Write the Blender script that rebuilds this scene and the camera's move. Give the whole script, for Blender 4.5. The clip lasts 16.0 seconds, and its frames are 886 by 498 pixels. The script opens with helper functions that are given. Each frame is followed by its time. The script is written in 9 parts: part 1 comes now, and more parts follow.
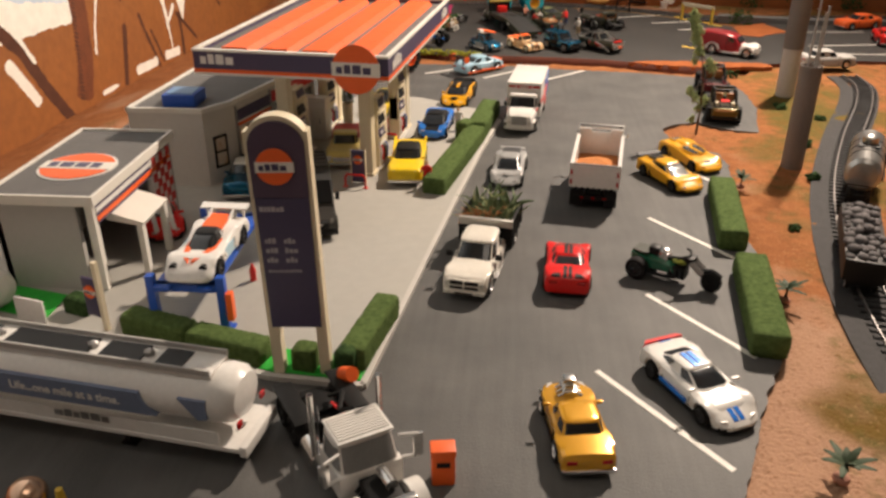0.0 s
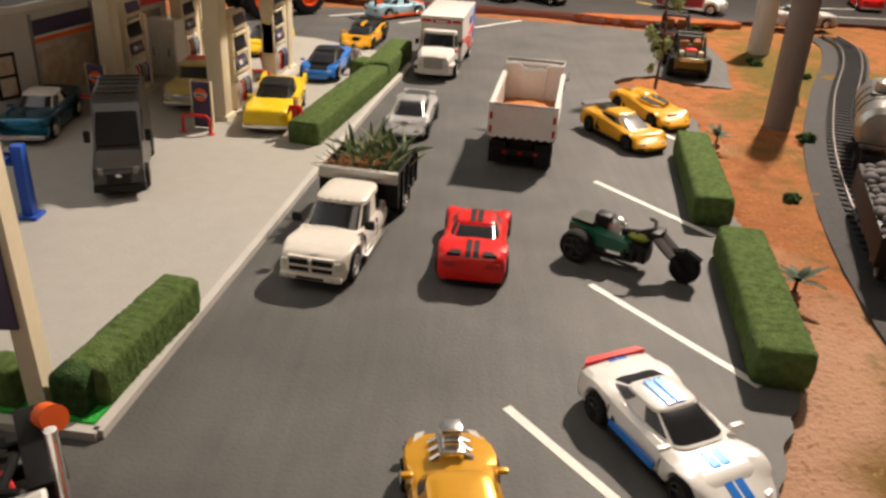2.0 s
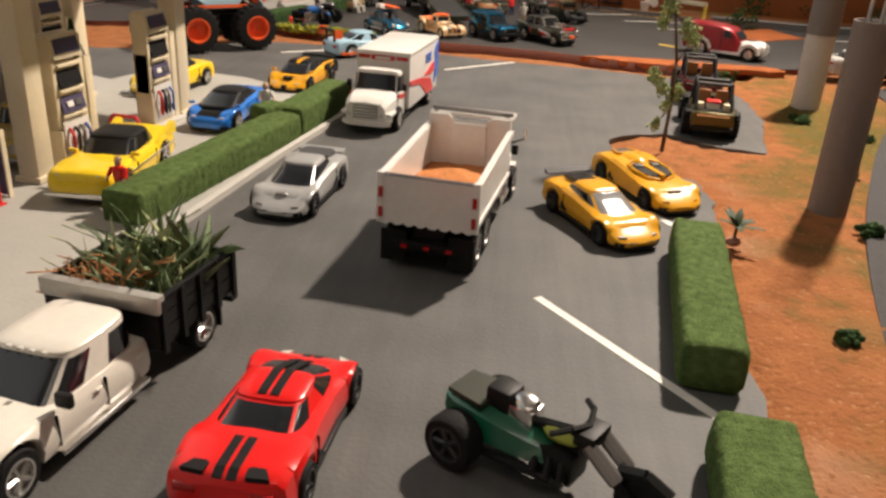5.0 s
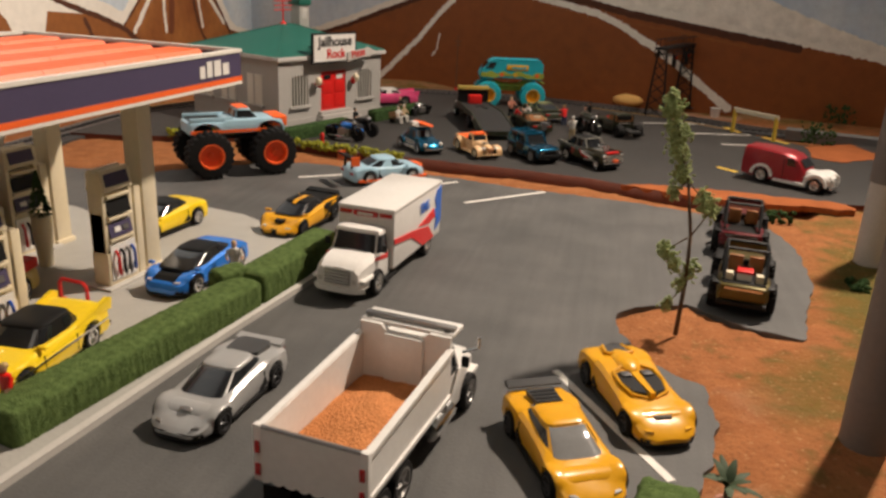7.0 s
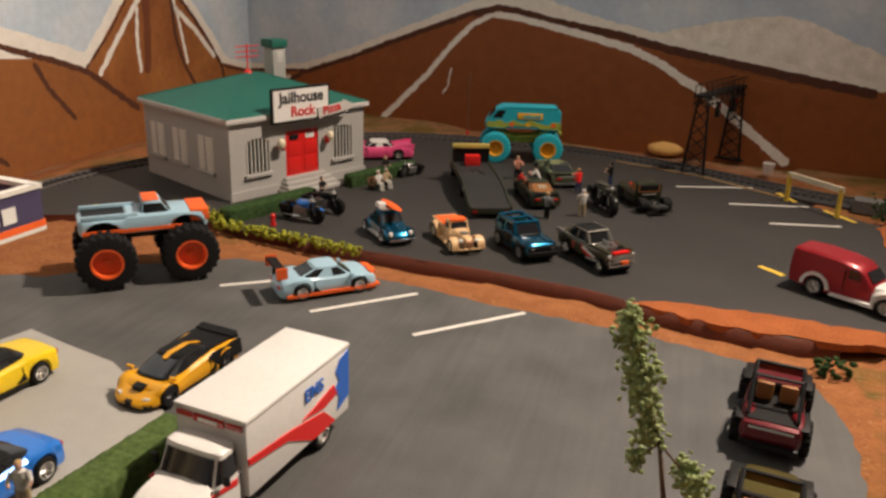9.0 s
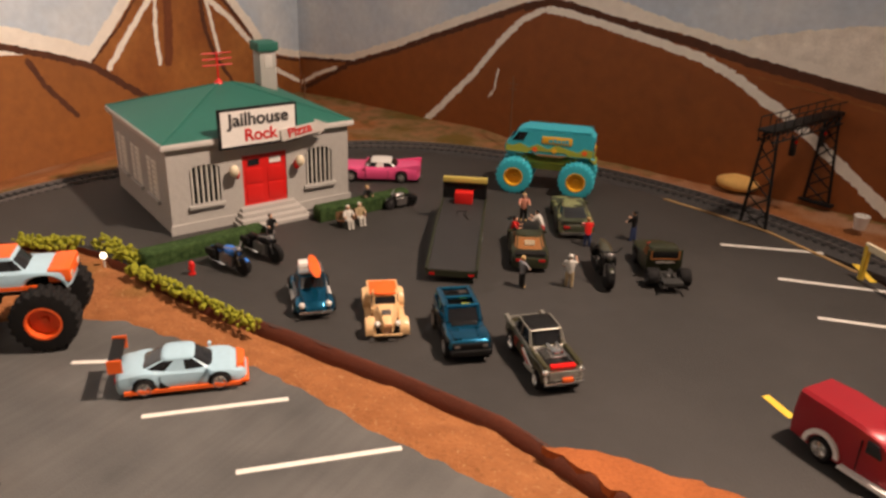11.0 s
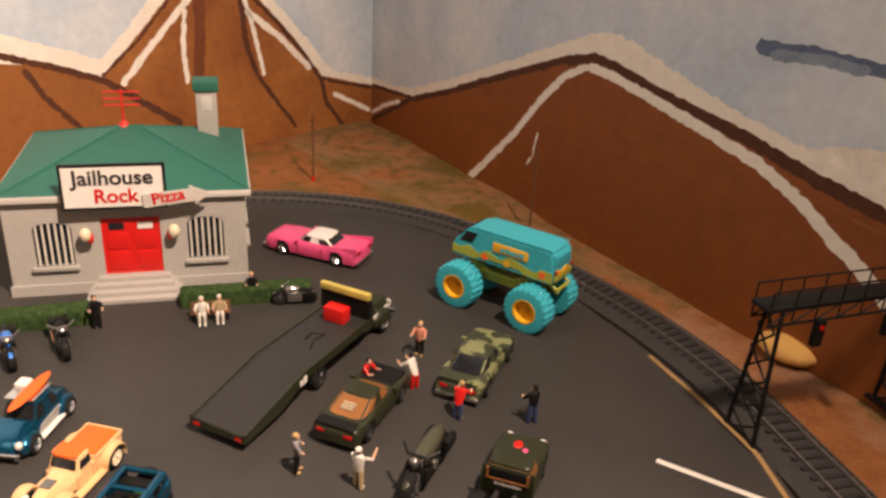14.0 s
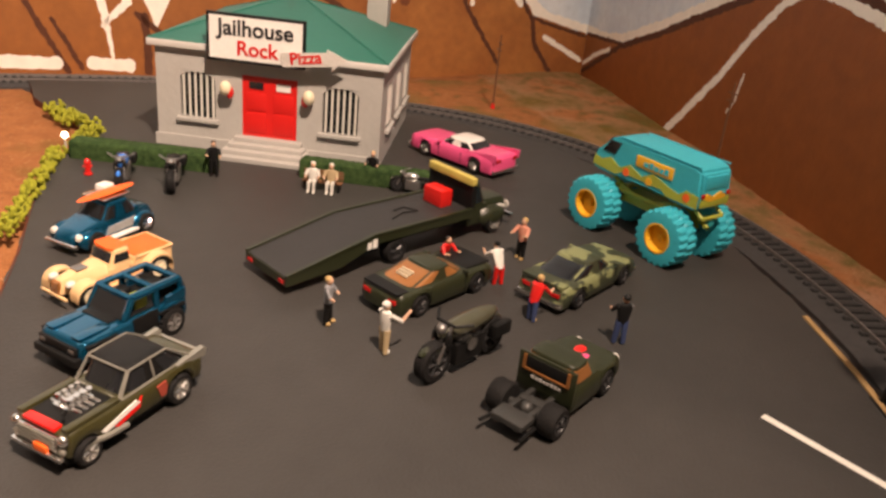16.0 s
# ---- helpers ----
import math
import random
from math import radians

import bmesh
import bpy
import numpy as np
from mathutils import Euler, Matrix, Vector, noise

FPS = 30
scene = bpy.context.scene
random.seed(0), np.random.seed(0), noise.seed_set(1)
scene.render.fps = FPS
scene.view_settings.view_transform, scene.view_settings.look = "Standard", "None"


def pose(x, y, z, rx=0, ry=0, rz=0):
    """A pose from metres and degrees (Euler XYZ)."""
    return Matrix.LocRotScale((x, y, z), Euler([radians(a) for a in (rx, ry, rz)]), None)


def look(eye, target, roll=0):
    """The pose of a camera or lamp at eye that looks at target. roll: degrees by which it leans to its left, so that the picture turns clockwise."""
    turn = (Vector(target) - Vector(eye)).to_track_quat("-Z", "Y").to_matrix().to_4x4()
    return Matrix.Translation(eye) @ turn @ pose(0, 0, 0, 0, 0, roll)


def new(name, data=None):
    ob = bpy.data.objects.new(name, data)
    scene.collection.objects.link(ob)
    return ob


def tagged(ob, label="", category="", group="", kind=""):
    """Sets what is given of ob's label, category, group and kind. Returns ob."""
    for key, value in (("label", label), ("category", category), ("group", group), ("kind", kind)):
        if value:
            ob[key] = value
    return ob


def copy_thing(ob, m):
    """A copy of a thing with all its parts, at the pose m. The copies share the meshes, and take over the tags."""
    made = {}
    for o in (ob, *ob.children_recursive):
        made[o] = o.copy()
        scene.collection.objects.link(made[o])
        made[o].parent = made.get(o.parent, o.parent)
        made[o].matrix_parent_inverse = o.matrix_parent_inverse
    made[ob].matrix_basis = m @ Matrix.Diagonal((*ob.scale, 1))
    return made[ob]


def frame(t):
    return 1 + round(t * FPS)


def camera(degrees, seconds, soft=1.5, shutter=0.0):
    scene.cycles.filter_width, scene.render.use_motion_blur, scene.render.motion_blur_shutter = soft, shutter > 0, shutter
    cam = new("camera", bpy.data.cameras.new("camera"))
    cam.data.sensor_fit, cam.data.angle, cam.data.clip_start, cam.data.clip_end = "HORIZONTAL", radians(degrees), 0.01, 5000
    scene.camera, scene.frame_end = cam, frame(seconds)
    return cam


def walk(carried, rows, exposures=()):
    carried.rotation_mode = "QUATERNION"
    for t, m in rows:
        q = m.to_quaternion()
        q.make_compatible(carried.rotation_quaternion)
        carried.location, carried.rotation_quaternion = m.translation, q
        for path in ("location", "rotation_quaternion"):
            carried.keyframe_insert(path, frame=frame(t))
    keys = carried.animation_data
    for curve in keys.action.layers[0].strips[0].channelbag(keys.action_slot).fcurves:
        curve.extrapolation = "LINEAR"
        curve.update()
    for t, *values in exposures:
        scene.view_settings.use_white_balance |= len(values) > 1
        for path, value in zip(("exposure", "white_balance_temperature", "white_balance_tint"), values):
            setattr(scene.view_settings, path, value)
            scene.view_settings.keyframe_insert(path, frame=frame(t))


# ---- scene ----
cam = camera(57.6, 16.0, 2.8)
PATH = [
    (0, (0.177, 0.079, 0.263), (0.043, 1.864, -0.628), 0.0),
    (0.5, (0.183, 0.118, 0.24), (0.062, 1.892, -0.675), 0.4),
    (1, (0.191, 0.166, 0.213), (0.109, 1.938, -0.71), 1.5),
    (1.5, (0.202, 0.201, 0.186), (0.155, 1.978, -0.731), 2.2),
    (2, (0.211, 0.238, 0.17), (0.209, 2.025, -0.728), 3.0),
    (2.5, (0.221, 0.265, 0.156), (0.26, 2.063, -0.721), 3.5),
    (3, (0.227, 0.284, 0.142), (0.297, 2.091, -0.714), 4.1),
    (3.2, (0.229, 0.297, 0.135), (0.305, 2.108, -0.71), 4.4),
    (5.3, (0.28, 0.405, 0.136), (0.141, 2.241, -0.646), 3.5),
    (5.5, (0.275, 0.401, 0.139), (0.136, 2.244, -0.625), 3.9),
    (6, (0.292, 0.41, 0.159), (0.083, 2.261, -0.568), 3.4),
    (6.5, (0.308, 0.439, 0.172), (0.022, 2.294, -0.519), 3.0),
    (7, (0.33, 0.486, 0.176), (-0.04, 2.336, -0.488), 2.7),
    (7.5, (0.343, 0.545, 0.182), (-0.098, 2.385, -0.465), 2.4),
    (8, (0.347, 0.583, 0.199), (-0.141, 2.412, -0.447), 2.0),
    (8.5, (0.347, 0.625, 0.216), (-0.163, 2.441, -0.449), 1.9),
    (9, (0.364, 0.667, 0.217), (-0.158, 2.474, -0.463), 2.0),
    (9.2, (0.365, 0.688, 0.213), (-0.152, 2.495, -0.47), 1.9),
    (11.3, (0.467, 0.897, 0.26), (-0.472, 2.47, -0.544), 1.4),
    (11.5, (0.471, 0.924, 0.264), (-0.511, 2.466, -0.547), 1.1),
    (12, (0.479, 0.975, 0.276), (-0.587, 2.455, -0.544), 1.4),
    (12.5, (0.496, 1.013, 0.281), (-0.65, 2.431, -0.542), 1.5),
    (13, (0.521, 1.078, 0.286), (-0.694, 2.436, -0.538), 1.9),
    (13.5, (0.541, 1.135, 0.291), (-0.743, 2.43, -0.529), 2.5),
    (14, (0.553, 1.175, 0.283), (-0.81, 2.385, -0.541), 3.5),
    (14.5, (0.567, 1.207, 0.265), (-0.883, 2.303, -0.569), 4.7),
    (15, (0.578, 1.235, 0.237), (-0.957, 2.198, -0.609), 5.7),
    (15.5, (0.58, 1.253, 0.213), (-1.029, 2.084, -0.635), 6.3),
    (16, (0.578, 1.265, 0.193), (-1.106, 1.96, -0.631), 6.1),
]
walk(cam, [(t, look(eye, target, roll)) for t, eye, target, roll in PATH], [(0.0, -0.15, 6550, 11), (3.0, -0.04, 6350, 9.5), (5.5, -0.16, 6350, 9.5), (7.0, -0.58, 6450, 10), (9.0, -0.64, 6500, 11), (11.5, -0.33, 7300, 21), (14.0, -0.09, 7400, 21), (16.0, 0.0, 7300, 20)])

# ---- light: one warm ceiling lamp over the far right part of the layout, white room round it, plus an added fill ----
world = bpy.data.worlds.new("room_world")
scene.world = world
world.use_nodes = True
world.node_tree.nodes["Background"].inputs["Color"].default_value = (1.0, 0.86, 0.7, 1)
world.node_tree.nodes["Background"].inputs["Strength"].default_value = 0.003


def lamp(name, place, target, size, watts, colour):
    data = bpy.data.lights.new(name, "AREA")
    data.shape, data.size, data.energy, data.color = "DISK", size, watts, colour
    ob = new(name, data)
    ob.matrix_world = look(place, target)
    return ob


spot = bpy.data.lights.new("ceiling_lamp", "SPOT")
spot.energy, spot.color, spot.shadow_soft_size, spot.spot_size, spot.spot_blend = 138.0, (1.0, 0.83, 0.68), 0.03, radians(146), 1.0
new("ceiling_lamp", spot).matrix_world = look((0.73, 1.39, 0.94), (-0.16, 0.18, 0.0))
# unseen soft overhead fill, added to brighten the shadows and backdrop walls
lamp("fill_lamp", (0.35, 0.0, 2.0), (0.1, 1.1, 0.0), 1.0, 5.4, (1.0, 0.86, 0.72))

# ---- materials ----
MATS = {}


def mat(name, colour, rough=0.5, metal=0.0, coat=0.0, vary=0.12, size=60.0, bump=0.0, bump_size=900.0, second=None, amount=0.5, spread=0.1, glow=None, spec=0.5, streak=0.0):
    """A procedural surface: two scales of colour variation, a second colour in patches, fine relief."""
    if name in MATS:
        return MATS[name]
    m = bpy.data.materials.new(name)
    m.use_nodes = True
    n, l = m.node_tree.nodes, m.node_tree.links
    b = n["Principled BSDF"]
    b.inputs["Roughness"].default_value, b.inputs["Metallic"].default_value = rough, metal
    b.inputs["Coat Weight"].default_value, b.inputs["Coat Roughness"].default_value = coat, 0.08
    b.inputs["Specular IOR Level"].default_value = spec
    geo = n.new("ShaderNodeNewGeometry")
    big = n.new("ShaderNodeTexNoise")
    big.inputs["Scale"].default_value, big.inputs["Detail"].default_value = size, 5
    fine = n.new("ShaderNodeTexNoise")
    fine.inputs["Scale"].default_value, fine.inputs["Detail"].default_value = size * 9, 4
    l.new(geo.outputs["Position"], big.inputs["Vector"])
    drawn = n.new("ShaderNodeVectorMath")
    drawn.operation = "MULTIPLY"
    drawn.inputs[1].default_value = (1.0, 1.0 - streak, 1.0)
    l.new(geo.outputs["Position"], drawn.inputs[0]), l.new(drawn.outputs[0], fine.inputs["Vector"])
    base = n.new("ShaderNodeMix")
    base.data_type = "RGBA"
    base.inputs[6].default_value = (*colour, 1)
    base.inputs[7].default_value = (*(second or colour), 1)
    if second:
        ramp = n.new("ShaderNodeMapRange")
        ramp.inputs["From Min"].default_value, ramp.inputs["From Max"].default_value = amount - spread, amount + spread
        l.new(big.outputs["Fac"], ramp.inputs["Value"])
        l.new(ramp.outputs["Result"], base.inputs[0])
    add = n.new("ShaderNodeMath")
    l.new(big.outputs["Fac"], add.inputs[0]), l.new(fine.outputs["Fac"], add.inputs[1])
    span = n.new("ShaderNodeMapRange")
    span.inputs["From Min"].default_value, span.inputs["From Max"].default_value = 0.6, 1.4
    span.inputs["To Min"].default_value, span.inputs["To Max"].default_value = 1 - vary, 1 + vary
    l.new(add.outputs[0], span.inputs["Value"])
    tint = n.new("ShaderNodeVectorMath")
    tint.operation = "SCALE"
    l.new(base.outputs[2], tint.inputs[0]), l.new(span.outputs["Result"], tint.inputs["Scale"])
    l.new(tint.outputs[0], b.inputs["Base Color"])
    if bump:
        relief = n.new("ShaderNodeTexNoise")
        relief.inputs["Scale"].default_value, relief.inputs["Detail"].default_value = bump_size, 3
        l.new(geo.outputs["Position"], relief.inputs["Vector"])
        bp = n.new("ShaderNodeBump")
        bp.inputs["Strength"].default_value, bp.inputs["Distance"].default_value = bump, 0.0015
        l.new(relief.outputs["Fac"], bp.inputs["Height"]), l.new(bp.outputs["Normal"], b.inputs["Normal"])
    if glow:
        b.inputs["Emission Color"].default_value, b.inputs["Emission Strength"].default_value = (*glow[:3], 1), glow[3]
    MATS[name] = m
    return m


def paint(name, c, rough=0.28):
    return mat(name, c, rough, 0.0, 0.3, 0.07, 40, 0.04, 300, spec=0.35)


ASPHALT = mat("painted_board_asphalt", (0.084, 0.083, 0.080), 0.62, vary=0.17, size=24, bump=0.15, bump_size=700, second=(0.107, 0.104, 0.099), amount=0.52, spread=0.2, spec=0.35, streak=0.94)
ASPHALT_UP = mat("dark_board_asphalt", (0.036, 0.034, 0.032), 0.6, vary=0.12, size=9, bump=0.25, bump_size=700, second=(0.043, 0.040, 0.0375), amount=0.5, spread=0.2, spec=0.35)
PAD = mat("station_concrete", (0.40, 0.385, 0.345), 0.6, vary=0.07, size=12, bump=0.1, bump_size=500, second=(0.36, 0.35, 0.32), amount=0.5, spread=0.2)
DIRT = mat("red_dirt", (0.40, 0.150, 0.050), 0.95, vary=0.30, size=45, bump=0.9, bump_size=500, second=(0.36, 0.17, 0.06), amount=0.55, spread=0.12, spec=0.1)
MOSS = mat("scrub_ground", (0.33, 0.135, 0.045), 0.95, vary=0.35, size=11, bump=1.0, bump_size=600, second=(0.19, 0.125, 0.03), amount=0.55, spread=0.14, spec=0.1)
SAND = mat("pale_ballast", (0.50, 0.31, 0.21), 0.95, vary=0.4, size=90, bump=1.0, bump_size=900, second=(0.33, 0.19, 0.08), amount=0.56, spread=0.06, spec=0.1)
LEDGE = mat("brown_board_edge", (0.125, 0.028, 0.010), 0.8, vary=0.2, size=60, bump=0.3)
LINE = mat("white_line_paint", (0.72, 0.69, 0.63), 0.6, vary=0.12, size=200)
LINE_Y = mat("yellow_line_paint", (0.75, 0.50, 0.05), 0.6, vary=0.12, size=200)
HEDGE = mat("flocked_hedge", (0.078, 0.122, 0.036), 0.95, vary=0.28, size=320, bump=0.7, bump_size=1500, second=(0.104, 0.152, 0.050), amount=0.5, spread=0.2, spec=0.1)
HEDGE_D = mat("dark_flocked_hedge", (0.030, 0.062, 0.022), 0.95, vary=0.35, size=260, bump=1.0, bump_size=1100, second=(0.05, 0.09, 0.03), amount=0.5, spread=0.15, spec=0.1)
SKY = mat("painted_sky", (0.52, 0.63, 0.74), 0.75, vary=0.12, size=14, bump=0.3, bump_size=160, second=(0.64, 0.70, 0.74), amount=0.52, spread=0.15)
MOUNT = mat("painted_brown_mountain", (0.29, 0.082, 0.013), 0.6, vary=0.22, size=8, bump=0.2, bump_size=150, second=(0.22, 0.060, 0.010), amount=0.5, spread=0.2)
MOUNT_L = mat("painted_tan_mountain", (0.33, 0.115, 0.024), 0.7, vary=0.22, size=10, bump=0.2, bump_size=150, second=(0.24, 0.085, 0.022), amount=0.5, spread=0.2)
MOUNT_R = mat("painted_rust_peak", (0.27, 0.085, 0.018), 0.7, vary=0.25, size=12, bump=0.2, bump_size=150, second=(0.33, 0.125, 0.03), amount=0.5, spread=0.15)
MOUNT_R2 = mat("red_brown_brush_stroke", (0.16, 0.045, 0.014), 0.8, vary=0.3, size=60)
MOUNT_D = mat("dark_brown_brush_stroke", (0.085, 0.026, 0.010), 0.8, vary=0.3, size=80)
SNOW = mat("white_brush_stroke", (0.86, 0.82, 0.74), 0.8, vary=0.10, size=90, bump=0.08, bump_size=300)
SNOW_G = mat("thin_white_paint", (0.78, 0.74, 0.66), 0.8, vary=0.16, size=60, bump=0.2, bump_size=200, second=(0.88, 0.84, 0.76), amount=0.5, spread=0.2)
CLOUD_L = mat("thin_blue_brush_stroke", (0.22, 0.29, 0.38), 0.8, vary=0.3, size=60)
CLOUD = mat("blue_brush_stroke", (0.10, 0.15, 0.24), 0.8, vary=0.3, size=60)
ROOM = mat("beige_room_paint", (0.72, 0.68, 0.62), 0.9, vary=0.03, size=3)
WHITE = paint("white_enamel", (0.76, 0.74, 0.70))
CREAM = mat("cream_plastic", (0.72, 0.63, 0.45), 0.45, vary=0.05, size=40)
GREYW = mat("light_grey_wall", (0.42, 0.405, 0.38), 0.6, vary=0.05, size=25, bump=0.1, bump_size=300)
GREYR = mat("grey_flat_roof", (0.13, 0.125, 0.12), 0.8, vary=0.12, size=60, bump=0.3)
NAVY = mat("navy_panel", (0.062, 0.050, 0.105), 0.5, vary=0.08, size=60)
ORANGE = mat("orange_panel", (0.86, 0.13, 0.018), 0.5, vary=0.06, size=60)
BLACK = mat("black_plastic", (0.007, 0.007, 0.007), 0.5, vary=0.2, size=80, spec=0.25)
TYRE = mat("tyre_rubber", (0.010, 0.0095, 0.0095), 0.75, vary=0.2, size=200, bump=0.3, spec=0.2)
GLASS = mat("dark_car_glass", (0.012, 0.013, 0.015), 0.12, coat=0.5, vary=0.1, size=80)
GLASS_L = mat("clear_car_glass", (0.20, 0.20, 0.195), 0.10, coat=0.6, vary=0.1, size=80)
CHROME = mat("chrome", (0.75, 0.74, 0.72), 0.22, 1.0, vary=0.05)
STEEL = mat("dull_metal", (0.32, 0.31, 0.30), 0.4, 0.9, vary=0.1)
RED = paint("red_enamel", (0.70, 0.010, 0.008))
REDP = mat("red_plastic", (0.62, 0.015, 0.012), 0.4, vary=0.06)
YELLOW = paint("yellow_enamel", (0.74, 0.36, 0.010))
YELLOW_B = paint("bright_yellow_enamel", (0.85, 0.60, 0.015))
AMBER = mat("amber_spectraflame", (0.72, 0.36, 0.02), 0.25, 0.35, 0.6, 0.05, 40)
BLUE = mat("bright_blue_enamel", (0.03, 0.21, 0.74), 0.25, 0.2, 0.5, 0.05, 40)
BLUEP = mat("blue_plastic", (0.015, 0.085, 0.45), 0.45, vary=0.06)
SILVER = mat("pale_silver_enamel", (0.42, 0.42, 0.41), 0.35, 0.3, 0.3, 0.05, 40)
TEAL = mat("teal_spectraflame", (0.0, 0.105, 0.205), 0.2, 0.75, 0.5, 0.08, 40)
TURQ = mat("turquoise_plastic", (0.02, 0.42, 0.52), 0.4, vary=0.06, size=40)
PINK = paint("pink_enamel", (0.78, 0.09, 0.24))
TAN = mat("cream_enamel", (0.72, 0.47, 0.24), 0.4, coat=0.2, vary=0.06, size=40)
OLIVE = mat("matt_olive_enamel", (0.020, 0.024, 0.010), 0.4, coat=0.15, vary=0.1, size=40)
LIME = mat("lime_plastic", (0.34, 0.38, 0.05), 0.5, vary=0.06)
GULFBLUE = paint("pale_blue_enamel", (0.36, 0.55, 0.66))
MAROON = mat("maroon_enamel", (0.30, 0.009, 0.016), 0.35, 0.2, 0.4, 0.06)
BROWN = mat("copper_brown_enamel", (0.30, 0.12, 0.035), 0.45, 0.2, 0.2, 0.1)
GREEN_R = mat("green_tin_roof", (0.013, 0.125, 0.092), 0.55, vary=0.08, size=30)
SKIN = mat("figure_flesh_paint", (0.55, 0.33, 0.22), 0.7, vary=0.1)
WOOD = mat("brown_wood", (0.16, 0.07, 0.03), 0.7, vary=0.2)
BARK = mat("twig_bark", (0.10, 0.055, 0.028), 0.9, vary=0.3, size=300, bump=0.6)
LEAF = mat("foam_leaf", (0.26, 0.33, 0.12), 0.9, vary=0.35, size=300, bump=0.8, second=(0.38, 0.45, 0.20), amount=0.5, spread=0.2)
LEAF_D = mat("dark_plastic_leaf", (0.035, 0.06, 0.022), 0.7, vary=0.3, size=300)
LEAF_Y = mat("yellow_green_foam", (0.30, 0.31, 0.02), 0.95, vary=0.35, size=300, bump=1.0)
CARDTUBE = mat("grey_card_tube", (0.185, 0.155, 0.135), 0.8, vary=0.1, size=40)
TRACKBED = mat("dark_track_bed", (0.040, 0.038, 0.038), 0.85, vary=0.25, size=150, bump=0.6)

# ---- builders; parts are drawn in millimetres ----


def link(name, bm, material, parent=None, label="", smooth=0.6):
    me = bpy.data.meshes.new(name)
    bmesh.ops.recalc_face_normals(bm, faces=bm.faces)
    bm.transform(Matrix.Scale(0.001, 4))
    for fc in bm.faces:
        fc.smooth = True
    for e in bm.edges:
        if len(e.link_faces) != 2 or e.calc_face_angle() > smooth:
            e.smooth = False
    bm.to_mesh(me)
    bm.free()
    for m in (material if isinstance(material, (list, tuple)) else (material,)):
        me.materials.append(m)
    ob = new(name, me)
    ob.parent = parent
    if label:
        tagged(ob, label)
    return ob


part = link


def thing(name, label, category, m, group="", kind=""):
    """An empty at the base of a thing; its parts are its children."""
    ob = new(name)
    ob.empty_display_size = 0.01
    ob.matrix_world = m
    return tagged(ob, label, category, group, kind)


def at(x, y, z=0.0, turn=0.0):
    return pose(x, y, z, 0, 0, turn)


def box(bm, x0, x1, y0, y1, z0, z1, bevel=0.0):
    r = bmesh.ops.create_cube(bm, size=1.0)
    for v in r["verts"]:
        v.co = Vector((x0 + (v.co.x + 0.5) * (x1 - x0), y0 + (v.co.y + 0.5) * (y1 - y0), z0 + (v.co.z + 0.5) * (z1 - z0)))
    if bevel:
        edges = list({e for v in r["verts"] for e in v.link_edges})
        bmesh.ops.bevel(bm, geom=edges, offset=bevel, segments=2, profile=0.6, affect="EDGES")
    return bm


def B(*args):
    return box(bmesh.new(), *args)


def rod(bm, a, b, r0, r1=None, seg=8):
    """A round bar from a to b."""
    a, b = Vector(a), Vector(b)
    d = b - a
    m = Matrix.Translation((a + b) / 2) @ d.to_track_quat("Z", "Y").to_matrix().to_4x4()
    bmesh.ops.create_cone(bm, cap_ends=True, segments=seg, radius1=r0, radius2=r0 if r1 is None else r1, depth=d.length, matrix=m)
    return bm


def R(a, b, r0, r1=None, seg=8):
    return rod(bmesh.new(), a, b, r0, r1, seg)


def tube(bm, pts, r, seg=6):
    for a, b in zip(pts, pts[1:]):
        rod(bm, a, b, r, None, seg)
    return bm


def ball(bm, c, r, squash=(1, 1, 1), seg=10):
    bmesh.ops.create_uvsphere(bm, u_segments=seg, v_segments=max(5, seg * 2 // 3), radius=r, matrix=Matrix.Translation(c) @ Matrix.Diagonal((*squash, 1)))
    return bm


def prism(bm, pts, lo, hi, axis="z"):
    """A straight-sided solid over an outline, from lo to hi along an axis."""
    def put(a, b, h):
        return {"z": (a, b, h), "y": (a, h, b), "x": (h, a, b)}[axis]
    low, top = [bm.verts.new(put(*p, lo)) for p in pts], [bm.verts.new(put(*p, hi)) for p in pts]
    bm.faces.new(low), bm.faces.new(top)
    for i in range(len(pts)):
        j = (i + 1) % len(pts)
        bm.faces.new((low[i], low[j], top[j], top[i]))
    return bm


def P(pts, lo, hi, axis="z"):
    return prism(bmesh.new(), pts, lo, hi, axis)


def loft(bm, rings):
    rows = [[bm.verts.new(p) for p in r] for r in rings]
    for a, b in zip(rows, rows[1:]):
        for i in range(len(a)):
            j = (i + 1) % len(a)
            bm.faces.new((a[i], a[j], b[j], b[i]))
    bm.faces.new(rows[0]), bm.faces.new(rows[-1])
    return bm


def lathe(bm, prof, axis=(0, 0, 0), turn="y", seg=20):
    """A turned shape; prof is (radius, offset along the axis)."""
    rings = []
    for r, h in prof:
        ring = []
        for i in range(seg):
            a = 2 * math.pi * i / seg
            c, s = r * math.cos(a), r * math.sin(a)
            p = {"y": (c, h, s), "z": (c, s, h), "x": (h, c, s)}[turn]
            ring.append(Vector(p) + Vector(axis))
        rings.append(ring)
    return loft(bm, rings)


def lerp_list(pts, x):
    return float(np.interp(x, [p[0] for p in pts], [p[1] for p in pts]))


def disc(bm, c, r, normal="y", thick=0.2, seg=28):
    d = {"y": Vector((0, thick, 0)), "x": Vector((thick, 0, 0)), "z": Vector((0, 0, thick))}[normal]
    return rod(bm, Vector(c) - d / 2, Vector(c) + d / 2, r, r, seg)


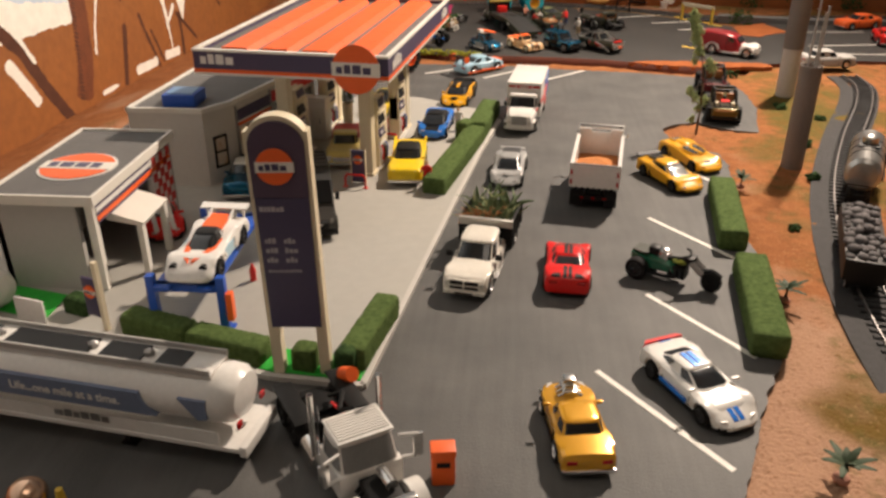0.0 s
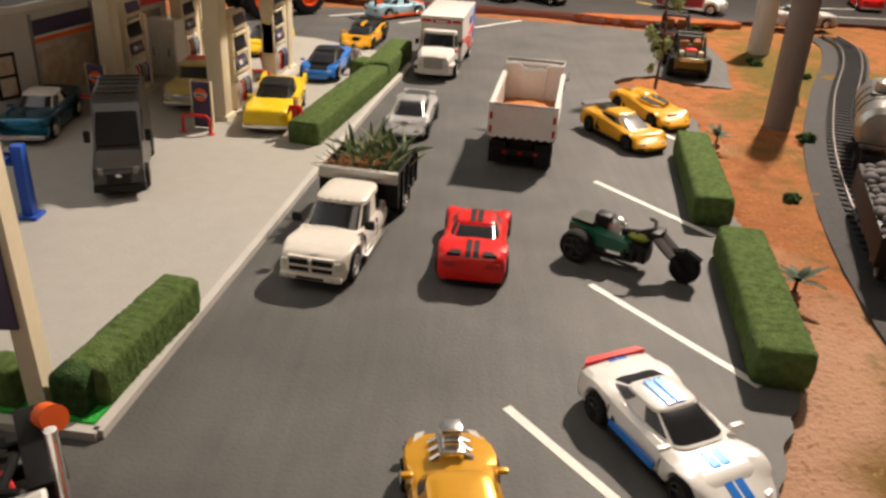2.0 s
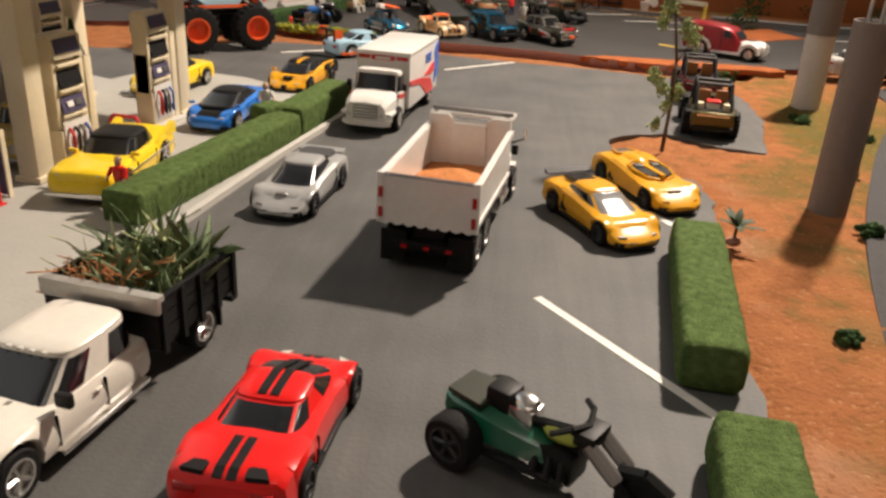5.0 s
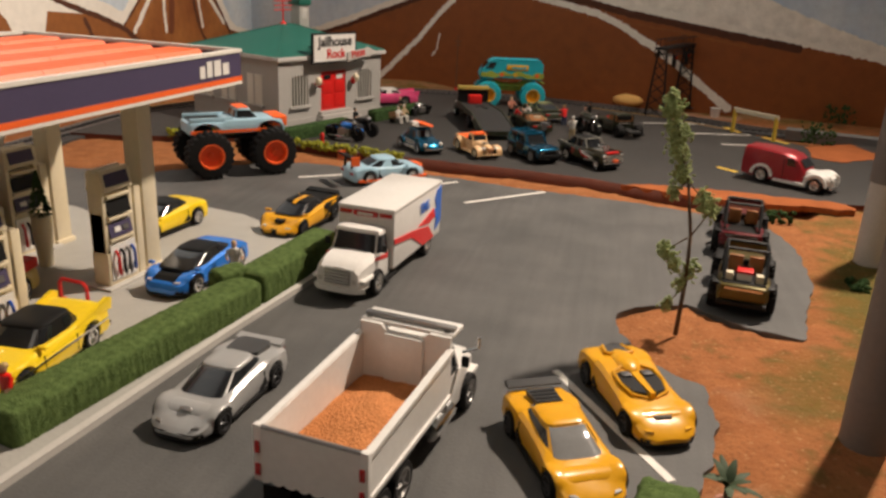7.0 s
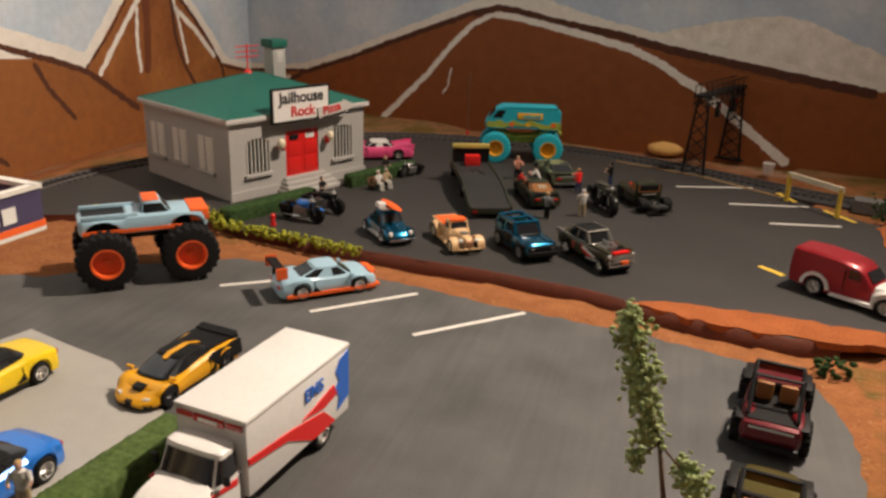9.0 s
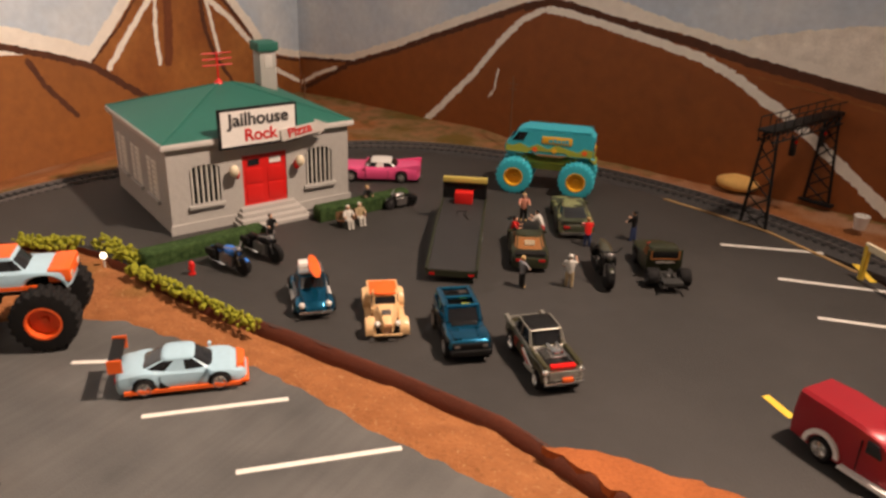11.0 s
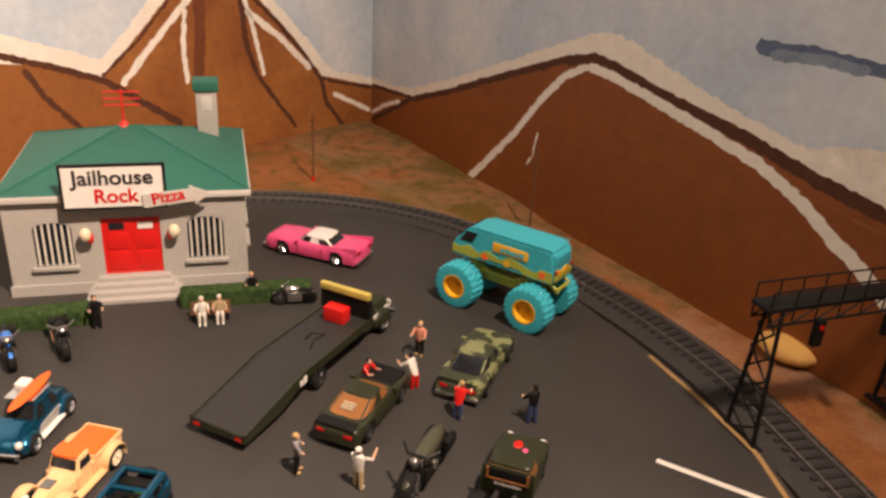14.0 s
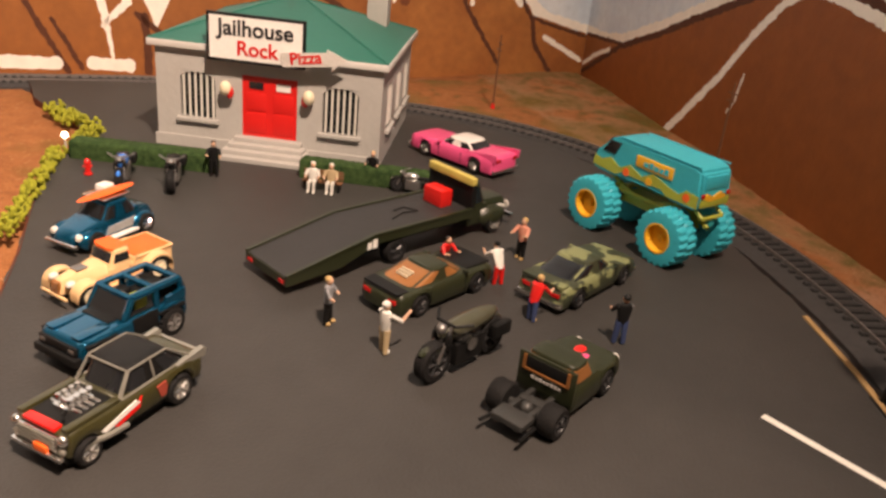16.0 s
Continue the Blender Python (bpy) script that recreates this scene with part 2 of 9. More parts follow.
def words(name, text, size, m, material, parent, label="", depth=0.15, bold=0.00002):
    """Lettering in the built-in font, as a mesh; size in millimetres."""
    cu = bpy.data.curves.new(name, "FONT")
    cu.body, cu.size, cu.extrude, cu.align_x, cu.align_y = text, size * 0.001, depth * 0.001, "CENTER", "CENTER"
    cu.offset = size * bold
    tmp = new(name + "_curve", cu)
    me = bpy.data.meshes.new_from_object(tmp.evaluated_get(bpy.context.evaluated_depsgraph_get()))
    bpy.data.objects.remove(tmp)
    me.materials.clear()
    me.materials.append(material)
    ob = new(name, me)
    ob.parent, ob.matrix_local = parent, m
    if label:
        tagged(ob, label)
    return ob

# ---- the room ----
UP = 0.004


def slab(name, pts, top, bottom, material, label, category, kind="structure", ragged=0.0):
    if ragged:
        pts = torn(pts, ragged)
    ob = link(name, P([(x * 1000, y * 1000) for x, y in pts], bottom * 1000, top * 1000), material)
    return tagged(ob, label, category, "", kind)


def torn(pts, amount):
    """The same outline with a finely uneven edge."""
    out = []
    for (a, b), (c, d) in zip(pts, pts[1:] + pts[:1]):
        n = max(1, min(40, int(math.hypot(c - a, d - b) / 0.004)))
        for i in range(n):
            x, y = a + (c - a) * i / n, b + (d - b) * i / n
            out.append((x + amount * noise.noise((x * 90, y * 90, 1)) * 1.6, y + amount * noise.noise((x * 90, y * 90, 7)) * 1.6))
    return out


slab("floor", [(-1.2, -2.2), (2.4, -2.2), (2.4, 2.0), (-1.2, 2.0)], -0.9, -1.0, WOOD, "plain brown wooden room floor below the layout table", "floor")
slab("ceiling", [(-1.2, -2.2), (2.4, -2.2), (2.4, 2.0), (-1.2, 2.0)], 2.2, 2.15, ROOM, "plain beige room ceiling", "ceiling")
slab("wall_south", [(-1.2, -2.3), (2.4, -2.3), (2.4, -2.2), (-1.2, -2.2)], 2.15, -0.9, ROOM, "plain beige room wall", "wall")
slab("wall_east", [(2.4, -2.2), (2.5, -2.2), (2.5, 1.38), (2.4, 1.394)], 2.15, -0.9, ROOM, "plain beige room wall", "wall")
CORNER, LEAN_N, LEAN_W = (-0.263, 1.764), -0.14, 0.095


def north(x):
    """Where the north backdrop stands at x; the room is a little askew to the layout."""
    return CORNER[1] + LEAN_N * (x - CORNER[0])


def west(y):
    return CORNER[0] + LEAN_W * (y - CORNER[1])


wall_n = slab("wall_north", [(-0.263, 1.764), (2.5, north(2.5)), (2.5, 1.90), (-0.263, 1.90)], 2.15, -0.9, SKY, "painted backdrop wall with pale blue sky", "wall")
wall_w = slab("wall_west", [(-0.80, -2.2), (west(-2.2), -2.2), (-0.2635, 1.764), (-0.2635, 1.90), (-0.80, 1.90)], 2.15, -0.9, SKY, "painted backdrop wall with pale blue sky and brown hills", "wall")


def on_wall(name, side, pts, material, lift, label=""):
    """A painted shape on a backdrop wall; pts run along the wall and up, in metres."""
    q = [(a * 1000, z * 1000) for a, z in pts]
    bm = P(q, -lift * 0.07, 0.5, "y") if side == "n" else P(q, -0.5, lift * 0.07, "x")
    for v in bm.verts:
        if side == "n":
            v.co.y += north(v.co.x / 1000) * 1000
        else:
            v.co.x += west(v.co.y / 1000) * 1000
    return part(name, bm, material, wall_n if side == "n" else wall_w, label, 0.3)


def fine(pts, step=0.005):
    line = []
    for (a, b), (c, d) in zip(pts, pts[1:]):
        n = max(1, int(math.hypot(c - a, d - b) / step))
        line += [(a + (c - a) * i / n, b + (d - b) * i / n) for i in range(n)]
    return line + [pts[-1]]


def stroke(name, side, pts, width, material, lift, seed, end=0.45):
    """An uneven brush stroke along a line; width may be a pair, from the first end to the last."""
    w0, w1 = width if isinstance(width, tuple) else (width, width)
    rng, up, down = random.Random(seed), [], []
    line = fine(pts, 0.003)
    for i, (a, z) in enumerate(line):
        p, q = line[max(0, i - 2)], line[min(len(line) - 1, i + 2)]
        dx, dz = q[0] - p[0], q[1] - p[1]
        s = math.hypot(dx, dz) or 1
        w = (w0 + (w1 - w0) * i / len(line)) * 0.5 * (end if i in (0, len(line) - 1) else 1)
        e, f = w + 0.0007 * rng.uniform(-1, 1) + 0.0012 * noise.noise((a * 160, z * 160, seed)), w + 0.0007 * rng.uniform(-1, 1) + 0.0012 * noise.noise((a * 160, z * 160, seed + 9))
        up.append((a - dz / s * e, z + dx / s * e)), down.append((a + dz / s * f, z - dx / s * f))
    return on_wall(name, side, up + down[::-1], material, lift)


def band(name, side, low, top, material, lift, seed, label=""):
    """A painted field between two lines, with ragged brush edges."""
    rng = random.Random(seed)
    def ragged(pts):
        return [(a + 0.0008 * rng.uniform(-1, 1), z + 0.0012 * rng.uniform(-1, 1) + 0.0015 * noise.noise((a * 150, z * 150, seed))) for a, z in fine(pts, 0.004)]
    return on_wall(name, side, ragged(low) + ragged(top[::-1]), material, lift, label)


# north wall: the long brown mountain with its snow strokes
RIDGE_N = [(-0.168, 0.057), (-0.09, 0.084), (-0.03, 0.108), (0.036, 0.133), (0.09, 0.154), (0.125, 0.163), (0.15, 0.161), (0.20, 0.151), (0.285, 0.139), (0.345, 0.127), (0.42, 0.116), (0.48, 0.107), (0.566, 0.096), (0.75, 0.07), (0.95, 0.03), (1.3, 0.0)]
TOP_N = [(-0.262, 0.060), (-0.215, 0.060), (-0.169, 0.067), (-0.09, 0.094), (-0.03, 0.118), (0.035, 0.144), (0.09, 0.166), (0.125, 0.180), (0.15, 0.182), (0.175, 0.177), (0.205, 0.168), (0.24, 0.158), (0.285, 0.149), (0.345, 0.138), (0.42, 0.126), (0.48, 0.116), (0.566, 0.104), (0.75, 0.078), (0.95, 0.038), (1.3, 0.008)]
band("painted_snow_mountain", "n", [(0.28, 0.10), (0.9, 0.0)], [(0.28, 0.130), (0.315, 0.135), (0.345, 0.147), (0.385, 0.157), (0.42, 0.164), (0.455, 0.168), (0.48, 0.166), (0.51, 0.155), (0.56, 0.135), (0.70, 0.09), (0.9, 0.05)], SNOW_G, 0.8, 1, "white painted snow mountain")
band("ridge_snow", "n", [(-0.262, 0.04)] + RIDGE_N, TOP_N, SNOW, 1.1, 2)
on_wall("painted_foothill", "n", [(-0.2625, -0.04), (-0.2625, 0.050), (-0.21, 0.053), (-0.168, 0.058), (-0.12, 0.03), (-0.12, -0.04)], MOUNT_L, 1.6, "tan painted foothill")
band("painted_mountain", "n", [(-0.2625, -0.04), (1.3, -0.04)], [(-0.2625, 0.004)] + RIDGE_N, MOUNT, 2.0, 3, "brown painted mountain")
stroke("ridge_shade", "n", [(-0.262, 0.006), (-0.21, 0.032)] + [(x, z - 0.003) for x, z in RIDGE_N[:5]], (0.006, 0.007), MOUNT_D, 2.6, 4)
stroke("ridge_shade", "n", [(x, z - 0.004) for x, z in RIDGE_N[4:13]], (0.008, 0.011), MOUNT_D, 2.6, 5)
stroke("ridge_shade", "n", [(-0.262, 0.050), (-0.21, 0.053), (-0.166, 0.057)], 0.004, MOUNT_D, 2.8, 6)
stroke("snow_stroke", "n", [(-0.262, 0.015), (-0.225, 0.034), (-0.192, 0.046)], 0.005, SNOW, 2.9, 7)
stroke("snow_stroke", "n", [(-0.043, -0.002), (-0.01, 0.030), (0.03, 0.070), (0.060, 0.106), (0.091, 0.137), (0.12, 0.151)], (0.008, 0.007), SNOW, 3.0, 8)
stroke("snow_stroke", "n", [(0.119, 0.151), (0.15, 0.149), (0.205, 0.139), (0.255, 0.130), (0.297, 0.121), (0.328, 0.109), (0.36, 0.091), (0.385, 0.078), (0.415, 0.058), (0.445, 0.036), (0.49, 0.004)], (0.008, 0.011), SNOW, 3.2, 9)
stroke("snow_mark", "n", [(0.051, 0.043), (0.059, 0.055), (0.063, 0.079)], 0.0025, SNOW_G, 3.0, 10)
stroke("light_stroke", "n", [(0.33, 0.112), (0.40, 0.105), (0.50, 0.090)], 0.002, MOUNT_L, 3.3, 11)
for i, line in enumerate(([(0.275, 0.196), (0.315, 0.2), (0.344, 0.199), (0.385, 0.198)], [(-0.085, 0.190), (-0.02, 0.198), (0.05, 0.205)], [(0.55, 0.23), (0.66, 0.225)])):
    stroke("cloud", "n", line, (0.010, 0.007), CLOUD, 1.0, 12 + i, 0.2), stroke("cloud", "n", [(a + 0.012, z - 0.003) for a, z in line[:3]], 0.007, CLOUD_L, 1.2, 15 + i, 0.2)

# west wall: tan hills, a steep peak and the strokes on them
RIDGE_W = [(-1.0, 0.16), (0.5, 0.12), (0.80, 0.078), (0.921, 0.078), (1.015, 0.080), (1.035, 0.12), (1.08, 0.19), (1.15, 0.22), (1.22, 0.18), (1.31, 0.133), (1.342, 0.119), (1.41, 0.098), (1.447, 0.083), (1.485, 0.122), (1.515, 0.156), (1.545, 0.19), (1.565, 0.21), (1.585, 0.195), (1.61, 0.165), (1.634, 0.141), (1.667, 0.104), (1.694, 0.066), (1.717, 0.060), (1.7635, 0.049)]
TOP_W = [(a - (0.012 if 1.45 < a < 1.56 else -0.010 if 1.57 < a < 1.70 else 0.0), z + (0.018 if a < 1.45 else 0.006 if a < 1.69 else 0.010)) for a, z in RIDGE_W]
band("ridge_snow", "w", RIDGE_W, TOP_W, SNOW, 1.0, 20)
band("painted_hills", "w", [(-1.0, -0.06), (1.7635, -0.06)], RIDGE_W, MOUNT_L, 1.6, 21, "tan painted hills")
band("painted_hills", "w", [(1.447, 0.083), (1.473, 0.063), (1.523, 0.026), (1.55, -0.01), (1.7635, -0.01)], RIDGE_W[12:], MOUNT_R, 2.0, 22, "rust brown painted peak")
on_wall("painted_snowfield", "w", [(1.20, 0.16), (1.31, 0.130), (1.345, 0.116), (1.376, 0.102), (1.319, 0.107), (1.305, 0.06), (1.290, 0.028), (1.285, 0.045), (1.26, 0.10)], SNOW, 2.4, "white painted snow patch")
band("painted_snowfield", "w", [(0.45, 0.085), (0.80, 0.082), (1.015, 0.078)], [(0.45, 0.20), (0.80, 0.15), (0.93, 0.115), (1.03, 0.098)], SNOW, 2.4, 23, "white painted snow patch")
for i, (line, w) in enumerate((([(1.295, 0.134), (1.342, 0.116), (1.407, 0.096), (1.447, 0.081), (1.473, 0.063), (1.525, 0.026)], (0.006, 0.008)), ([(1.376, 0.098), (1.392, 0.068), (1.424, 0.030)], 0.006), ([(1.553, 0.20), (1.551, 0.118), (1.545, 0.068)], 0.012), ([(1.597, 0.17), (1.602, 0.108), (1.614, 0.074), (1.633, 0.046), (1.661, 0.007)], (0.007, 0.004)),
                                ([(1.60, 0.17), (1.634, 0.137), (1.667, 0.100), (1.694, 0.062), (1.701, 0.033), (1.724, 0.003)], 0.005), ([(1.694, 0.064), (1.717, 0.057), (1.7635, 0.046)], 0.004), ([(1.447, 0.085), (1.485, 0.118), (1.515, 0.152), (1.545, 0.185)], 0.003), ([(1.192, 0.036), (1.206, 0.009), (1.218, -0.016)], 0.005), ([(1.279, 0.045), (1.281, 0.013), (1.281, -0.02)], 0.008),
                                ([(1.034, 0.15), (1.034, 0.081), (1.029, 0.03), (1.013, -0.015)], 0.032), ([(0.88, 0.10), (0.917, 0.067), (0.946, 0.018), (0.985, -0.034)], 0.016), ([(1.128, 0.056), (1.119, 0.015), (1.109, -0.024)], 0.010), ([(1.165, 0.062), (1.18, 0.03), (1.206, -0.02)], 0.006), ([(1.27, 0.045), (1.329, -0.004)], 0.006), ([(1.10, 0.12), (1.13, 0.085)], 0.006))):
    stroke("dark_stroke", "w", line, w, MOUNT_D if i not in (2, 9) else MOUNT_R2, 3.0, 40 + i)
for i in range(26):
    t = i / 25
    stroke("dark_stroke", "w", [(1.022 - 0.018 * t, 0.11 - 0.12 * t), (1.030 - 0.016 * t, 0.106 - 0.12 * t)], 0.0028, MOUNT_D, 3.2, 100 + i)
for i, (line, w) in enumerate((([(1.546, 0.165), (1.52, 0.136), (1.496, 0.110), (1.466, 0.074)], 0.007), ([(1.536, 0.150), (1.532, 0.108), (1.534, 0.070)], (0.005, 0.006)), ([(1.597, 0.175), (1.611, 0.126), (1.622, 0.072)], 0.005), ([(1.603, 0.146), (1.644, 0.113), (1.680, 0.075)], 0.007), ([(1.71, 0.044), (1.7625, 0.017)], 0.006),
                                ([(1.238, 0.028), (1.267, 0.058)], (0.004, 0.010)), ([(1.139, -0.0105), (1.20, -0.0095)], 0.013), ([(1.222, -0.008), (1.268, -0.010)], 0.013), ([(0.908, 0.090), (0.921, 0.074), (0.937, 0.048)], 0.006), ([(0.89, 0.060), (0.908, 0.036), (0.930, 0.004)], 0.014), ([(1.075, 0.10), (1.062, 0.066), (1.053, 0.032)], 0.004), ([(1.235, 0.075), (1.241, 0.046), (1.248, -0.004)], (0.010, 0.003)), ([(1.052, -0.018), (1.09, -0.016)], 0.006))):
    stroke("snow_stroke", "w", line, w, SNOW, 3.6, 60 + i)

# ---- the layout's ground ----


def rough_sheet(name, x0, x1, y0, y1, step, height, material, label, category):
    """A sheet of modelled ground with gentle bumps; flat where the lots lie."""
    bm = bmesh.new()
    nx, ny = int((x1 - x0) / step), int((y1 - y0) / step)
    grid = [[bm.verts.new((1000 * (x0 + i * step), 1000 * (y0 + j * step), 1000 * height(x0 + i * step, y0 + j * step))) for i in range(nx + 1)] for j in range(ny + 1)]
    for j in range(ny):
        for i in range(nx):
            bm.faces.new((grid[j][i], grid[j][i + 1], grid[j + 1][i + 1], grid[j + 1][i]))
    return tagged(link(name, bm, material, None, "", 3), label, category, "", "structure")


LOT = [(0.12, -1.0), (0.28, 0.3), (0.293, 0.363), (0.316, 0.424), (0.338, 0.468), (0.350, 0.50), (0.364, 0.627), (0.364, 0.70), (0.378, 0.752), (0.389, 0.80), (0.385, 0.832), (0.360, 0.850), (0.346, 0.879), (0.345, 0.900), (0.356, 0.918), (0.385, 0.930), (0.414, 0.906), (0.442, 0.900),
       (0.462, 0.982), (0.467, 1.051), (0.455, 1.110), (0.425, 1.122), (0.369, 1.138), (0.258, 1.152), (0.193, 1.165), (0.132, 1.168), (0.06, 1.166), (0.027, 1.150), (-0.02, 1.110), (-0.043, 1.086), (-0.09, 1.076), (-0.15, 1.07), (-0.22, 1.06), (-0.22, -1.0)]
UPPER = [(0.10, 1.207), (0.165, 1.206), (0.248, 1.200), (0.318, 1.191), (0.39, 1.166), (0.446, 1.158), (0.503, 1.180), (0.66, 1.21), (1.5, 1.18), (1.5, 1.48), (0.69, 1.50), (0.61, 1.48), (0.555, 1.43), (0.525, 1.455), (0.46, 1.515), (0.40, 1.560), (0.30, 1.593), (0.2, 1.614), (0.08, 1.606), (0.0, 1.582), (-0.07, 1.52), (-0.125, 1.43), (-0.175, 1.33), (-0.19, 1.25), (-0.19, 1.18), (-0.13, 1.19), (-0.05, 1.228), (0.0, 1.222), (0.05, 1.210)]


def inside(poly, x, y):
    hit = False
    for (a, b), (c, d) in zip(poly, poly[1:] + poly[:1]):
        if (b > y) != (d > y) and x < a + (y - b) * (c - a) / (d - b):
            hit = not hit
    return hit


def gap(poly, x, y):
    """Distance from an outline."""
    best = 9.0
    for (a, b), (c, d) in zip(poly, poly[1:] + poly[:1]):
        k = max(0.0, min(1.0, ((x - a) * (c - a) + (y - b) * (d - b)) / ((c - a) ** 2 + (d - b) ** 2)))
        best = min(best, math.hypot(x - a - k * (c - a), y - b - k * (d - b)))
    return best


def ditch(x, y):
    """The dirt falls away a little towards the foot of the upper lot's edge."""
    if not 0.05 < x < 0.50:
        return 0.0
    foot = float(np.interp(x, [0.085, 0.166, 0.249, 0.319, 0.389, 0.446, 0.476], [1.205, 1.2025, 1.1965, 1.1872, 1.1615, 1.154, 1.160]))
    return -0.0055 * max(0.0, 1.0 - max(0.0, foot - y) / 0.022) * min(1.0, (x - 0.05) / 0.05)


def bumps(x, y):
    if inside(LOT, x, y) or inside(UPPER, x, y):
        return -0.004
    z = 0.0016 * noise.noise((x * 14, y * 14, 0)) + 0.0011 * noise.noise((x * 60, y * 60, 3))
    lift = max(0.0, min(1.0, (y - 1.60) / 0.10)) * 0.004
    return -0.0008 + z + lift + ditch(x, y) - 0.24 * max(0.0, -0.232 - x) * max(0.0, min(1.0, (1.72 - y) / 0.2))


def soil():
    """Orange dirt with olive scrub and pale sand where the ground carries them, and fine scattered grass."""
    m = bpy.data.materials.new("modelled_soil")
    m.use_nodes = True
    n, l = m.node_tree.nodes, m.node_tree.links
    b = n["Principled BSDF"]
    b.inputs["Roughness"].default_value, b.inputs["Specular IOR Level"].default_value = 0.95, 0.1
    geo = n.new("ShaderNodeNewGeometry")

    def noisy(scale, detail):
        t = n.new("ShaderNodeTexNoise")
        t.inputs["Scale"].default_value, t.inputs["Detail"].default_value = scale, detail
        l.new(geo.outputs["Position"], t.inputs["Vector"])
        return t.outputs["Fac"]

    def step(value, lo, hi, a=0.0, z=1.0):
        t = n.new("ShaderNodeMapRange")
        for key, v in (("From Min", lo), ("From Max", hi), ("To Min", a), ("To Max", z)):
            t.inputs[key].default_value = v
        l.new(value, t.inputs["Value"])
        return t.outputs["Result"]

    def total(a, c):
        t = n.new("ShaderNodeMath")
        l.new(a, t.inputs[0]), l.new(c, t.inputs[1])
        return t.outputs[0]

    def field(name):
        t = n.new("ShaderNodeAttribute")
        t.attribute_name = name
        return t.outputs["Fac"]

    def blend(fac, a, colour):
        t = n.new("ShaderNodeMix")
        t.data_type = "RGBA"
        l.new(fac, t.inputs[0])
        if isinstance(a, tuple):
            t.inputs[6].default_value = (*a, 1)
        else:
            l.new(a, t.inputs[6])
        t.inputs[7].default_value = (*colour, 1)
        return t.outputs[2]
    coarse, mid, fine = noisy(13, 7), noisy(70, 5), noisy(420, 3)
    c = blend(step(mid, 0.35, 0.65), (0.33, 0.130, 0.050), (0.255, 0.098, 0.037))
    c = blend(step(total(coarse, field("sand")), 0.84, 1.06), c, (0.40, 0.235, 0.15))
    c = blend(step(total(coarse, field("scrub")), 0.88, 1.08), c, (0.155, 0.095, 0.024))
    c = blend(step(total(mid, field("scrub")), 0.95, 1.14, 0.0, 0.7), c, (0.105, 0.095, 0.026))
    c = blend(step(fine, 0.60, 0.68, 0.0, 0.55), c, (0.17, 0.075, 0.028))
    c = blend(step(fine, 0.38, 0.30, 0.0, 0.4), c, (0.50, 0.30, 0.16))
    l.new(c, b.inputs["Base Color"])
    bp = n.new("ShaderNodeBump")
    bp.inputs["Strength"].default_value, bp.inputs["Distance"].default_value = 0.9, 0.0014
    l.new(total(mid, fine), bp.inputs["Height"]), l.new(bp.outputs["Normal"], b.inputs["Normal"])
    return m


SOIL = soil()
ground = rough_sheet("ground", -0.40, 1.55, -0.6, 1.76, 0.008, bumps, SOIL, "orange-brown modelled dirt ground with olive scrub patches", "ground")
scrub, sandy = ground.data.attributes.new("scrub", "FLOAT", "POINT"), ground.data.attributes.new("sand", "FLOAT", "POINT")
for v in ground.data.vertices:
    x, y = v.co.x, v.co.y
    edge = 0.0 if v.co.z < -0.0039 else gap(LOT, x, y)
    k = 0.41 + 0.24 * math.exp(-((x - 0.49) / 0.09) ** 2 - ((y - 0.97) / 0.13) ** 2) + 0.14 * math.exp(-((x - 0.42) / 0.05) ** 2 - ((y - 0.42) / 0.10) ** 2)
    k += 0.05 * max(0.0, min(1.0, (y - 1.62) / 0.05)) - 0.20 * math.exp(-(edge / 0.022) ** 2) - (0.14 if x < 0.48 and 1.05 < y < 1.24 else 0.0)
    scrub.data[v.index].value = k
    sandy.data[v.index].value = 0.30 + 0.42 * max(0.0, min(1.0, (0.60 - y) / 0.12)) * math.exp(-((x - 0.34) / 0.13) ** 2) + (0.14 if y > 1.63 else 0.0) - (0.22 if x < 0.48 and 1.05 < y < 1.24 else 0.0)
slab("parking_lot", LOT, 0.0, -0.01, ASPHALT, "grey painted asphalt parking lot board", "lot", "structure", 0.002)
upper_lot = slab("upper_lot", UPPER, UP, -0.02, [ASPHALT_UP, LEDGE], "dark grey raised asphalt lot with brown edge", "lot", "structure", 0.0012)
for p in upper_lot.data.polygons:
    p.material_index = 0 if p.normal.z > 0.5 else 1
# the brown sloping edge of the upper lot
EDGE_TOP = [(0.085, 1.2085), (0.10, 1.207), (0.165, 1.206), (0.248, 1.200), (0.318, 1.191), (0.39, 1.166), (0.446, 1.158), (0.475, 1.163)]
EDGE_LOW = [(0.085, 1.205), (0.101, 1.2035), (0.166, 1.2025), (0.249, 1.1965), (0.319, 1.1872), (0.389, 1.1615), (0.446, 1.154), (0.476, 1.160)]
rings = []
for (a, b), (c, d) in zip(EDGE_TOP, EDGE_LOW):
    rings.append([(a * 1000, b * 1000 + 0.5, 4.3), (a * 800 + c * 200, b * 800 + d * 200 - 0.4, 3.4), (c * 1000, d * 1000, -5.2), (c * 1000, d * 1000, -8), (a * 1000, b * 1000 + 0.5, -8)])
tagged(link("bank_edge", loft(bmesh.new(), rings), LEDGE, None, "", 0.9), "dark red-brown sloping board edge of the upper lot", "bank", "", "structure")


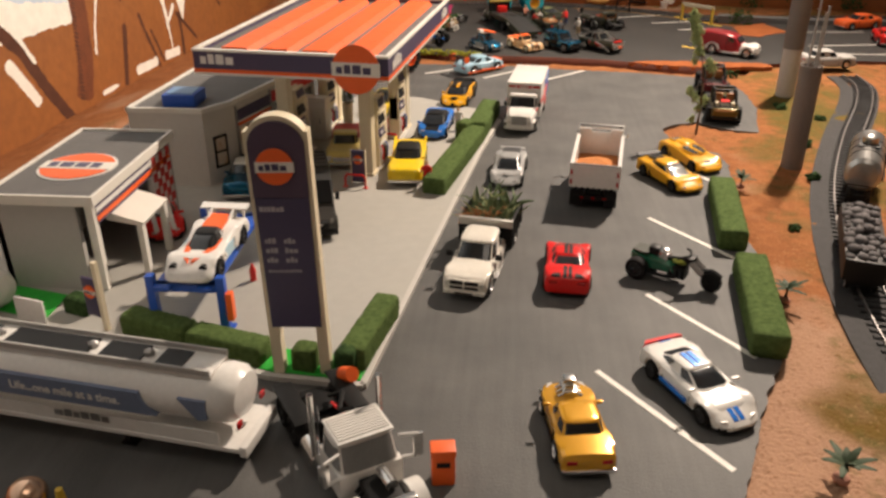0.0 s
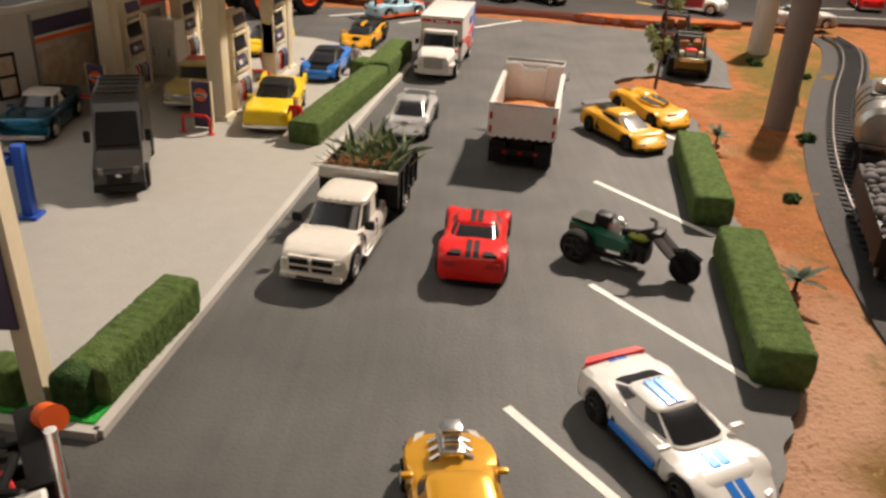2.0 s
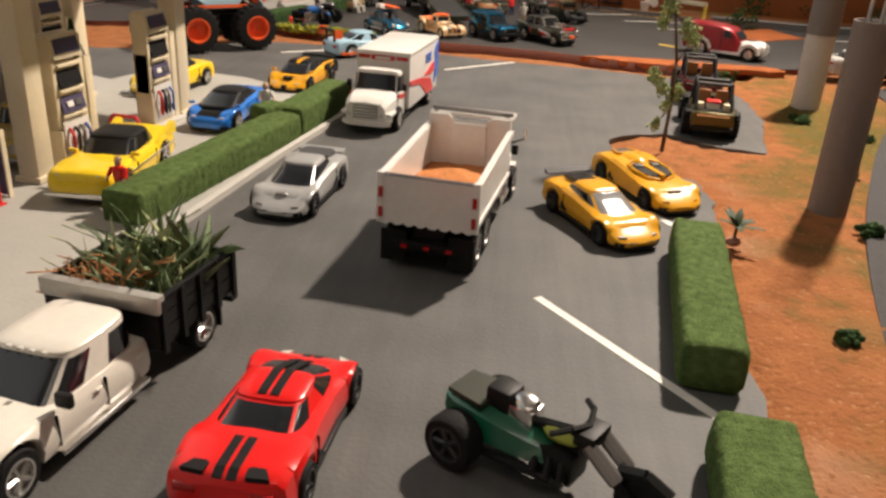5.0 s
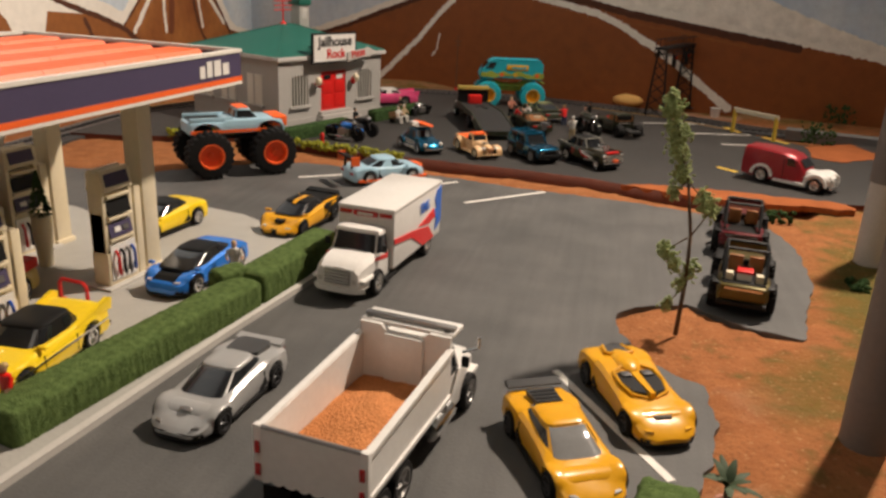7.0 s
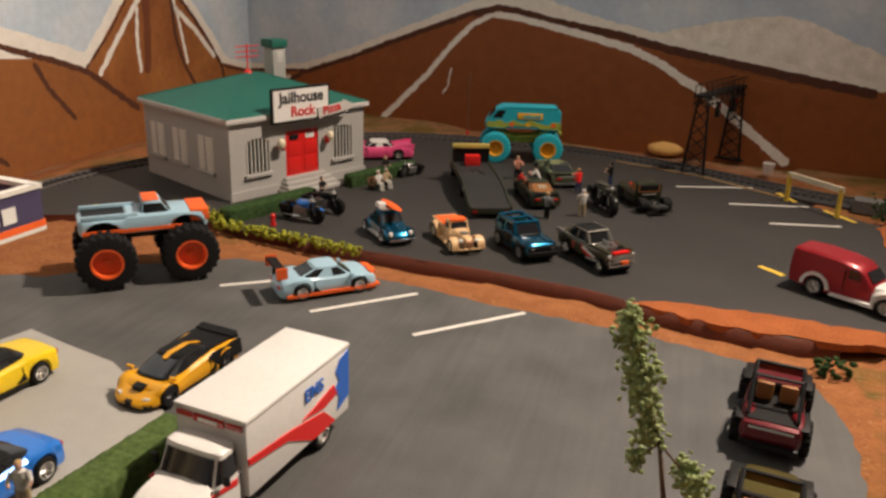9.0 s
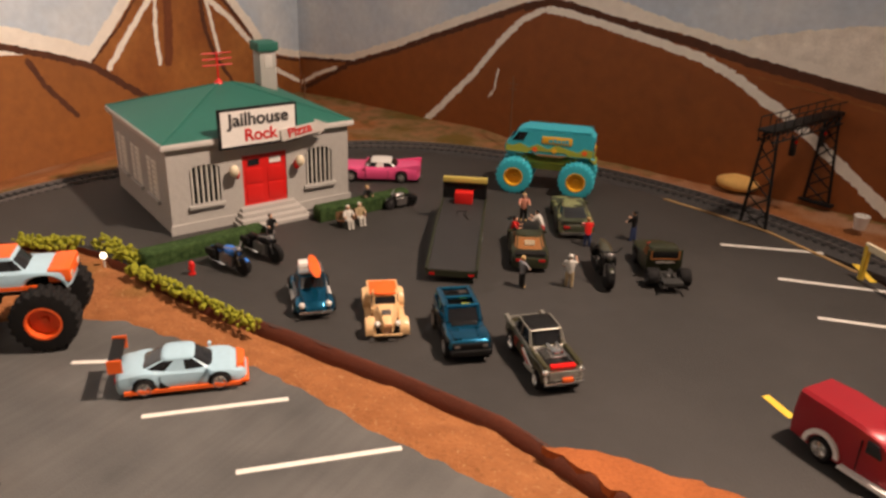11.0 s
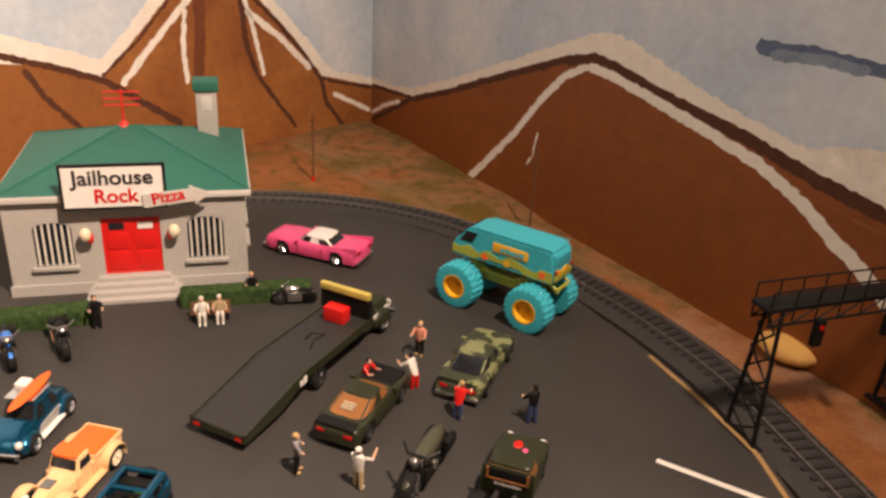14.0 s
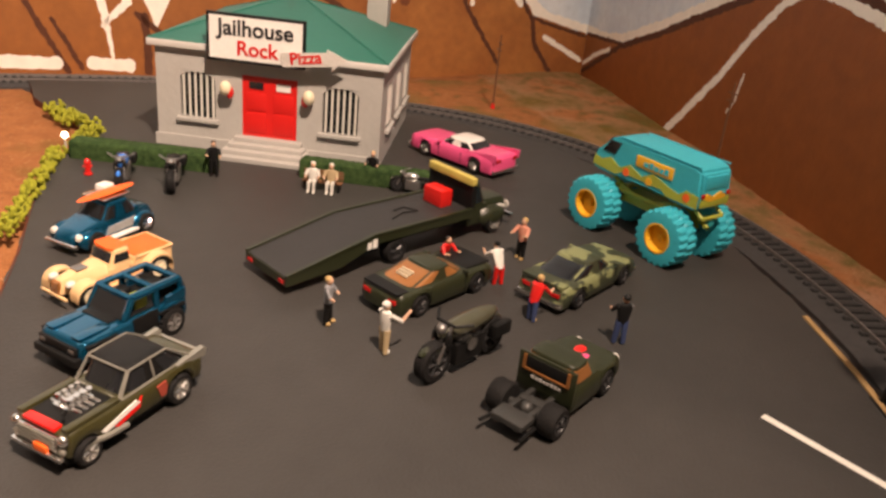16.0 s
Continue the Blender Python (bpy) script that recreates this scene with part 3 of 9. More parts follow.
def strip(name, a, b, width, z, material, parent=None):
    """A painted line on a lot, as a thin film."""
    (x0, y0), (x1, y1) = a, b
    d = math.hypot(x1 - x0, y1 - y0)
    nx, ny = -(y1 - y0) / d * width / 2, (x1 - x0) / d * width / 2
    pts = [(x0 + nx, y0 + ny), (x1 + nx, y1 + ny), (x1 - nx, y1 - ny), (x0 - nx, y0 - ny)]
    ob = link(name, P([(1000 * x, 1000 * y) for x, y in pts], z * 1000 - 0.2, z * 1000 + 0.25), material)
    return tagged(ob, "straight painted parking bay line on the lot", "line", "bay lines", "structure")


for a, b in (((0.235, 0.459), (0.292, 0.382)), ((0.276, 0.549), (0.328, 0.479)), ((0.296, 0.673), (0.350, 0.602)), ((0.318, 0.827), (0.367, 0.752)),
             ((0.225, 1.089), (0.283, 1.146)), ((0.152, 1.098), (0.207, 1.151)), ((0.076, 1.115), (0.125, 1.150))):
    strip("marking", a, b, 0.0036, 0.0, LINE)
for a, b in (((0.369, 1.503), (0.444, 1.530)), ((0.4195, 1.458), (0.492, 1.477)), ((0.452, 1.406), (0.513, 1.421)), ((0.62, 1.30), (0.74, 1.32)), ((0.62, 1.40), (0.74, 1.41)), ((0.85, 1.30), (0.97, 1.31)), ((0.85, 1.42), (0.97, 1.43)), ((0.62, 1.25), (0.75, 1.255))):
    strip("marking", a, b, 0.0036, UP, LINE)
for a, b in (((0.436, 1.287), (0.452, 1.272)), ((0.468, 1.52), (0.482, 1.49)), ((0.505, 1.47), (0.528, 1.44)), ((0.80, 1.36), (1.0, 1.37))):
    strip("marking", a, b, 0.005, UP, LINE_Y)

# station forecourt with its pale kerb
FORE = [(0.107, 0.433), (0.125, 0.570), (0.139, 0.679), (0.158, 0.817), (0.175, 0.915), (0.165, 0.945), (0.120, 0.972), (0.083, 0.995), (0.045, 1.004), (0.012, 1.013), (-0.005, 0.958), (-0.035, 0.972), (-0.21, 1.0), (-0.21, 0.505), (-0.045, 0.468), (0.054, 0.438)]
slab("forecourt", FORE, 0.0022, -0.006, PAD, "pale grey concrete petrol station forecourt", "pavement")


def edge_strip(name, pts, width, z0, z1, material, label, category):
    """A low raised band along a line."""
    bm = bmesh.new()
    for (x0, y0), (x1, y1) in zip(pts, pts[1:]):
        d = math.hypot(x1 - x0, y1 - y0)
        nx, ny = -(y1 - y0) / d * width / 2, (x1 - x0) / d * width / 2
        prism(bm, [(1000 * a, 1000 * b) for a, b in ((x0 + nx, y0 + ny), (x1 + nx, y1 + ny), (x1 - nx, y1 - ny), (x0 - nx, y0 - ny))], z0 * 1000, z1 * 1000)
    return tagged(link(name, bm, material), label, category, "", "structure")


KERB = mat("pale_kerb", (0.50, 0.48, 0.44), 0.7, vary=0.08, size=80)
edge_strip("kerb", [(-0.045, 0.468), (0.054, 0.438), (0.107, 0.433), (0.125, 0.570), (0.139, 0.679), (0.158, 0.817), (0.175, 0.915)], 0.0035, -0.002, 0.0031, KERB, "thin pale concrete kerb round the forecourt", "kerb")
TURF = mat("bright_green_turf", (0.015, 0.40, 0.03), 0.8, vary=0.2, size=200, bump=0.8)
slab("turf", [(-0.042, 0.473), (0.054, 0.4415), (0.1045, 0.4365), (0.108, 0.455), (0.056, 0.464), (-0.042, 0.494)], 0.0030, 0.0, TURF, "bright green artificial turf strip under the sign", "grass")
slab("turf", [(-0.20, 0.512), (-0.10, 0.484), (-0.10, 0.515), (-0.20, 0.54)], 0.0030, 0.0, TURF, "bright green artificial turf strip beside the car wash", "grass")
DIRTS = mat("orange_dirt_strip", (0.34, 0.105, 0.036), 0.95, vary=0.25, size=50, bump=0.8, bump_size=500, spec=0.1)
slab("dirt_patch", [(0.345, 1.181), (0.37, 1.188), (0.415, 1.192), (0.482, 1.188), (0.53, 1.183), (0.53, 1.165), (0.467, 1.159), (0.42, 1.160), (0.385, 1.166)], UP + 0.0007, 0, DIRTS, "orange dirt strip on the upper lot's edge", "dirt", "structure", 0.003)
slab("dirt_patch", [(0.545, 1.43), (0.60, 1.47), (0.62, 1.40), (0.565, 1.36), (0.54, 1.37)], UP + 0.0006, 0, DIRTS, "orange dirt island on the upper lot", "dirt", "structure", 0.003)

# ---- hedges ----


def hedge(a, b, width, height, material, label, group="hedges", ragged=0.45):
    """A clipped foam hedge: a rounded block with a rough, flocked skin."""
    (x0, y0), (x1, y1) = a, b
    length = math.hypot(x1 - x0, y1 - y0) * 1000
    root = thing("hedge", label, "hedge", at((x0 + x1) / 2, (y0 + y1) / 2, 0.0, math.degrees(math.atan2(y1 - y0, x1 - x0))), group)
    bm = bmesh.new()
    n, k = max(10, int(length / 0.9)), 22
    rng = random.Random(int(length * 10))
    rings = []
    for i in range(n + 1):
        x = -length / 2 + length * i / n
        end = min(1.0, 0.90 + 0.10 * min(i, n - i) / 2)
        ring = []
        for j in range(k):
            t = 2 * math.pi * j / k
            c, s = math.cos(t), math.sin(t)
            y = width * 500 * end * math.copysign(abs(c) ** 0.32, c)
            z = height * 500 * (1 + end * math.copysign(abs(s) ** 0.32, s))
            r = rng.uniform(-ragged, ragged)
            ring.append((x + r * 0.6, y + c * r, max(0.0, z + s * r)))
        rings.append(ring)
    loft(bm, rings)
    part("foliage", bm, material, root, "", 3)
    return root


HG = "rectangular green flocked hedge block edging the lot"
hedge((0.122, 0.704), (0.152, 0.852), 0.020, 0.0165, HEDGE, "long rounded green flocked hedge on the kerb")
hedge((0.152, 0.854), (0.165, 0.938), 0.020, 0.0185, HEDGE, "rounded green flocked hedge beside the ambulance")
hedge((0.137, 0.846), (0.146, 0.862), 0.014, 0.020, HEDGE, "short taller green flocked hedge stub")
hedge((0.0985, 0.446), (0.1105, 0.508), 0.0155, 0.0175, HEDGE, "green flocked hedge beside the price sign")
hedge((0.091, 0.4465), (0.102, 0.444), 0.012, 0.0175, HEDGE_D, "short dark green hedge stub beside the sign post")
hedge((0.0665, 0.449), (0.0795, 0.447), 0.013, 0.0165, HEDGE, "short green hedge between the two sign posts")
hedge((0.049, 0.451), (0.002, 0.465), 0.016, 0.0155, HEDGE, HG), hedge((0.0, 0.466), (-0.043, 0.480), 0.016, 0.0155, HEDGE, HG)
hedge((-0.074, 0.495), (-0.09, 0.500), 0.012, 0.013, HEDGE_D, "short dark green hedge stub beside the car wash")
hedge((0.3345, 0.478), (0.350, 0.584), 0.0215, 0.0165, HEDGE, HG), hedge((0.3475, 0.618), (0.3635, 0.728), 0.0205, 0.0165, HEDGE, HG)
hedge((0.014, 1.225), (0.051, 1.314), 0.014, 0.0165, HEDGE_D, "dark green flocked hedge in front of the jailhouse")
hedge((0.063, 1.368), (0.101, 1.450), 0.013, 0.0165, HEDGE_D, "dark green flocked hedge in front of the jailhouse")

# ---- petrol station ----
S = Matrix.Translation((-0.067, 0.697, 0.0022)) @ Matrix.Rotation(radians(-9.0), 4, "Z")
canopy = thing("station_canopy", "white petrol station canopy with orange ribbed roof on cream pillars", "canopy", S)
CT, CB = 123, 104.5
part("roof_deck", B(2, 155, 2, 233, CT - 6, CT - 4), GREYR, canopy)
for i in range(4):
    bm = bmesh.new()
    for j in range(6):
        x0, y0 = 17 + i * 33, 10 + j * 35.5
        prism(bm, [(x0, CT - 4), (x0 + 3, CT + 0.5), (x0 + 23, CT + 0.5), (x0 + 26, CT - 4)], y0, y0 + 35.2, "y")
    part("roof_rib", bm, ORANGE, canopy, "orange raised roof rib")
part("ceiling_panel", B(2, 155, 2, 233, CB + 1, CB + 2.5), WHITE, canopy)
WHITE_T = mat("white_trim_plastic", (0.74, 0.71, 0.64), 0.5, vary=0.05)
for name, (x0, x1, y0, y1) in (("front_fascia", (0, 157, 0, 2.4)), ("back_fascia", (0, 157, 232.6, 235)), ("left_fascia", (0, 2.4, 2.4, 232.6)), ("right_fascia", (154.6, 157, 2.4, 232.6))):
    f = part(name, B(x0, x1, y0, y1, CB, CT), NAVY, canopy)
    e = 0.35
    part("orange_band", B(x0 - e, x1 + e, y0 - e, y1 + e, CB + 1.5, CB + 4.2), ORANGE, f)
    part("white_band", B(x0 - 0.3, x1 + 0.3, y0 - 0.3, y1 + 0.3, CB - 0.3, CB + 1.4), WHITE_T, f)
    part("top_trim", B(x0 - 0.6, x1 + 0.6, y0 - 0.6, y1 + 0.6, CT - 1.0, CT + 0.8), WHITE_T, f)


def bars(parent, place, n, w, h, gap, material, axis="x", seed=1):
    """Unreadable or withheld writing: a row of plain bars. place: left end, in millimetres."""
    rng, x = random.Random(seed), 0.0
    bm = bmesh.new()
    px, py, pz = place
    for i in range(n):
        ww = w * rng.uniform(0.7, 1.2)
        if axis == "x":
            box(bm, px + x, px + x + ww, py - 0.15, py + 0.15, pz, pz + h * rng.choice((0.75, 1.0)))
        elif axis == "y":
            box(bm, px - 0.15, px + 0.15, py + x, py + x + ww, pz, pz + h * rng.choice((0.75, 1.0)))
        else:
            box(bm, px + x, px + x + ww, py, py + h, pz - 0.12, pz + 0.12)
        x += ww + gap
    return part("lettering", bm, material, parent)


bars(canopy, (6, -0.3, CB + 8), 4, 6, 7.5, 1.6, WHITE)
bars(canopy, (157.3, 198, CB + 6.5), 4, 5.5, 8.5, 1.6, WHITE, "y")
bars(canopy, (157.3, 12, CB + 6.5), 4, 5.5, 8.5, 1.6, WHITE, "y")


def roundel(parent, c, r, normal="y", back=WHITE_T):
    """The station's round badge: orange disc with a navy band, no letters."""
    badge = part("badge", disc(bmesh.new(), c, r, normal, 1.2), ORANGE, parent, "orange round badge with a dark band")
    x, y, z = c
    if normal == "y":
        part("badge_band", B(x - r * 1.02, x + r * 1.02, y - 0.9, y + 0.2, z - r * 0.28, z + r * 0.28), back, badge)
        bars(badge, (x - r * 0.82, y - 1.0, z - r * 0.17), 4, r * 0.33, r * 0.36, r * 0.08, NAVY)
    else:
        part("badge_band", B(x - r * 1.02, x + r * 1.02, y - r * 0.28, y + r * 0.28, z - 0.2, z + 0.9), back, badge)
        bars(badge, (x - r * 0.82, y - r * 0.17, z + 1.0), 4, r * 0.33, r * 0.36, r * 0.08, NAVY, "z")
    return badge


roundel(canopy, (132, -1.4, CB + 9), 18.5)
# the roof lies a little askew over its pillars
ROOF = S.inverted() @ Matrix.Translation((-0.0606, 0.682, 0.0022)) @ Matrix.Rotation(radians(-6.0), 4, "Z") @ Matrix.Diagonal((154 / 157, 258 / 235, 1, 1))
for child in canopy.children:
    child.matrix_local = ROOF
PILLARS = ((118, 70), (112, 205), (38, 80), (35, 215))
for x, y in PILLARS:
    bm = B(x - 5.5, x + 5.5, y - 5.5, y + 5.5, 0, CB + 1, 0.6)
    box(bm, x - 7, x + 7, y - 7, y + 7, 0, 3, 0.5)
    part("pillar", bm, CREAM, canopy)


def pump(m):
    root = thing("fuel_pump", "tall cream plastic fuel pump with dark stepped display panels", "fuel pump", m, "fuel pumps")
    bm = B(-11, 11, -5.5, 5.5, 1.6, 20, 0.5)
    box(bm, -11, 11, -4.4, 4.4, 20, 42, 0.4), box(bm, -11, -8.6, -4.8, 4.8, 20, 64, 0.4), box(bm, 8.6, 11, -4.8, 4.8, 20, 64, 0.4)
    part("pump_body", bm, CREAM, root)
    for z in (26, 38, 50):
        part("shelf", B(-8.6, 8.6, -6.4, 6.4, z, z + 1.6, 0.3), CREAM, root)
    part("spine", B(-8.6, 8.6, -1.6, 1.6, 42, 64), CREAM, root)
    for s in (-1, 1):
        def slant(z0, z1, o, deep=1.0):
            return P([(s * o, z0), (s * (o - 1.8), z1), (s * (o - 1.8 - deep), z1), (s * (o - deep), z0)], -8.2, 8.2, "x")
        part("head_sign", P([(s * 6.2, 54), (s * 3.8, 65), (s * 1.4, 65), (s * 2.2, 54)], -10.4, 10.4, "x"), CREAM, root)
        part("name_strip", P([(s * 6.4, 56.5), (s * 4.6, 63), (s * 4.0, 63), (s * 5.6, 56.5)], -8.4, 8.4, "x"), NAVY, root)
        part("display", slant(40.5, 48, 6.2), BLACK, root), part("display", slant(28.5, 36, 6.4), NAVY, root)
        for k, c in ((-5, WHITE), (1, STEEL)):
            part("readout", P([(s * 6.5, 31), (s * 5.9, 33.6), (s * 5.5, 33.6), (s * 6.1, 31)], k, k + 4.4, "x"), c, root)
        part("lower_panel", B(-9.2, 9.2, min(s * 5.2, s * 6.0), max(s * 5.2, s * 6.0), 4, 24), WHITE, root)
        for k, c in ((-6, REDP), (-2, BLACK), (2, STEEL), (6, BLUEP)):
            part("nozzle", tube(bmesh.new(), [(k, s * 6.2, 21), (k, s * 8.2, 18), (k + 1, s * 7.6, 7), (k + 1.8, s * 6.4, 11)], 0.75, 6), c, root)
    part("side_cabinet", B(13, 18, -4.5, 4.5, 0.5, 52, 0.5), CREAM, root)
    part("cabinet_panel", B(17.8, 18.4, -3.2, 3.2, 8, 30), GREYW, root)
    part("base", B(-15, 20, -9, 9, -0.5, 1.6, 0.4), KERB, root)
    return root


first = pump(S @ at(0.1185, 0.094, 0, 90))
for x, y in ((0.1125, 0.180), (0.038, 0.104), (0.035, 0.190)):
    copy_thing(first, S @ at(x, y, 0, 90))


def guard(m):
    root = thing("guard_rail", "red bent tube guard rail at the pump island", "rail", m, "guard rails")
    part("hoop", tube(bmesh.new(), [(-9, 0, 0), (-9, 0, 9), (-7, 0, 11.5), (7, 0, 11.5), (9, 0, 9), (9, 0, 0)], 1.0, 8), REDP, root)
    for x in (-9, 9):
        part("foot", B(x - 2, x + 2, -2, 2, -0.3, 0.6), REDP, root)
    return root


rail = guard(S @ at(0.117, 0.036))
for x, y, a in ((0.113, 0.148, 0), (0.035, 0.050, 0), (0.034, 0.160, 0)):
    copy_thing(rail, S @ at(x, y, 0, a))


def banner(m):
    root = thing("display_stand", "dark blue banner board on a pump island", "sign", m, "banner boards")
    part("board", B(-6, 6, -1, 1, 1, 30, 0.4), NAVY, root)
    part("edge", B(-6.8, -6, -1.2, 1.2, 0, 30.6), CREAM, root), part("edge", B(6, 6.8, -1.2, 1.2, 0, 30.6), CREAM, root)
    roundel(root, (0, -1.3, 22), 4)
    return root


banner_a = banner(S @ at(0.117, 0.046))
copy_thing(banner_a, S @ at(0.038, 0.060))

# price sign
sign = thing("price_sign", "tall navy price sign with arched top between cream posts", "sign", at(0.0720, 0.4440, 0.003, 2.0) @ Matrix.Rotation(radians(-1.2), 4, "Y"))
for x in (-12.9, 12.9):
    part("post", prism(bmesh.new(), [(x - 2.9, -0.5), (x + 2.9, -0.5), (x + 2.9, 139), (x - 2.9, 139)], -3.5, 4.5, "y"), CREAM, sign)
arch = [(-15.8, 132)] + [(15.8 * math.sin(a), 132 + 15 * math.cos(a)) for a in np.linspace(-1.45, 1.45, 15)] + [(15.8, 132)]
part("arched_top", P(arch, -3.6, 4.6, "y"), CREAM, sign)
part("face_panel", P([(-13.2, 30.5), (13.2, 30.5), (13.6, 105)] + [(-13.6, 105)], -4.6, -2.5, "y"), NAVY, sign, "navy face panel")
part("upper_face_panel", P([(-13.8, 105.4), (13.8, 105.4), (13.8, 133)] + [(13.8 * math.sin(a), 132 + 12.5 * math.cos(a)) for a in np.linspace(1.4, -1.4, 13)] + [(-13.8, 133)], -4.8, -2.5, "y"), mat("plum_panel", (0.075, 0.048, 0.082), 0.5, vary=0.08, size=60), sign, "dark plum upper face panel")
part("back_panel", P([(-13.2, 30.5), (13.2, 30.5), (13.2, 136), (-13.2, 136)], 3.0, 5.0, "y"), NAVY, sign)
roundel(sign, (-1.4, -5.2, 121.8), 9.3)
SIGN_GREY = mat("faded_sign_lettering", (0.42, 0.39, 0.42), 0.6, vary=0.1)
bars(sign, (-11.8, -4.8, 98), 6, 1.7, 2.6, 0.45, SIGN_GREY, "x", 0)
for i, z in enumerate((80.4, 75.0, 69.6)):
    bars(sign, (-11.0, -4.8, z), 3, 1.7, 2.8, 0.45, SIGN_GREY, "x", i + 1)
    bars(sign, (-1.2, -4.8, z), 3, 1.7, 2.8, 0.5, SIGN_GREY, "x", i + 4)
bars(sign, (-11.0, -4.8, 63.8), 13, 0.95, 1.5, 0.45, SIGN_GREY, "x", 8)

# car wash
wash = thing("car_wash", "grey car wash shed with checkered red end wall and badge roof", "car wash", at(-0.110, 0.524, 0.0022, 0))
part("left_wall", B(-33, -29, 0, 128, 0, 62), GREYW, wash)
part("near_wall", B(-33, 22, 0, 4, 0, 62), GREYW, wash)
part("far_wall", B(-33, 33, 124, 128, 0, 62), GREYW, wash)
part("upper_wall", B(29, 33, 4, 124, 46, 62), NAVY, wash)
part("orange_band", B(32.8, 33.6, 4, 124, 48, 51), ORANGE, wash), part("white_band", B(32.8, 33.5, 4, 124, 54, 57), WHITE, wash)
part("flat_roof", B(-35, 35, -2, 130, 62, 66), GREYR, wash)
for n, b in enumerate(((-36, 36, -3, -1, 61, 67.5), (-36, 36, 129, 131, 61, 67.5), (-36, -34, -1, 129, 61, 67.5), (34, 36, -1, 129, 61, 67.5))):
    part("roof_trim", B(*b), WHITE_T, wash)
part("badge_rim", disc(bmesh.new(), (0, 52, 66.2), 26, "z", 0.8), WHITE, wash)
roundel(wash, (0, 52, 66.6), 24, "z")
for i in range(5):
    for j in range(9):
        if (i + j) % 2 == 0:
            part("checker_tile", B(33.1, 33.6, 92 + i * 6.4, 98.4 + i * 6.4, 2 + j * 6.2, 8.2 + j * 6.2), REDP, wash)
part("checker_backing", B(29, 33.1, 90, 125, 0, 58), WHITE, wash)
part("entrance_hood", prism(bmesh.new(), [(28, 40), (52, 36), (53, 38.5), (28, 46)], 24, 66, "y"), WHITE_T, wash)
for x, y in ((50, 26), (50, 63)):
    part("entrance_post", B(x - 2, x + 2, y - 2.5, y + 2.5, 0, 37), WHITE_T, wash)
part("corner_post", B(28, 33, 0, 5, 0, 62), WHITE_T, wash)

# shop building
shop = thing("station_shop", "pale grey station shop with dark flat roof", "shop", at(0, 0, 0.0022))
FOOT = [(-133, 707), (-70, 707), (-54, 732), (-14, 875), (-24, 898), (-120, 898)]
SH = 66
SHOPW = mat("white_shop_wall", (0.60, 0.57, 0.52), 0.6, vary=0.05, size=25, bump=0.1, bump_size=300)
part("wall", P(FOOT, 0, SH), SHOPW, shop)
part("roof_deck", P([(-131, 709.5), (-71.5, 709.5), (-56.5, 733), (-17, 874), (-26, 896), (-118, 896)], SH, SH + 0.8), GREYR, shop)
FACES = []
for (x0, y0), (x1, y1) in zip(FOOT, FOOT[1:] + FOOT[:1]):
    a, d = math.atan2(y1 - y0, x1 - x0), math.hypot(x1 - x0, y1 - y0)
    FACES.append(Matrix.Translation((x0, y0, 0)) @ Matrix.Rotation(a, 4, "Z"))
    bm = B(-0.8, d + 0.8, -0.9, 1.8, SH - 1.5, SH + 2.5)
    bm.transform(FACES[-1])
    part("parapet", bm, WHITE_T, shop)
unit = part("rooftop_unit", B(-106, -78, 716, 744, SH + 0.5, SH + 11, 1.0), BLUEP, shop, "blue rooftop air unit")
part("unit_grille", B(-103, -81, 719, 741, SH + 11, SH + 11.8), mat("pale_blue_plastic", (0.16, 0.28, 0.45), 0.5), unit)


def on_face(n, b, material, name, label=""):
    bm = B(*b)
    bm.transform(FACES[n])
    return part(name, bm, material, shop, label)


MAPC = mat("faded_poster", (0.66, 0.58, 0.46), 0.6, vary=0.25, size=120, second=(0.50, 0.34, 0.22), amount=0.5)
f = on_face(1, (8, 22, -0.8, 0.3, 14, 42), BLACK, "poster_frame")
on_face(1, (10, 20, -1.0, 0.3, 29, 40), MAPC, "poster"), on_face(1, (10, 20, -1.0, 0.3, 16, 27), MAPC, "poster")
on_face(2, (8, 62, -1.0, 0.3, 44, 58), NAVY, "sign_band"), on_face(2, (8, 62, -1.2, 0.3, 44, 47), ORANGE, "sign_band"), on_face(2, (8, 62, -1.2, 0.3, 47, 48.6), WHITE, "sign_band")
on_face(2, (10, 60, -0.8, 0.3, 8, 42), MAPC, "window_poster", "large faded poster in the shop window")
on_face(2, (6, 8, -0.9, 0.3, 2, 62), STEEL, "window_frame"), on_face(2, (62, 64, -0.9, 0.3, 2, 62), STEEL, "window_frame")
on_face(2, (70, 92, -0.8, 0.3, 1, 48), GLASS_L, "door"), on_face(2, (98, 140, -0.8, 0.3, 10, 46), GLASS_L, "window")
on_face(2, (66, 146, -1.0, 0.3, 50, 60), REDP, "red_sign_band")

# vehicle lift
lift = thing("vehicle_lift", "blue four-post vehicle lift with raised ramps", "lift", at(-0.0055, 0.483, 0.0022, 1.0))
for x in (-21, 21):
    for y in (0, 100):
        bm = B(x - 2.6, x + 2.6, y - 2.6, y + 2.6, 0, 36, 0.4)
        box(bm, x - 5, x + 5, y - 5, y + 5, 0, 1.6, 0.3)
        part("post", bm, BLUEP, lift)
    part("ramp", B(x * 0.62 - 5, x * 0.62 + 5, -6, 104, 28, 31, 0.4), BLUEP, lift)
for y in (0, 100):
    part("crossbeam", B(-21, 21, y - 2.2, y + 2.2, 26, 31, 0.4), BLUEP, lift)
part("control_box", B(23.6, 27.5, -4, 2, 8, 26, 0.6), ORANGE, lift, "orange control box")

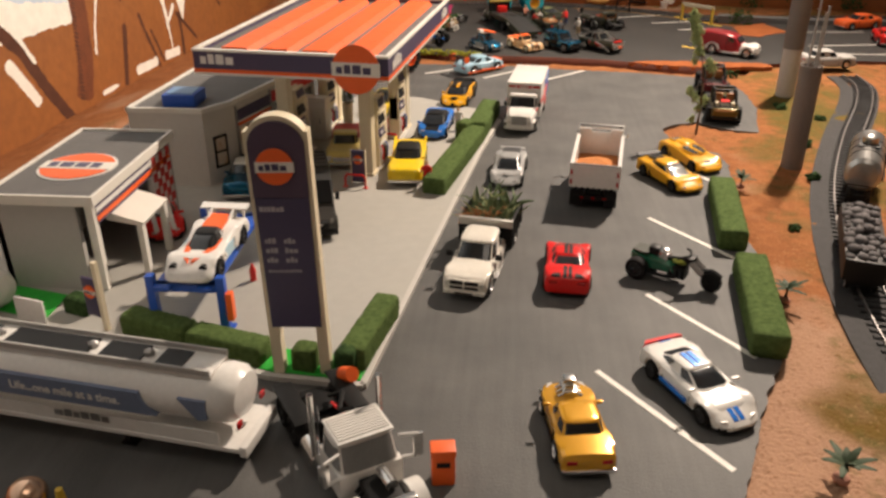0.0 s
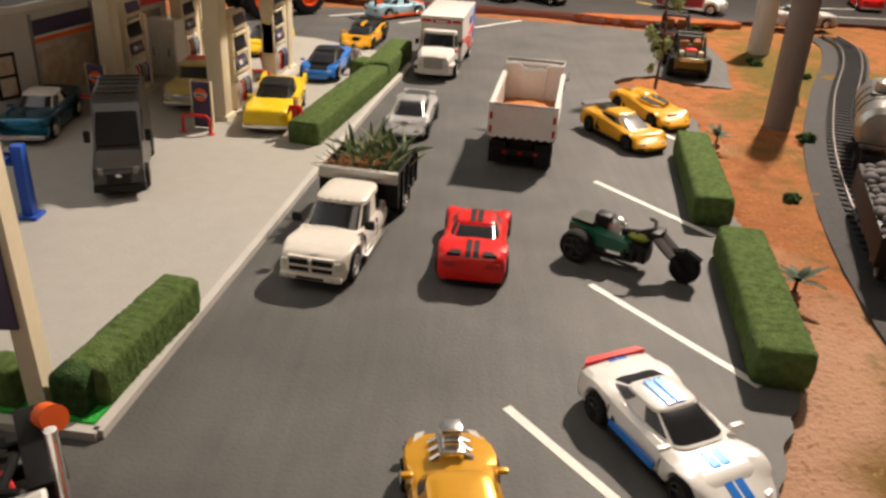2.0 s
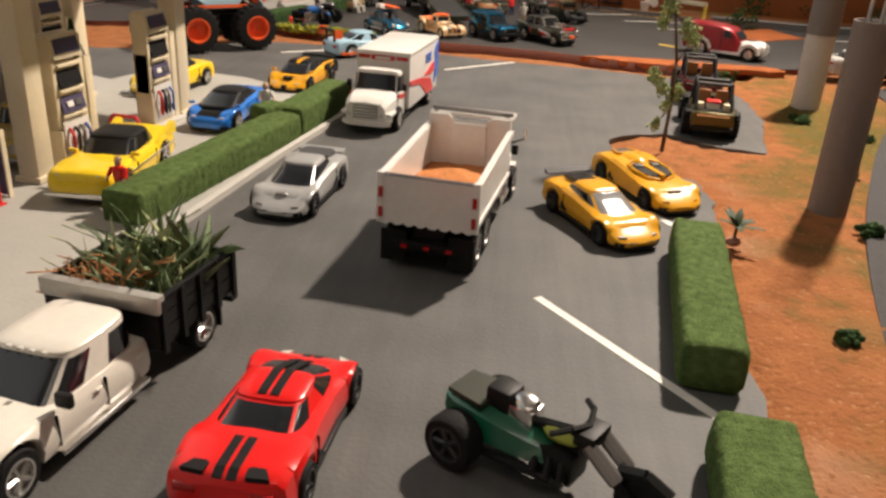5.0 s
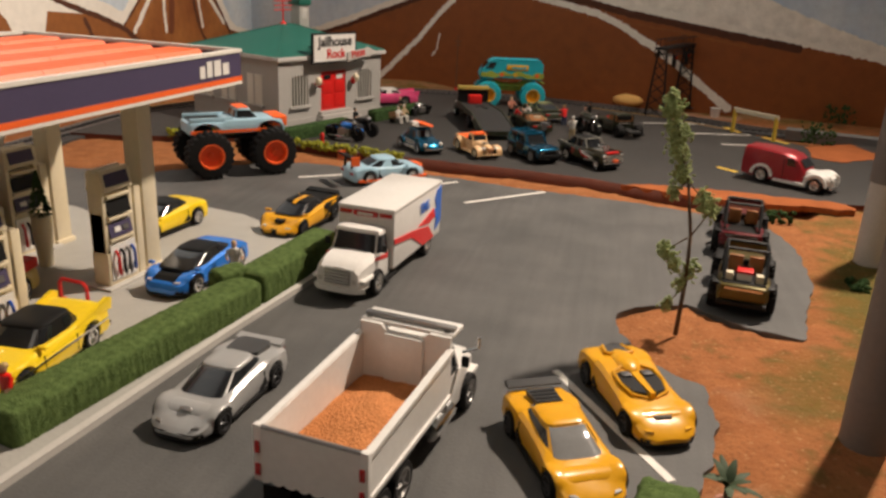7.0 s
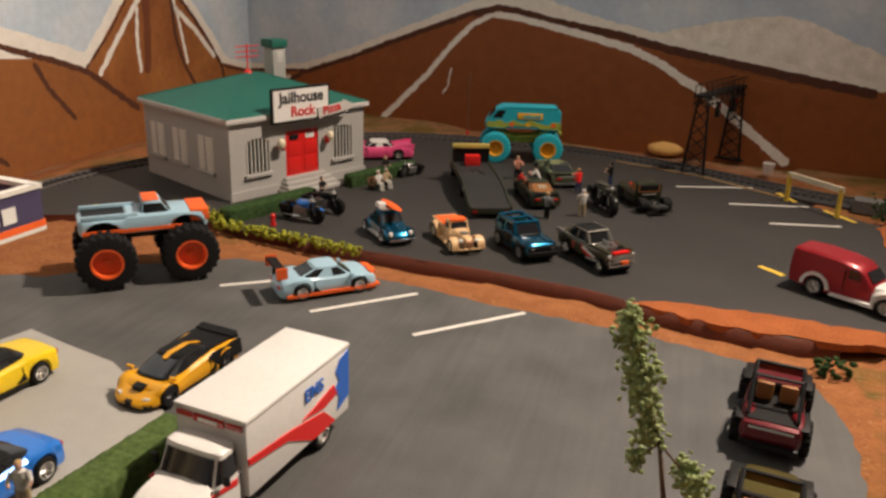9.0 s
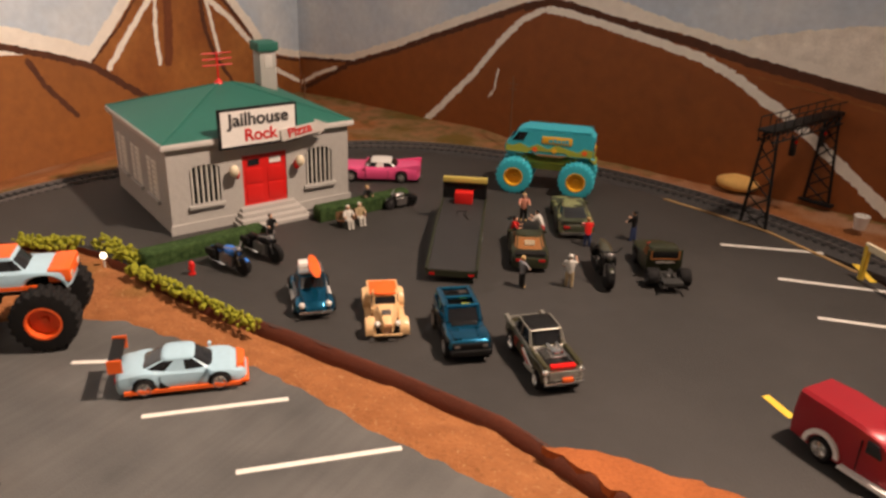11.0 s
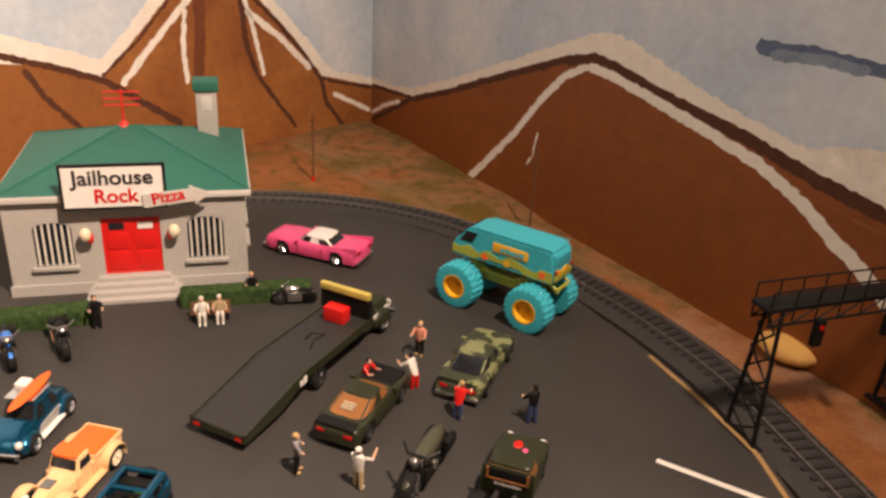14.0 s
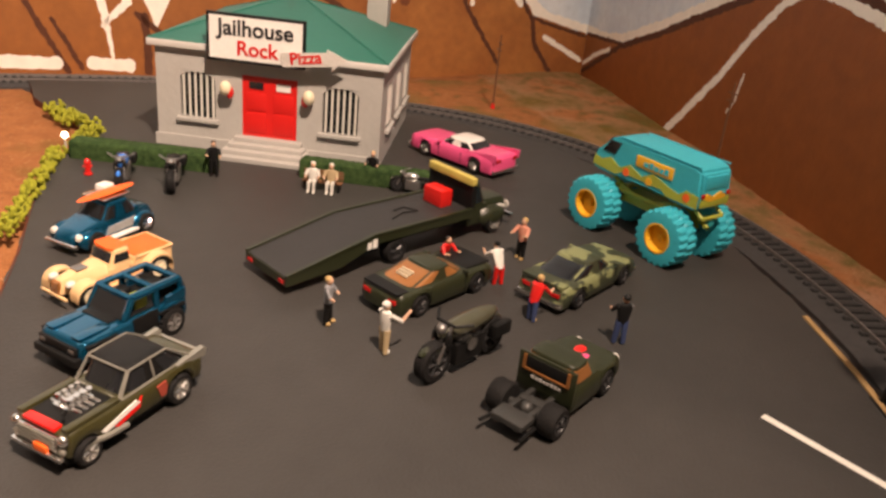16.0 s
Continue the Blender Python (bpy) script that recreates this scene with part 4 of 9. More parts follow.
# ---- vehicles: diecast models, drawn in millimetres, nose along +x ----
WHEELS = {}
RIM_D = mat("dark_rim", (0.05, 0.05, 0.052), 0.4, 0.6, vary=0.1)
RIM_O = mat("orange_rim", (0.80, 0.11, 0.02), 0.45, vary=0.06)
RIM_Y = mat("yellow_rim", (0.78, 0.42, 0.03), 0.45, vary=0.06)
LAMP_W = mat("clear_lamp_lens", (0.62, 0.60, 0.55), 0.15, coat=0.5, vary=0.05)
LAMP_R = mat("red_lamp_lens", (0.45, 0.01, 0.01), 0.2, coat=0.5, vary=0.05)


def shared(key, name, build, material):
    if key not in WHEELS:
        ob = link(name, build(), material)
        WHEELS[key] = ob.data
        bpy.data.objects.remove(ob)
    return WHEELS[key]


def tyre_mesh(r, w, lugs):
    bm = bmesh.new()
    if not lugs:
        return lathe(bm, [(r * 0.62, -w / 2), (r * 0.90, -w / 2), (r, -w * 0.32), (r, w * 0.32), (r * 0.90, w / 2), (r * 0.64, w / 2), (r * 0.63, w * 0.1)], (0, 0, 0), "y", 28)
    rings, n = [], lugs * 4
    for y, deep, shift in ((-0.5, None, 0), (-0.5, 0.92, 0), (-0.47, 1.0, 0), (-0.36, 1.0, 0), (-0.05, 1.0, 1), (0.0, 0.6, 1), (0.05, 1.0, 2), (0.36, 1.0, 3), (0.47, 1.0, 3), (0.5, 0.92, 3), (0.5, None, 3), (0.1, None, 3)):
        ring = []
        for i in range(n):
            a = 2 * math.pi * (i + shift * 0.5) / n
            high = (i + (2 if y > 0 else 0)) % 4 < 2
            q = r * (0.56 if lugs > 20 else 0.62) if deep is None else r * (0.985 + (0.075 if high else 0.0) * (1 if deep == 1.0 else 0.4)) * (1 if abs(y) < 0.4 else 0.97 if abs(y) < 0.48 else 0.86)
            ring.append((q * math.cos(a), y * w, q * math.sin(a)))
        rings.append(ring)
    return loft(bm, rings)


def rim_mesh(r, w, spokes):
    bm = bmesh.new()
    k = r * (0.66 if spokes else 0.57)
    lathe(bm, [(k, w * 0.1), (k, w * 0.515), (k * 0.88, w * 0.515), (k * 0.80, w * (0.30 if spokes else 0.22)), (k * 0.26, w * (0.32 if spokes else 0.20)), (k * 0.22, w * (0.46 if spokes else 0.30)), (0.05, w * (0.47 if spokes else 0.31))], (0, 0, 0), "y", 20)
    for i in range(spokes):
        a = 2 * math.pi * i / spokes
        q = Vector((math.cos(a), 0, math.sin(a)))
        rod(bm, q * k * 0.15 + Vector((0, w * 0.42, 0)), q * k * 0.92 + Vector((0, w * 0.42, 0)), k * 0.13, None, 5)
    return bm


def wheel(root, x, y, r, w, rim=CHROME, spokes=5, tyre=TYRE, lugs=0, lift=0.0):
    """A tyre with its rim; y > 0 is the vehicle's left."""
    t = new("wheel", shared(("t", r, w, tyre.name, lugs), "wheel", lambda: tyre_mesh(r, w, lugs), tyre))
    t.parent = root
    t.matrix_local = Matrix.Translation((x / 1000, y / 1000, (r + lift) / 1000)) @ (Matrix.Identity(4) if y > 0 else Matrix.Rotation(math.pi, 4, "Z"))
    k = new("rim", shared(("r", r, w, rim.name, spokes), "rim", lambda: rim_mesh(r, w, spokes), rim))
    k.parent = t
    return t


def shell(L, W, top, plan, low, arches, crown=0.6, wide=0.86, swell=1.1, tip=0.45):
    """A car's lower body: sections along its length, with the wheel arches cut into the lower edge."""
    xs = sorted({*np.linspace(-L / 2, L / 2, 33).round(3), *[round(q * L / 2 * k, 3) for q in (-1, 1) for k in (0.945, 0.96, 0.975, 0.985, 0.993)], *[round(a + d * k, 3) for a, r, c in arches for d in (-r, r) for k in (1.0, 0.95, 0.8, 0.6, 0.35, 0.0)]})
    rings = []
    for x in xs:
        if abs(x) > L / 2:
            continue
        f = x / (L / 2)
        hw, zt, zl = W / 2 * lerp_list(plan, f), lerp_list(top, f), low
        for a, r, c in arches:
            if abs(x - a) < r:
                zl = max(zl, c + math.sqrt(r * r - (x - a) ** 2))
        if abs(f) > 0.93:
            k = math.sqrt(max(0.0, 1 - ((abs(f) - 0.93) / 0.07) ** 2 * tip))
            zm = (zt + zl) / 2
            hw, zt, zl = hw * k, zm + (zt - zm) * k, zm + (zl - zm) * k
        zs = zt
        for a, r, c in arches:
            if abs(x - a) < 1.5 * r:
                zs = max(zs, zt + (c + r + swell - zt) * math.cos(math.pi / 2 * (x - a) / (1.5 * r)) ** 2)
        zl = min(zl, zs - 0.8)
        h = zs - zl
        half = [(hw * 0.94, zl), (hw, zl + h * 0.30), (hw * 0.985, zl + h * 0.62), (hw * 0.95, zl + h * 0.88), (hw * wide, zs), (hw * 0.66, zs * 0.6 + zt * 0.4 + crown * 0.35), (hw * 0.42, zt + crown * 0.75), (0, zt + crown)]
        rings.append([(x, y, z) for y, z in half] + [(x, -y, z) for y, z in half[-2::-1]])
    return loft(bmesh.new(), rings)


def house(c, theta, t, lift=0.0):
    """A point of a rounded glasshouse; theta goes round it from the nose, t from foot to roof."""
    x0, x1, x2, x3, z0, z1, w0, w1 = c
    g = t * (1.12 - 0.12 * t)
    xr, xf, w = x0 + (x1 - x0) * g, x3 + (x2 - x3) * g, w0 * 0.95 + (w1 - w0 * 0.95) * g
    co, si = math.cos(theta), math.sin(theta)
    e = 0.42
    ax, wy = (xf - xr) / 2 + lift, w + lift
    return Vector(((xf + xr) / 2 + ax * math.copysign(abs(co) ** e, co) , wy * math.copysign(abs(si) ** e, si), z0 + (z1 - z0) * t))


def cabin(c, bevel=0.7):
    """The glasshouse: (rear foot, rear roof, front roof, front foot, foot z, roof z, foot half width, roof half width)."""
    n = 40
    angles = [2 * math.pi * (i + 0.5) / n for i in range(n)]
    rings = [[house(c, a, t) for a in angles] for t in (0.0, 0.3, 0.6, 0.86)]
    cx = (c[1] + c[2]) / 2
    for shrink, dz in ((0.985, 0.95), (0.93, 1.0), (0.6, 1.035), (0.15, 1.045)):
        rings.append([Vector((cx + (p.x - cx) * shrink, p.y * shrink, c[4] + (c[5] - c[4]) * dz)) for p in rings[3]])
    return loft(bmesh.new(), rings)


def curved_pane(c, th0, th1, t0, t1, n=9):
    """A window that follows the glasshouse, a hair proud of it."""
    bm = bmesh.new()
    out, inn = [], []
    for j, t in enumerate((t0, (t0 + t1) / 2, t1)):
        out.append([bm.verts.new(house(c, th0 + (th1 - th0) * i / n, t, 0.18)) for i in range(n + 1)])
        inn.append([bm.verts.new(house(c, th0 + (th1 - th0) * i / n, t, -0.5)) for i in range(n + 1)])
    for j in range(2):
        for i in range(n):
            bm.faces.new((out[j][i], out[j][i + 1], out[j + 1][i + 1], out[j + 1][i]))
            bm.faces.new((inn[j][i + 1], inn[j][i], inn[j + 1][i], inn[j + 1][i + 1]))
    for i in range(n):
        bm.faces.new((inn[0][i], inn[0][i + 1], out[0][i + 1], out[0][i])), bm.faces.new((out[2][i], out[2][i + 1], inn[2][i + 1], inn[2][i]))
    for j in range(2):
        bm.faces.new((inn[j][0], out[j][0], out[j + 1][0], inn[j + 1][0])), bm.faces.new((out[j][n], inn[j][n], inn[j + 1][n], out[j + 1][n]))
    return bm


def pane(quad, inset, lift=0.22, thick=0.3):
    """A window pane lying on a four-cornered face; inset: (along low, along high, up low, up high)."""
    a, b, c, d = (Vector(p) for p in quad)
    n = (b - a).cross(d - a).normalized()
    l, r, u, v = inset

    def q(s, t):
        return (a * (1 - s) + b * s) * (1 - t) + (d * (1 - s) + c * s) * t
    pts = [q(l, u), q(1 - r, u), q(1 - r, 1 - v), q(l, 1 - v)]
    bm = bmesh.new()
    lo, hi = [bm.verts.new(p - n * thick) for p in pts], [bm.verts.new(p + n * lift) for p in pts]
    bm.faces.new(lo), bm.faces.new(hi)
    for i in range(4):
        bm.faces.new((lo[i], lo[(i + 1) % 4], hi[(i + 1) % 4], hi[i]))
    return bm


def glaze(root, c, glass=GLASS, split=(0.5,), side=True):
    part("windscreen", curved_pane(c, -0.70, 0.70, 0.08, 0.84, 14), glass, root)
    part("rear_window", curved_pane(c, math.pi - 0.66, math.pi + 0.66, 0.16, 0.82, 14), glass, root)
    if not side:
        return
    lo, hi = 0.90, math.pi - 0.94
    cuts = [lo, *[hi + (lo - hi) * f for f in split], hi]
    for a, b in zip(cuts, cuts[1:]):
        g = 0.05
        part("side_window", curved_pane(c, a + (g if a != lo else 0), b - (g if b != hi else 0), 0.12, 0.80), glass, root)
        part("side_window", curved_pane(c, -b + (g if b != hi else 0), -a - (g if a != lo else 0), 0.12, 0.80), glass, root)


PLAN = [(-1, 0.84), (-0.94, 0.94), (-0.6, 1.0), (-0.2, 0.93), (0.2, 0.92), (0.55, 0.985), (0.74, 0.95), (0.88, 0.84), (0.96, 0.68), (1, 0.52)]
PLAN_S = [(-1, 0.86), (-0.95, 0.96), (-0.6, 1.0), (0.6, 1.0), (0.92, 0.95), (1, 0.80)]


def car(name, label, m, L, W, colour, top, plan, cab, wb, r, rim=CHROME, tw=7.0, roof=None, glass=GLASS, split=(0.5,), group="", off=0.0, low=3.2, rr=None, spokes=5, tyre=TYRE, head=LAMP_W, tail=LAMP_R, bumper=None, mirrors=True, grille=BLACK, category="toy car", side=True):
    root = thing(name, label, category, m, group or "model cars")
    r, rr = r * 0.92, (rr or r) * 0.92
    fx, bx = off + wb / 2, off - wb / 2
    sleek = plan is PLAN
    gap_k = 1.09 if sleek else 1.14
    part("body", shell(L, W, top, plan, low, [(fx, r * gap_k, r), (bx, rr * gap_k, rr)], 0.6, 0.83 if sleek else 0.86, 0.35 if sleek else 1.1, 0.3 if sleek else 0.45), colour, root, "", 0.5 if sleek else 0.7)
    part("underbody", B(-L * 0.46, L * 0.46, -W * 0.36, W * 0.36, 2.2, low + 2.5), BLACK, root)
    if cab:
        part("cabin", cabin(cab), roof or colour, root)
        glaze(root, cab, glass, split, side)
    for x, rad in ((fx, r), (bx, rr)):
        for s in (1, -1):
            wheel(root, x, s * (W / 2 - tw * 0.46), rad, tw, rim, spokes, tyre)
    zf, zb = lerp_list(top, 0.94), lerp_list(top, -0.98)
    nose, hw = L / 2, W / 2
    for s in (1, -1):
        if sleek:
            part("headlight", P([(nose * 0.78, s * hw * 0.74), (nose * 0.90, s * hw * 0.66), (nose * 0.93, s * hw * 0.46), (nose * 0.86, s * hw * 0.52)], zf - 2.6, lerp_list(top, 0.88) + 0.35), head, root)
        else:
            part("headlight", P([(nose * 0.83, s * hw * 0.76), (nose * 0.94, s * hw * 0.70), (nose * 0.955, s * hw * 0.54), (nose * 0.90, s * hw * 0.56)], zf - 2.6, zf + 0.1), head, root)
        part("tail_light", B(-nose - 0.25, -nose + 1.2, min(s * hw * 0.42, s * hw * 0.76), max(s * hw * 0.42, s * hw * 0.76), zb - 3.4, zb - 1.2, 0.2), tail, root)
        if mirrors and cab:
            part("mirror", B(cab[3] - 3.6, cab[3] - 1.6, min(s * (cab[6]), s * (hw + 1.2)), max(s * cab[6], s * (hw + 1.2)), cab[4] + 0.6, cab[4] + 2.2, 0.4), colour, root)
        if cab:
            for k in (cab[3] - 3.0, (cab[0] + cab[3]) / 2 - 7):
                yy = W / 2 * lerp_list(plan, k / nose)
                part("door_seam", B(k, k + 0.35, min(s * (yy - 1.0), s * (yy + 0.06)), max(s * (yy - 1.0), s * (yy + 0.06)), low + 1.6, lerp_list(top, k / nose) - 2.6), BLACK, root)
    part("grille", B(nose - 2.5, nose - 0.1, -hw * 0.40, hw * 0.40, low + 0.3, low + 2.0, 0.3), grille, root)
    if sleek:
        part("front_splitter", P([(nose * 0.86, -hw * 0.84), (nose * 0.96, -hw * 0.64), (nose + 0.5, -hw * 0.3), (nose + 0.5, hw * 0.3), (nose * 0.96, hw * 0.64), (nose * 0.86, hw * 0.84)], low - 1.0, low + 0.25), BLACK, root)
        part("rear_diffuser", B(-nose * 0.985, -nose * 0.90, -hw * 0.66, hw * 0.66, low - 1.0, low + 2.2, 0.3), BLACK, root)
        for s in (1, -1):
            part("front_intake", P([(nose * 0.90, s * hw * 0.80), (nose * 0.965, s * hw * 0.66), (nose * 0.992, s * hw * 0.42), (nose * 0.93, s * hw * 0.42)], low + 0.2, low + 1.9), BLACK, root)
            part("side_intake", P([(bx + rr * 1.35, low + 2.4), (bx + rr * 1.35 + 5.5, low + 2.0), (bx + rr * 1.3 + 1.5, low + 6.2)], s * hw * 0.955 - 0.5, s * hw * 0.955 + 0.5, "y"), BLACK, root)
            part("sill", B(bx + rr * 1.3, fx - r * 1.3, s * hw * 0.90 - 0.9, s * hw * 0.90 + 0.9, low - 1.0, low + 0.7, 0.3), BLACK, root)
    if bumper:
        part("front_bumper", B(nose - 1.4, nose + 1.0, -hw * 0.92, hw * 0.92, 3.6, 6.2, 0.6), bumper, root)
        part("rear_bumper", B(-nose - 1.0, -nose + 1.4, -hw * 0.92, hw * 0.92, 3.8, 6.4, 0.6), bumper, root)
    return root


def stripe(root, L, top, cab, y0, y1, f0, f1, material, lift=0.75, name="stripe"):
    """A painted stripe that follows the bonnet, roof and tail."""
    bm, rows = bmesh.new(), []
    for f in np.linspace(f0, f1, 40):
        x = f * L / 2
        z = lerp_list(top, f) + lift
        if cab and cab[0] < x < cab[3]:
            z = max(z, float(np.interp(x, [cab[0], cab[1], cab[2], cab[3]], [cab[4], cab[5], cab[5], cab[4]])) + 0.75)
        rows.append([bm.verts.new((x, y0, z)), bm.verts.new((x, y1, z)), bm.verts.new((x, y1, z - 0.35)), bm.verts.new((x, y0, z - 0.35))])
    for a, b in zip(rows, rows[1:]):
        for i in range(4):
            bm.faces.new((a[i], a[(i + 1) % 4], b[(i + 1) % 4], b[i]))
    return part(name, bm, material, root)


def wing(root, x, z, w, chord, material, posts=7.0, base=None):
    part("rear_wing", P([(x - chord / 2, z), (x + chord / 2, z - 0.7), (x + chord / 2, z + 0.2), (x - chord / 2, z + 1.2)], -w / 2, w / 2, "y"), material, root)
    for s in (-1, 1):
        part("wing_post", B(x - 1, x + 1, s * posts - 0.5, s * posts + 0.5, base or z - 5, z), material, root)


def blower(root, x, z, material=CHROME):
    """A chromed engine that stands out of the bonnet."""
    bm = B(x - 6, x + 6, -4, 4, z - 3, z + 2, 0.5)
    box(bm, x - 4, x + 5, -2.6, 2.6, z + 2, z + 5, 0.5), box(bm, x - 2.5, x + 3.5, -3.4, 3.4, z + 5, z + 8, 0.9)
    for k in (-4, 0, 4):
        for s in (-1, 1):
            rod(bm, (x + k, s * 3.5, z), (x + k - 1.5, s * 7, z - 1), 0.8)
    return part("engine", bm, material, root, "chromed blower engine")


Z0, ZP, ZU = 0.0003, 0.0024, UP + 0.0003

# lower lot
c_amber = (-20, -13, 4, 12, 13.8, 20.5, 13, 10)
amber = car("muscle_car", "amber metallic muscle car with a chromed blower engine", at(0.2185, 0.402, Z0, 98) @ Matrix.Scale(0.9, 4), 70, 31, AMBER, [(-1, 12), (-0.95, 14.5), (-0.5, 15), (0.25, 14.5), (0.9, 12.5), (1, 9)], PLAN, c_amber, 40, 6.2, rim=CHROME, rr=7.2, tw=8, bumper=CHROME)
blower(amber, 22, 15.5)
TOPG = [(-1, 13.5), (-0.9, 15.4), (-0.6, 15.6), (-0.2, 14.2), (0.2, 13.4), (0.6, 11.6), (0.88, 7.6), (1, 4.9)]
c_gt = (-33, -15, -2, 14, 13.6, 19.0, 12.6, 8.8)
gt = car("sports_car", "white sports car with blue stripes and red tail", at(0.2865, 0.441, Z0, -64) @ Matrix.Scale(0.93, 4), 76, 33, WHITE, TOPG, PLAN, c_gt, 46, 6.6, rim=RIM_D, tw=7.5, glass=GLASS)
for a, b in ((-3.6, -0.5), (0.5, 3.6)):
    stripe(gt, 76, TOPG, c_gt, a, b, 0.42, 0.93, BLUE), stripe(gt, 76, TOPG, c_gt, a, b, -0.40, -0.04, BLUE), stripe(gt, 76, TOPG, c_gt, a, b, -0.96, -0.88, BLUE)
part("red_tail", P([(-38.4, -11), (-38.4, 11), (-35.6, 13.5), (-35.6, -13.5)], 14.0, 16.4), RED, gt, "red tail spoiler")
for s in (1, -1):
    part("side_flash", B(-14, 10, min(s * 15.9, s * 16.8), max(s * 15.9, s * 16.8), 5.5, 8), BLUE, gt)
c_red = (-27, -5, 5, 19, 13.2, 18.6, 12.2, 8.4)
red = car("sports_car", "bright red sports car with twin black stripes", at(0.2255, 0.574, Z0, 85.5), 70, 31, RED, TOPG, PLAN, c_red, 43, 6.4, rim=RIM_D, tw=7.5, mirrors=False)
for a, b in ((-2.8, -0.5), (0.5, 2.8)):
    stripe(red, 70, TOPG, c_red, a, b, -0.97, -0.58, BLACK), stripe(red, 70, TOPG, c_red, a, b, -0.18, 0.95, BLACK)
for s in (1, -1):
    part("rear_vent", P([(-33.8, s * 5), (-30, s * 4.4), (-30, s * 8.6), (-33.4, s * 10.5)], 14.6, 15.9), BLACK, red)
TOPL = [(-1, 13.8), (-0.8, 15.2), (-0.5, 15.6), (-0.1, 14.4), (0.3, 12.8), (0.7, 9.6), (0.92, 6.4), (1, 4.6)]
c_lam = (-29, -13, 0, 18, 11.6, 19.0, 13, 8.4)
silver = car("sports_car", "pale silver wedge-shaped sports car with rear wing", at(0.185, 0.757, Z0, -96) @ Matrix.Scale(0.94, 4), 71, 31, SILVER, TOPL, PLAN, c_lam, 43, 6.3, rim=RIM_D, tw=7, mirrors=False, head=STEEL, split=())
SMOKE = mat("smoked_louvre", (0.06, 0.06, 0.06), 0.35, vary=0.2, size=150)
part("engine_window", P([(-31, -6.5), (-28, -8.6), (-18, -8.0), (-16.4, -5), (-16.4, 5), (-18, 8.0), (-28, 8.6), (-31, 6.5)], 15.6, 17.7), SMOKE, silver)
part("rear_lip", P([(-35.8, 14.8), (-32, 15.4), (-32, 15.9), (-36.2, 16.9)], -12, 12, "y"), SILVER, silver)
part("bonnet_badge", ball(bmesh.new(), (25.4, 0, 10.7), 2.2, (0.8, 1.4, 0.3), 12), STEEL, silver)
part("bumper_vent", P([(32.4, -8.5), (35.4, -6), (35.4, 6), (32.4, 8.5)], 3.4, 5.0), BLACK, silver)
lam = car("sports_car", "yellow wedge-shaped coupe with dark glass and engine cover", at(0.326, 0.7535, Z0, -63) @ Matrix.Scale(0.93, 4), 72, 31, YELLOW, TOPL, PLAN, c_lam, 44, 6.3, rim=RIM_D, tw=7, glass=GLASS_L, mirrors=False, head=STEEL, side=False)
for s in (1, -1):
    part("side_window", curved_pane(c_lam, *((0.95, math.pi - 1.0) if s > 0 else (1.0 - math.pi, -0.95)), 0.26, 0.74, 14), GLASS, lam)
part("engine_cover", P([(-27.5, -6.4), (-15.5, -5.6), (-15.5, 5.6), (-27.5, 6.4)], 16.4, 18.2), SMOKE, lam)
for k in range(4):
    part("cover_slat", B(-26 + k * 2.9, -24.6 + k * 2.9, -5.6, 5.6, 18.0, 18.6), BLACK, lam)
part("rear_lip", P([(-37.0, 15.6), (-33, 16.2), (-33, 16.8), (-37.6, 18.0)], -12.5, 12.5, "y"), BLACK, lam)
part("tail_panel", B(-36.6, -34.6, -11, 11, 7.5, 13.2, 0.4), BLACK, lam)
TOPS = [(-1, 11.5), (-0.9, 14.2), (-0.7, 15.6), (-0.4, 16.4), (-0.15, 15.2), (0.1, 13.8), (0.35, 12.9), (0.6, 11.4), (0.85, 8.4), (1, 5.2)]
spy = car("sports_car", "yellow open-top roadster with a black cockpit", at(0.3535, 0.804, Z0, -66) @ Matrix.Scale(0.92, 4), 75, 32, YELLOW, TOPS, PLAN, None, 46, 6.4, rim=RIM_D, tw=7.5, head=YELLOW)
for s in (1, -1):
    part("cockpit_opening", P([(15, s * 2.2), (12.5, s * 7.6), (4, s * 9.8), (-4.5, s * 9.2), (-6.5, s * 5.4), (-5.5, s * 1.1)], 12.6, 15.4), BLACK, spy)
    part("seat", B(-4.5, 0.5, s * 5.2 - 2.6, s * 5.2 + 2.6, 13, 16.6, 1.0), mat("dark_grey_plastic", (0.05, 0.05, 0.05), 0.5), spy)
    part("cockpit_rim", tube(bmesh.new(), [(16, s * 2, 13.3), (13, s * 8.4, 14.2), (4, s * 10.6, 15.2), (-5, s * 10, 15.8), (-8, s * 5, 16.8)], 0.8), YELLOW, spy)
part("spine", P([(16.5, -1.1), (-8, -2.2), (-8, 2.2), (16.5, 1.1)], 12.4, 15.9), YELLOW, spy)
part("roof_scoop", ball(bmesh.new(), (-15, 0, 15.8), 5.6, (2.0, 1.15, 0.52), 14), YELLOW, spy)
part("engine_vent", P([(-30, -4.6), (-21.5, -6.2), (-20, 0), (-21.5, 6.2), (-30, 4.6)], 14.8, 16.9), SMOKE, spy)
part("vent_rim", tube(bmesh.new(), [(-30.6, -5, 16.4), (-21.6, -7, 17.2), (-19.4, 0, 17.4), (-21.6, 7, 17.2), (-30.6, 5, 16.4)], 0.9), YELLOW, spy)
part("bonnet_vent", P([(25.5, -5), (28.6, -3.6), (28.6, 3.6), (25.5, 5), (24.6, 0)], 8.6, 11.0), SMOKE, spy)
c_chev = (-24, -17, 4, 13, 14.6, 22, 12.6, 10.4)
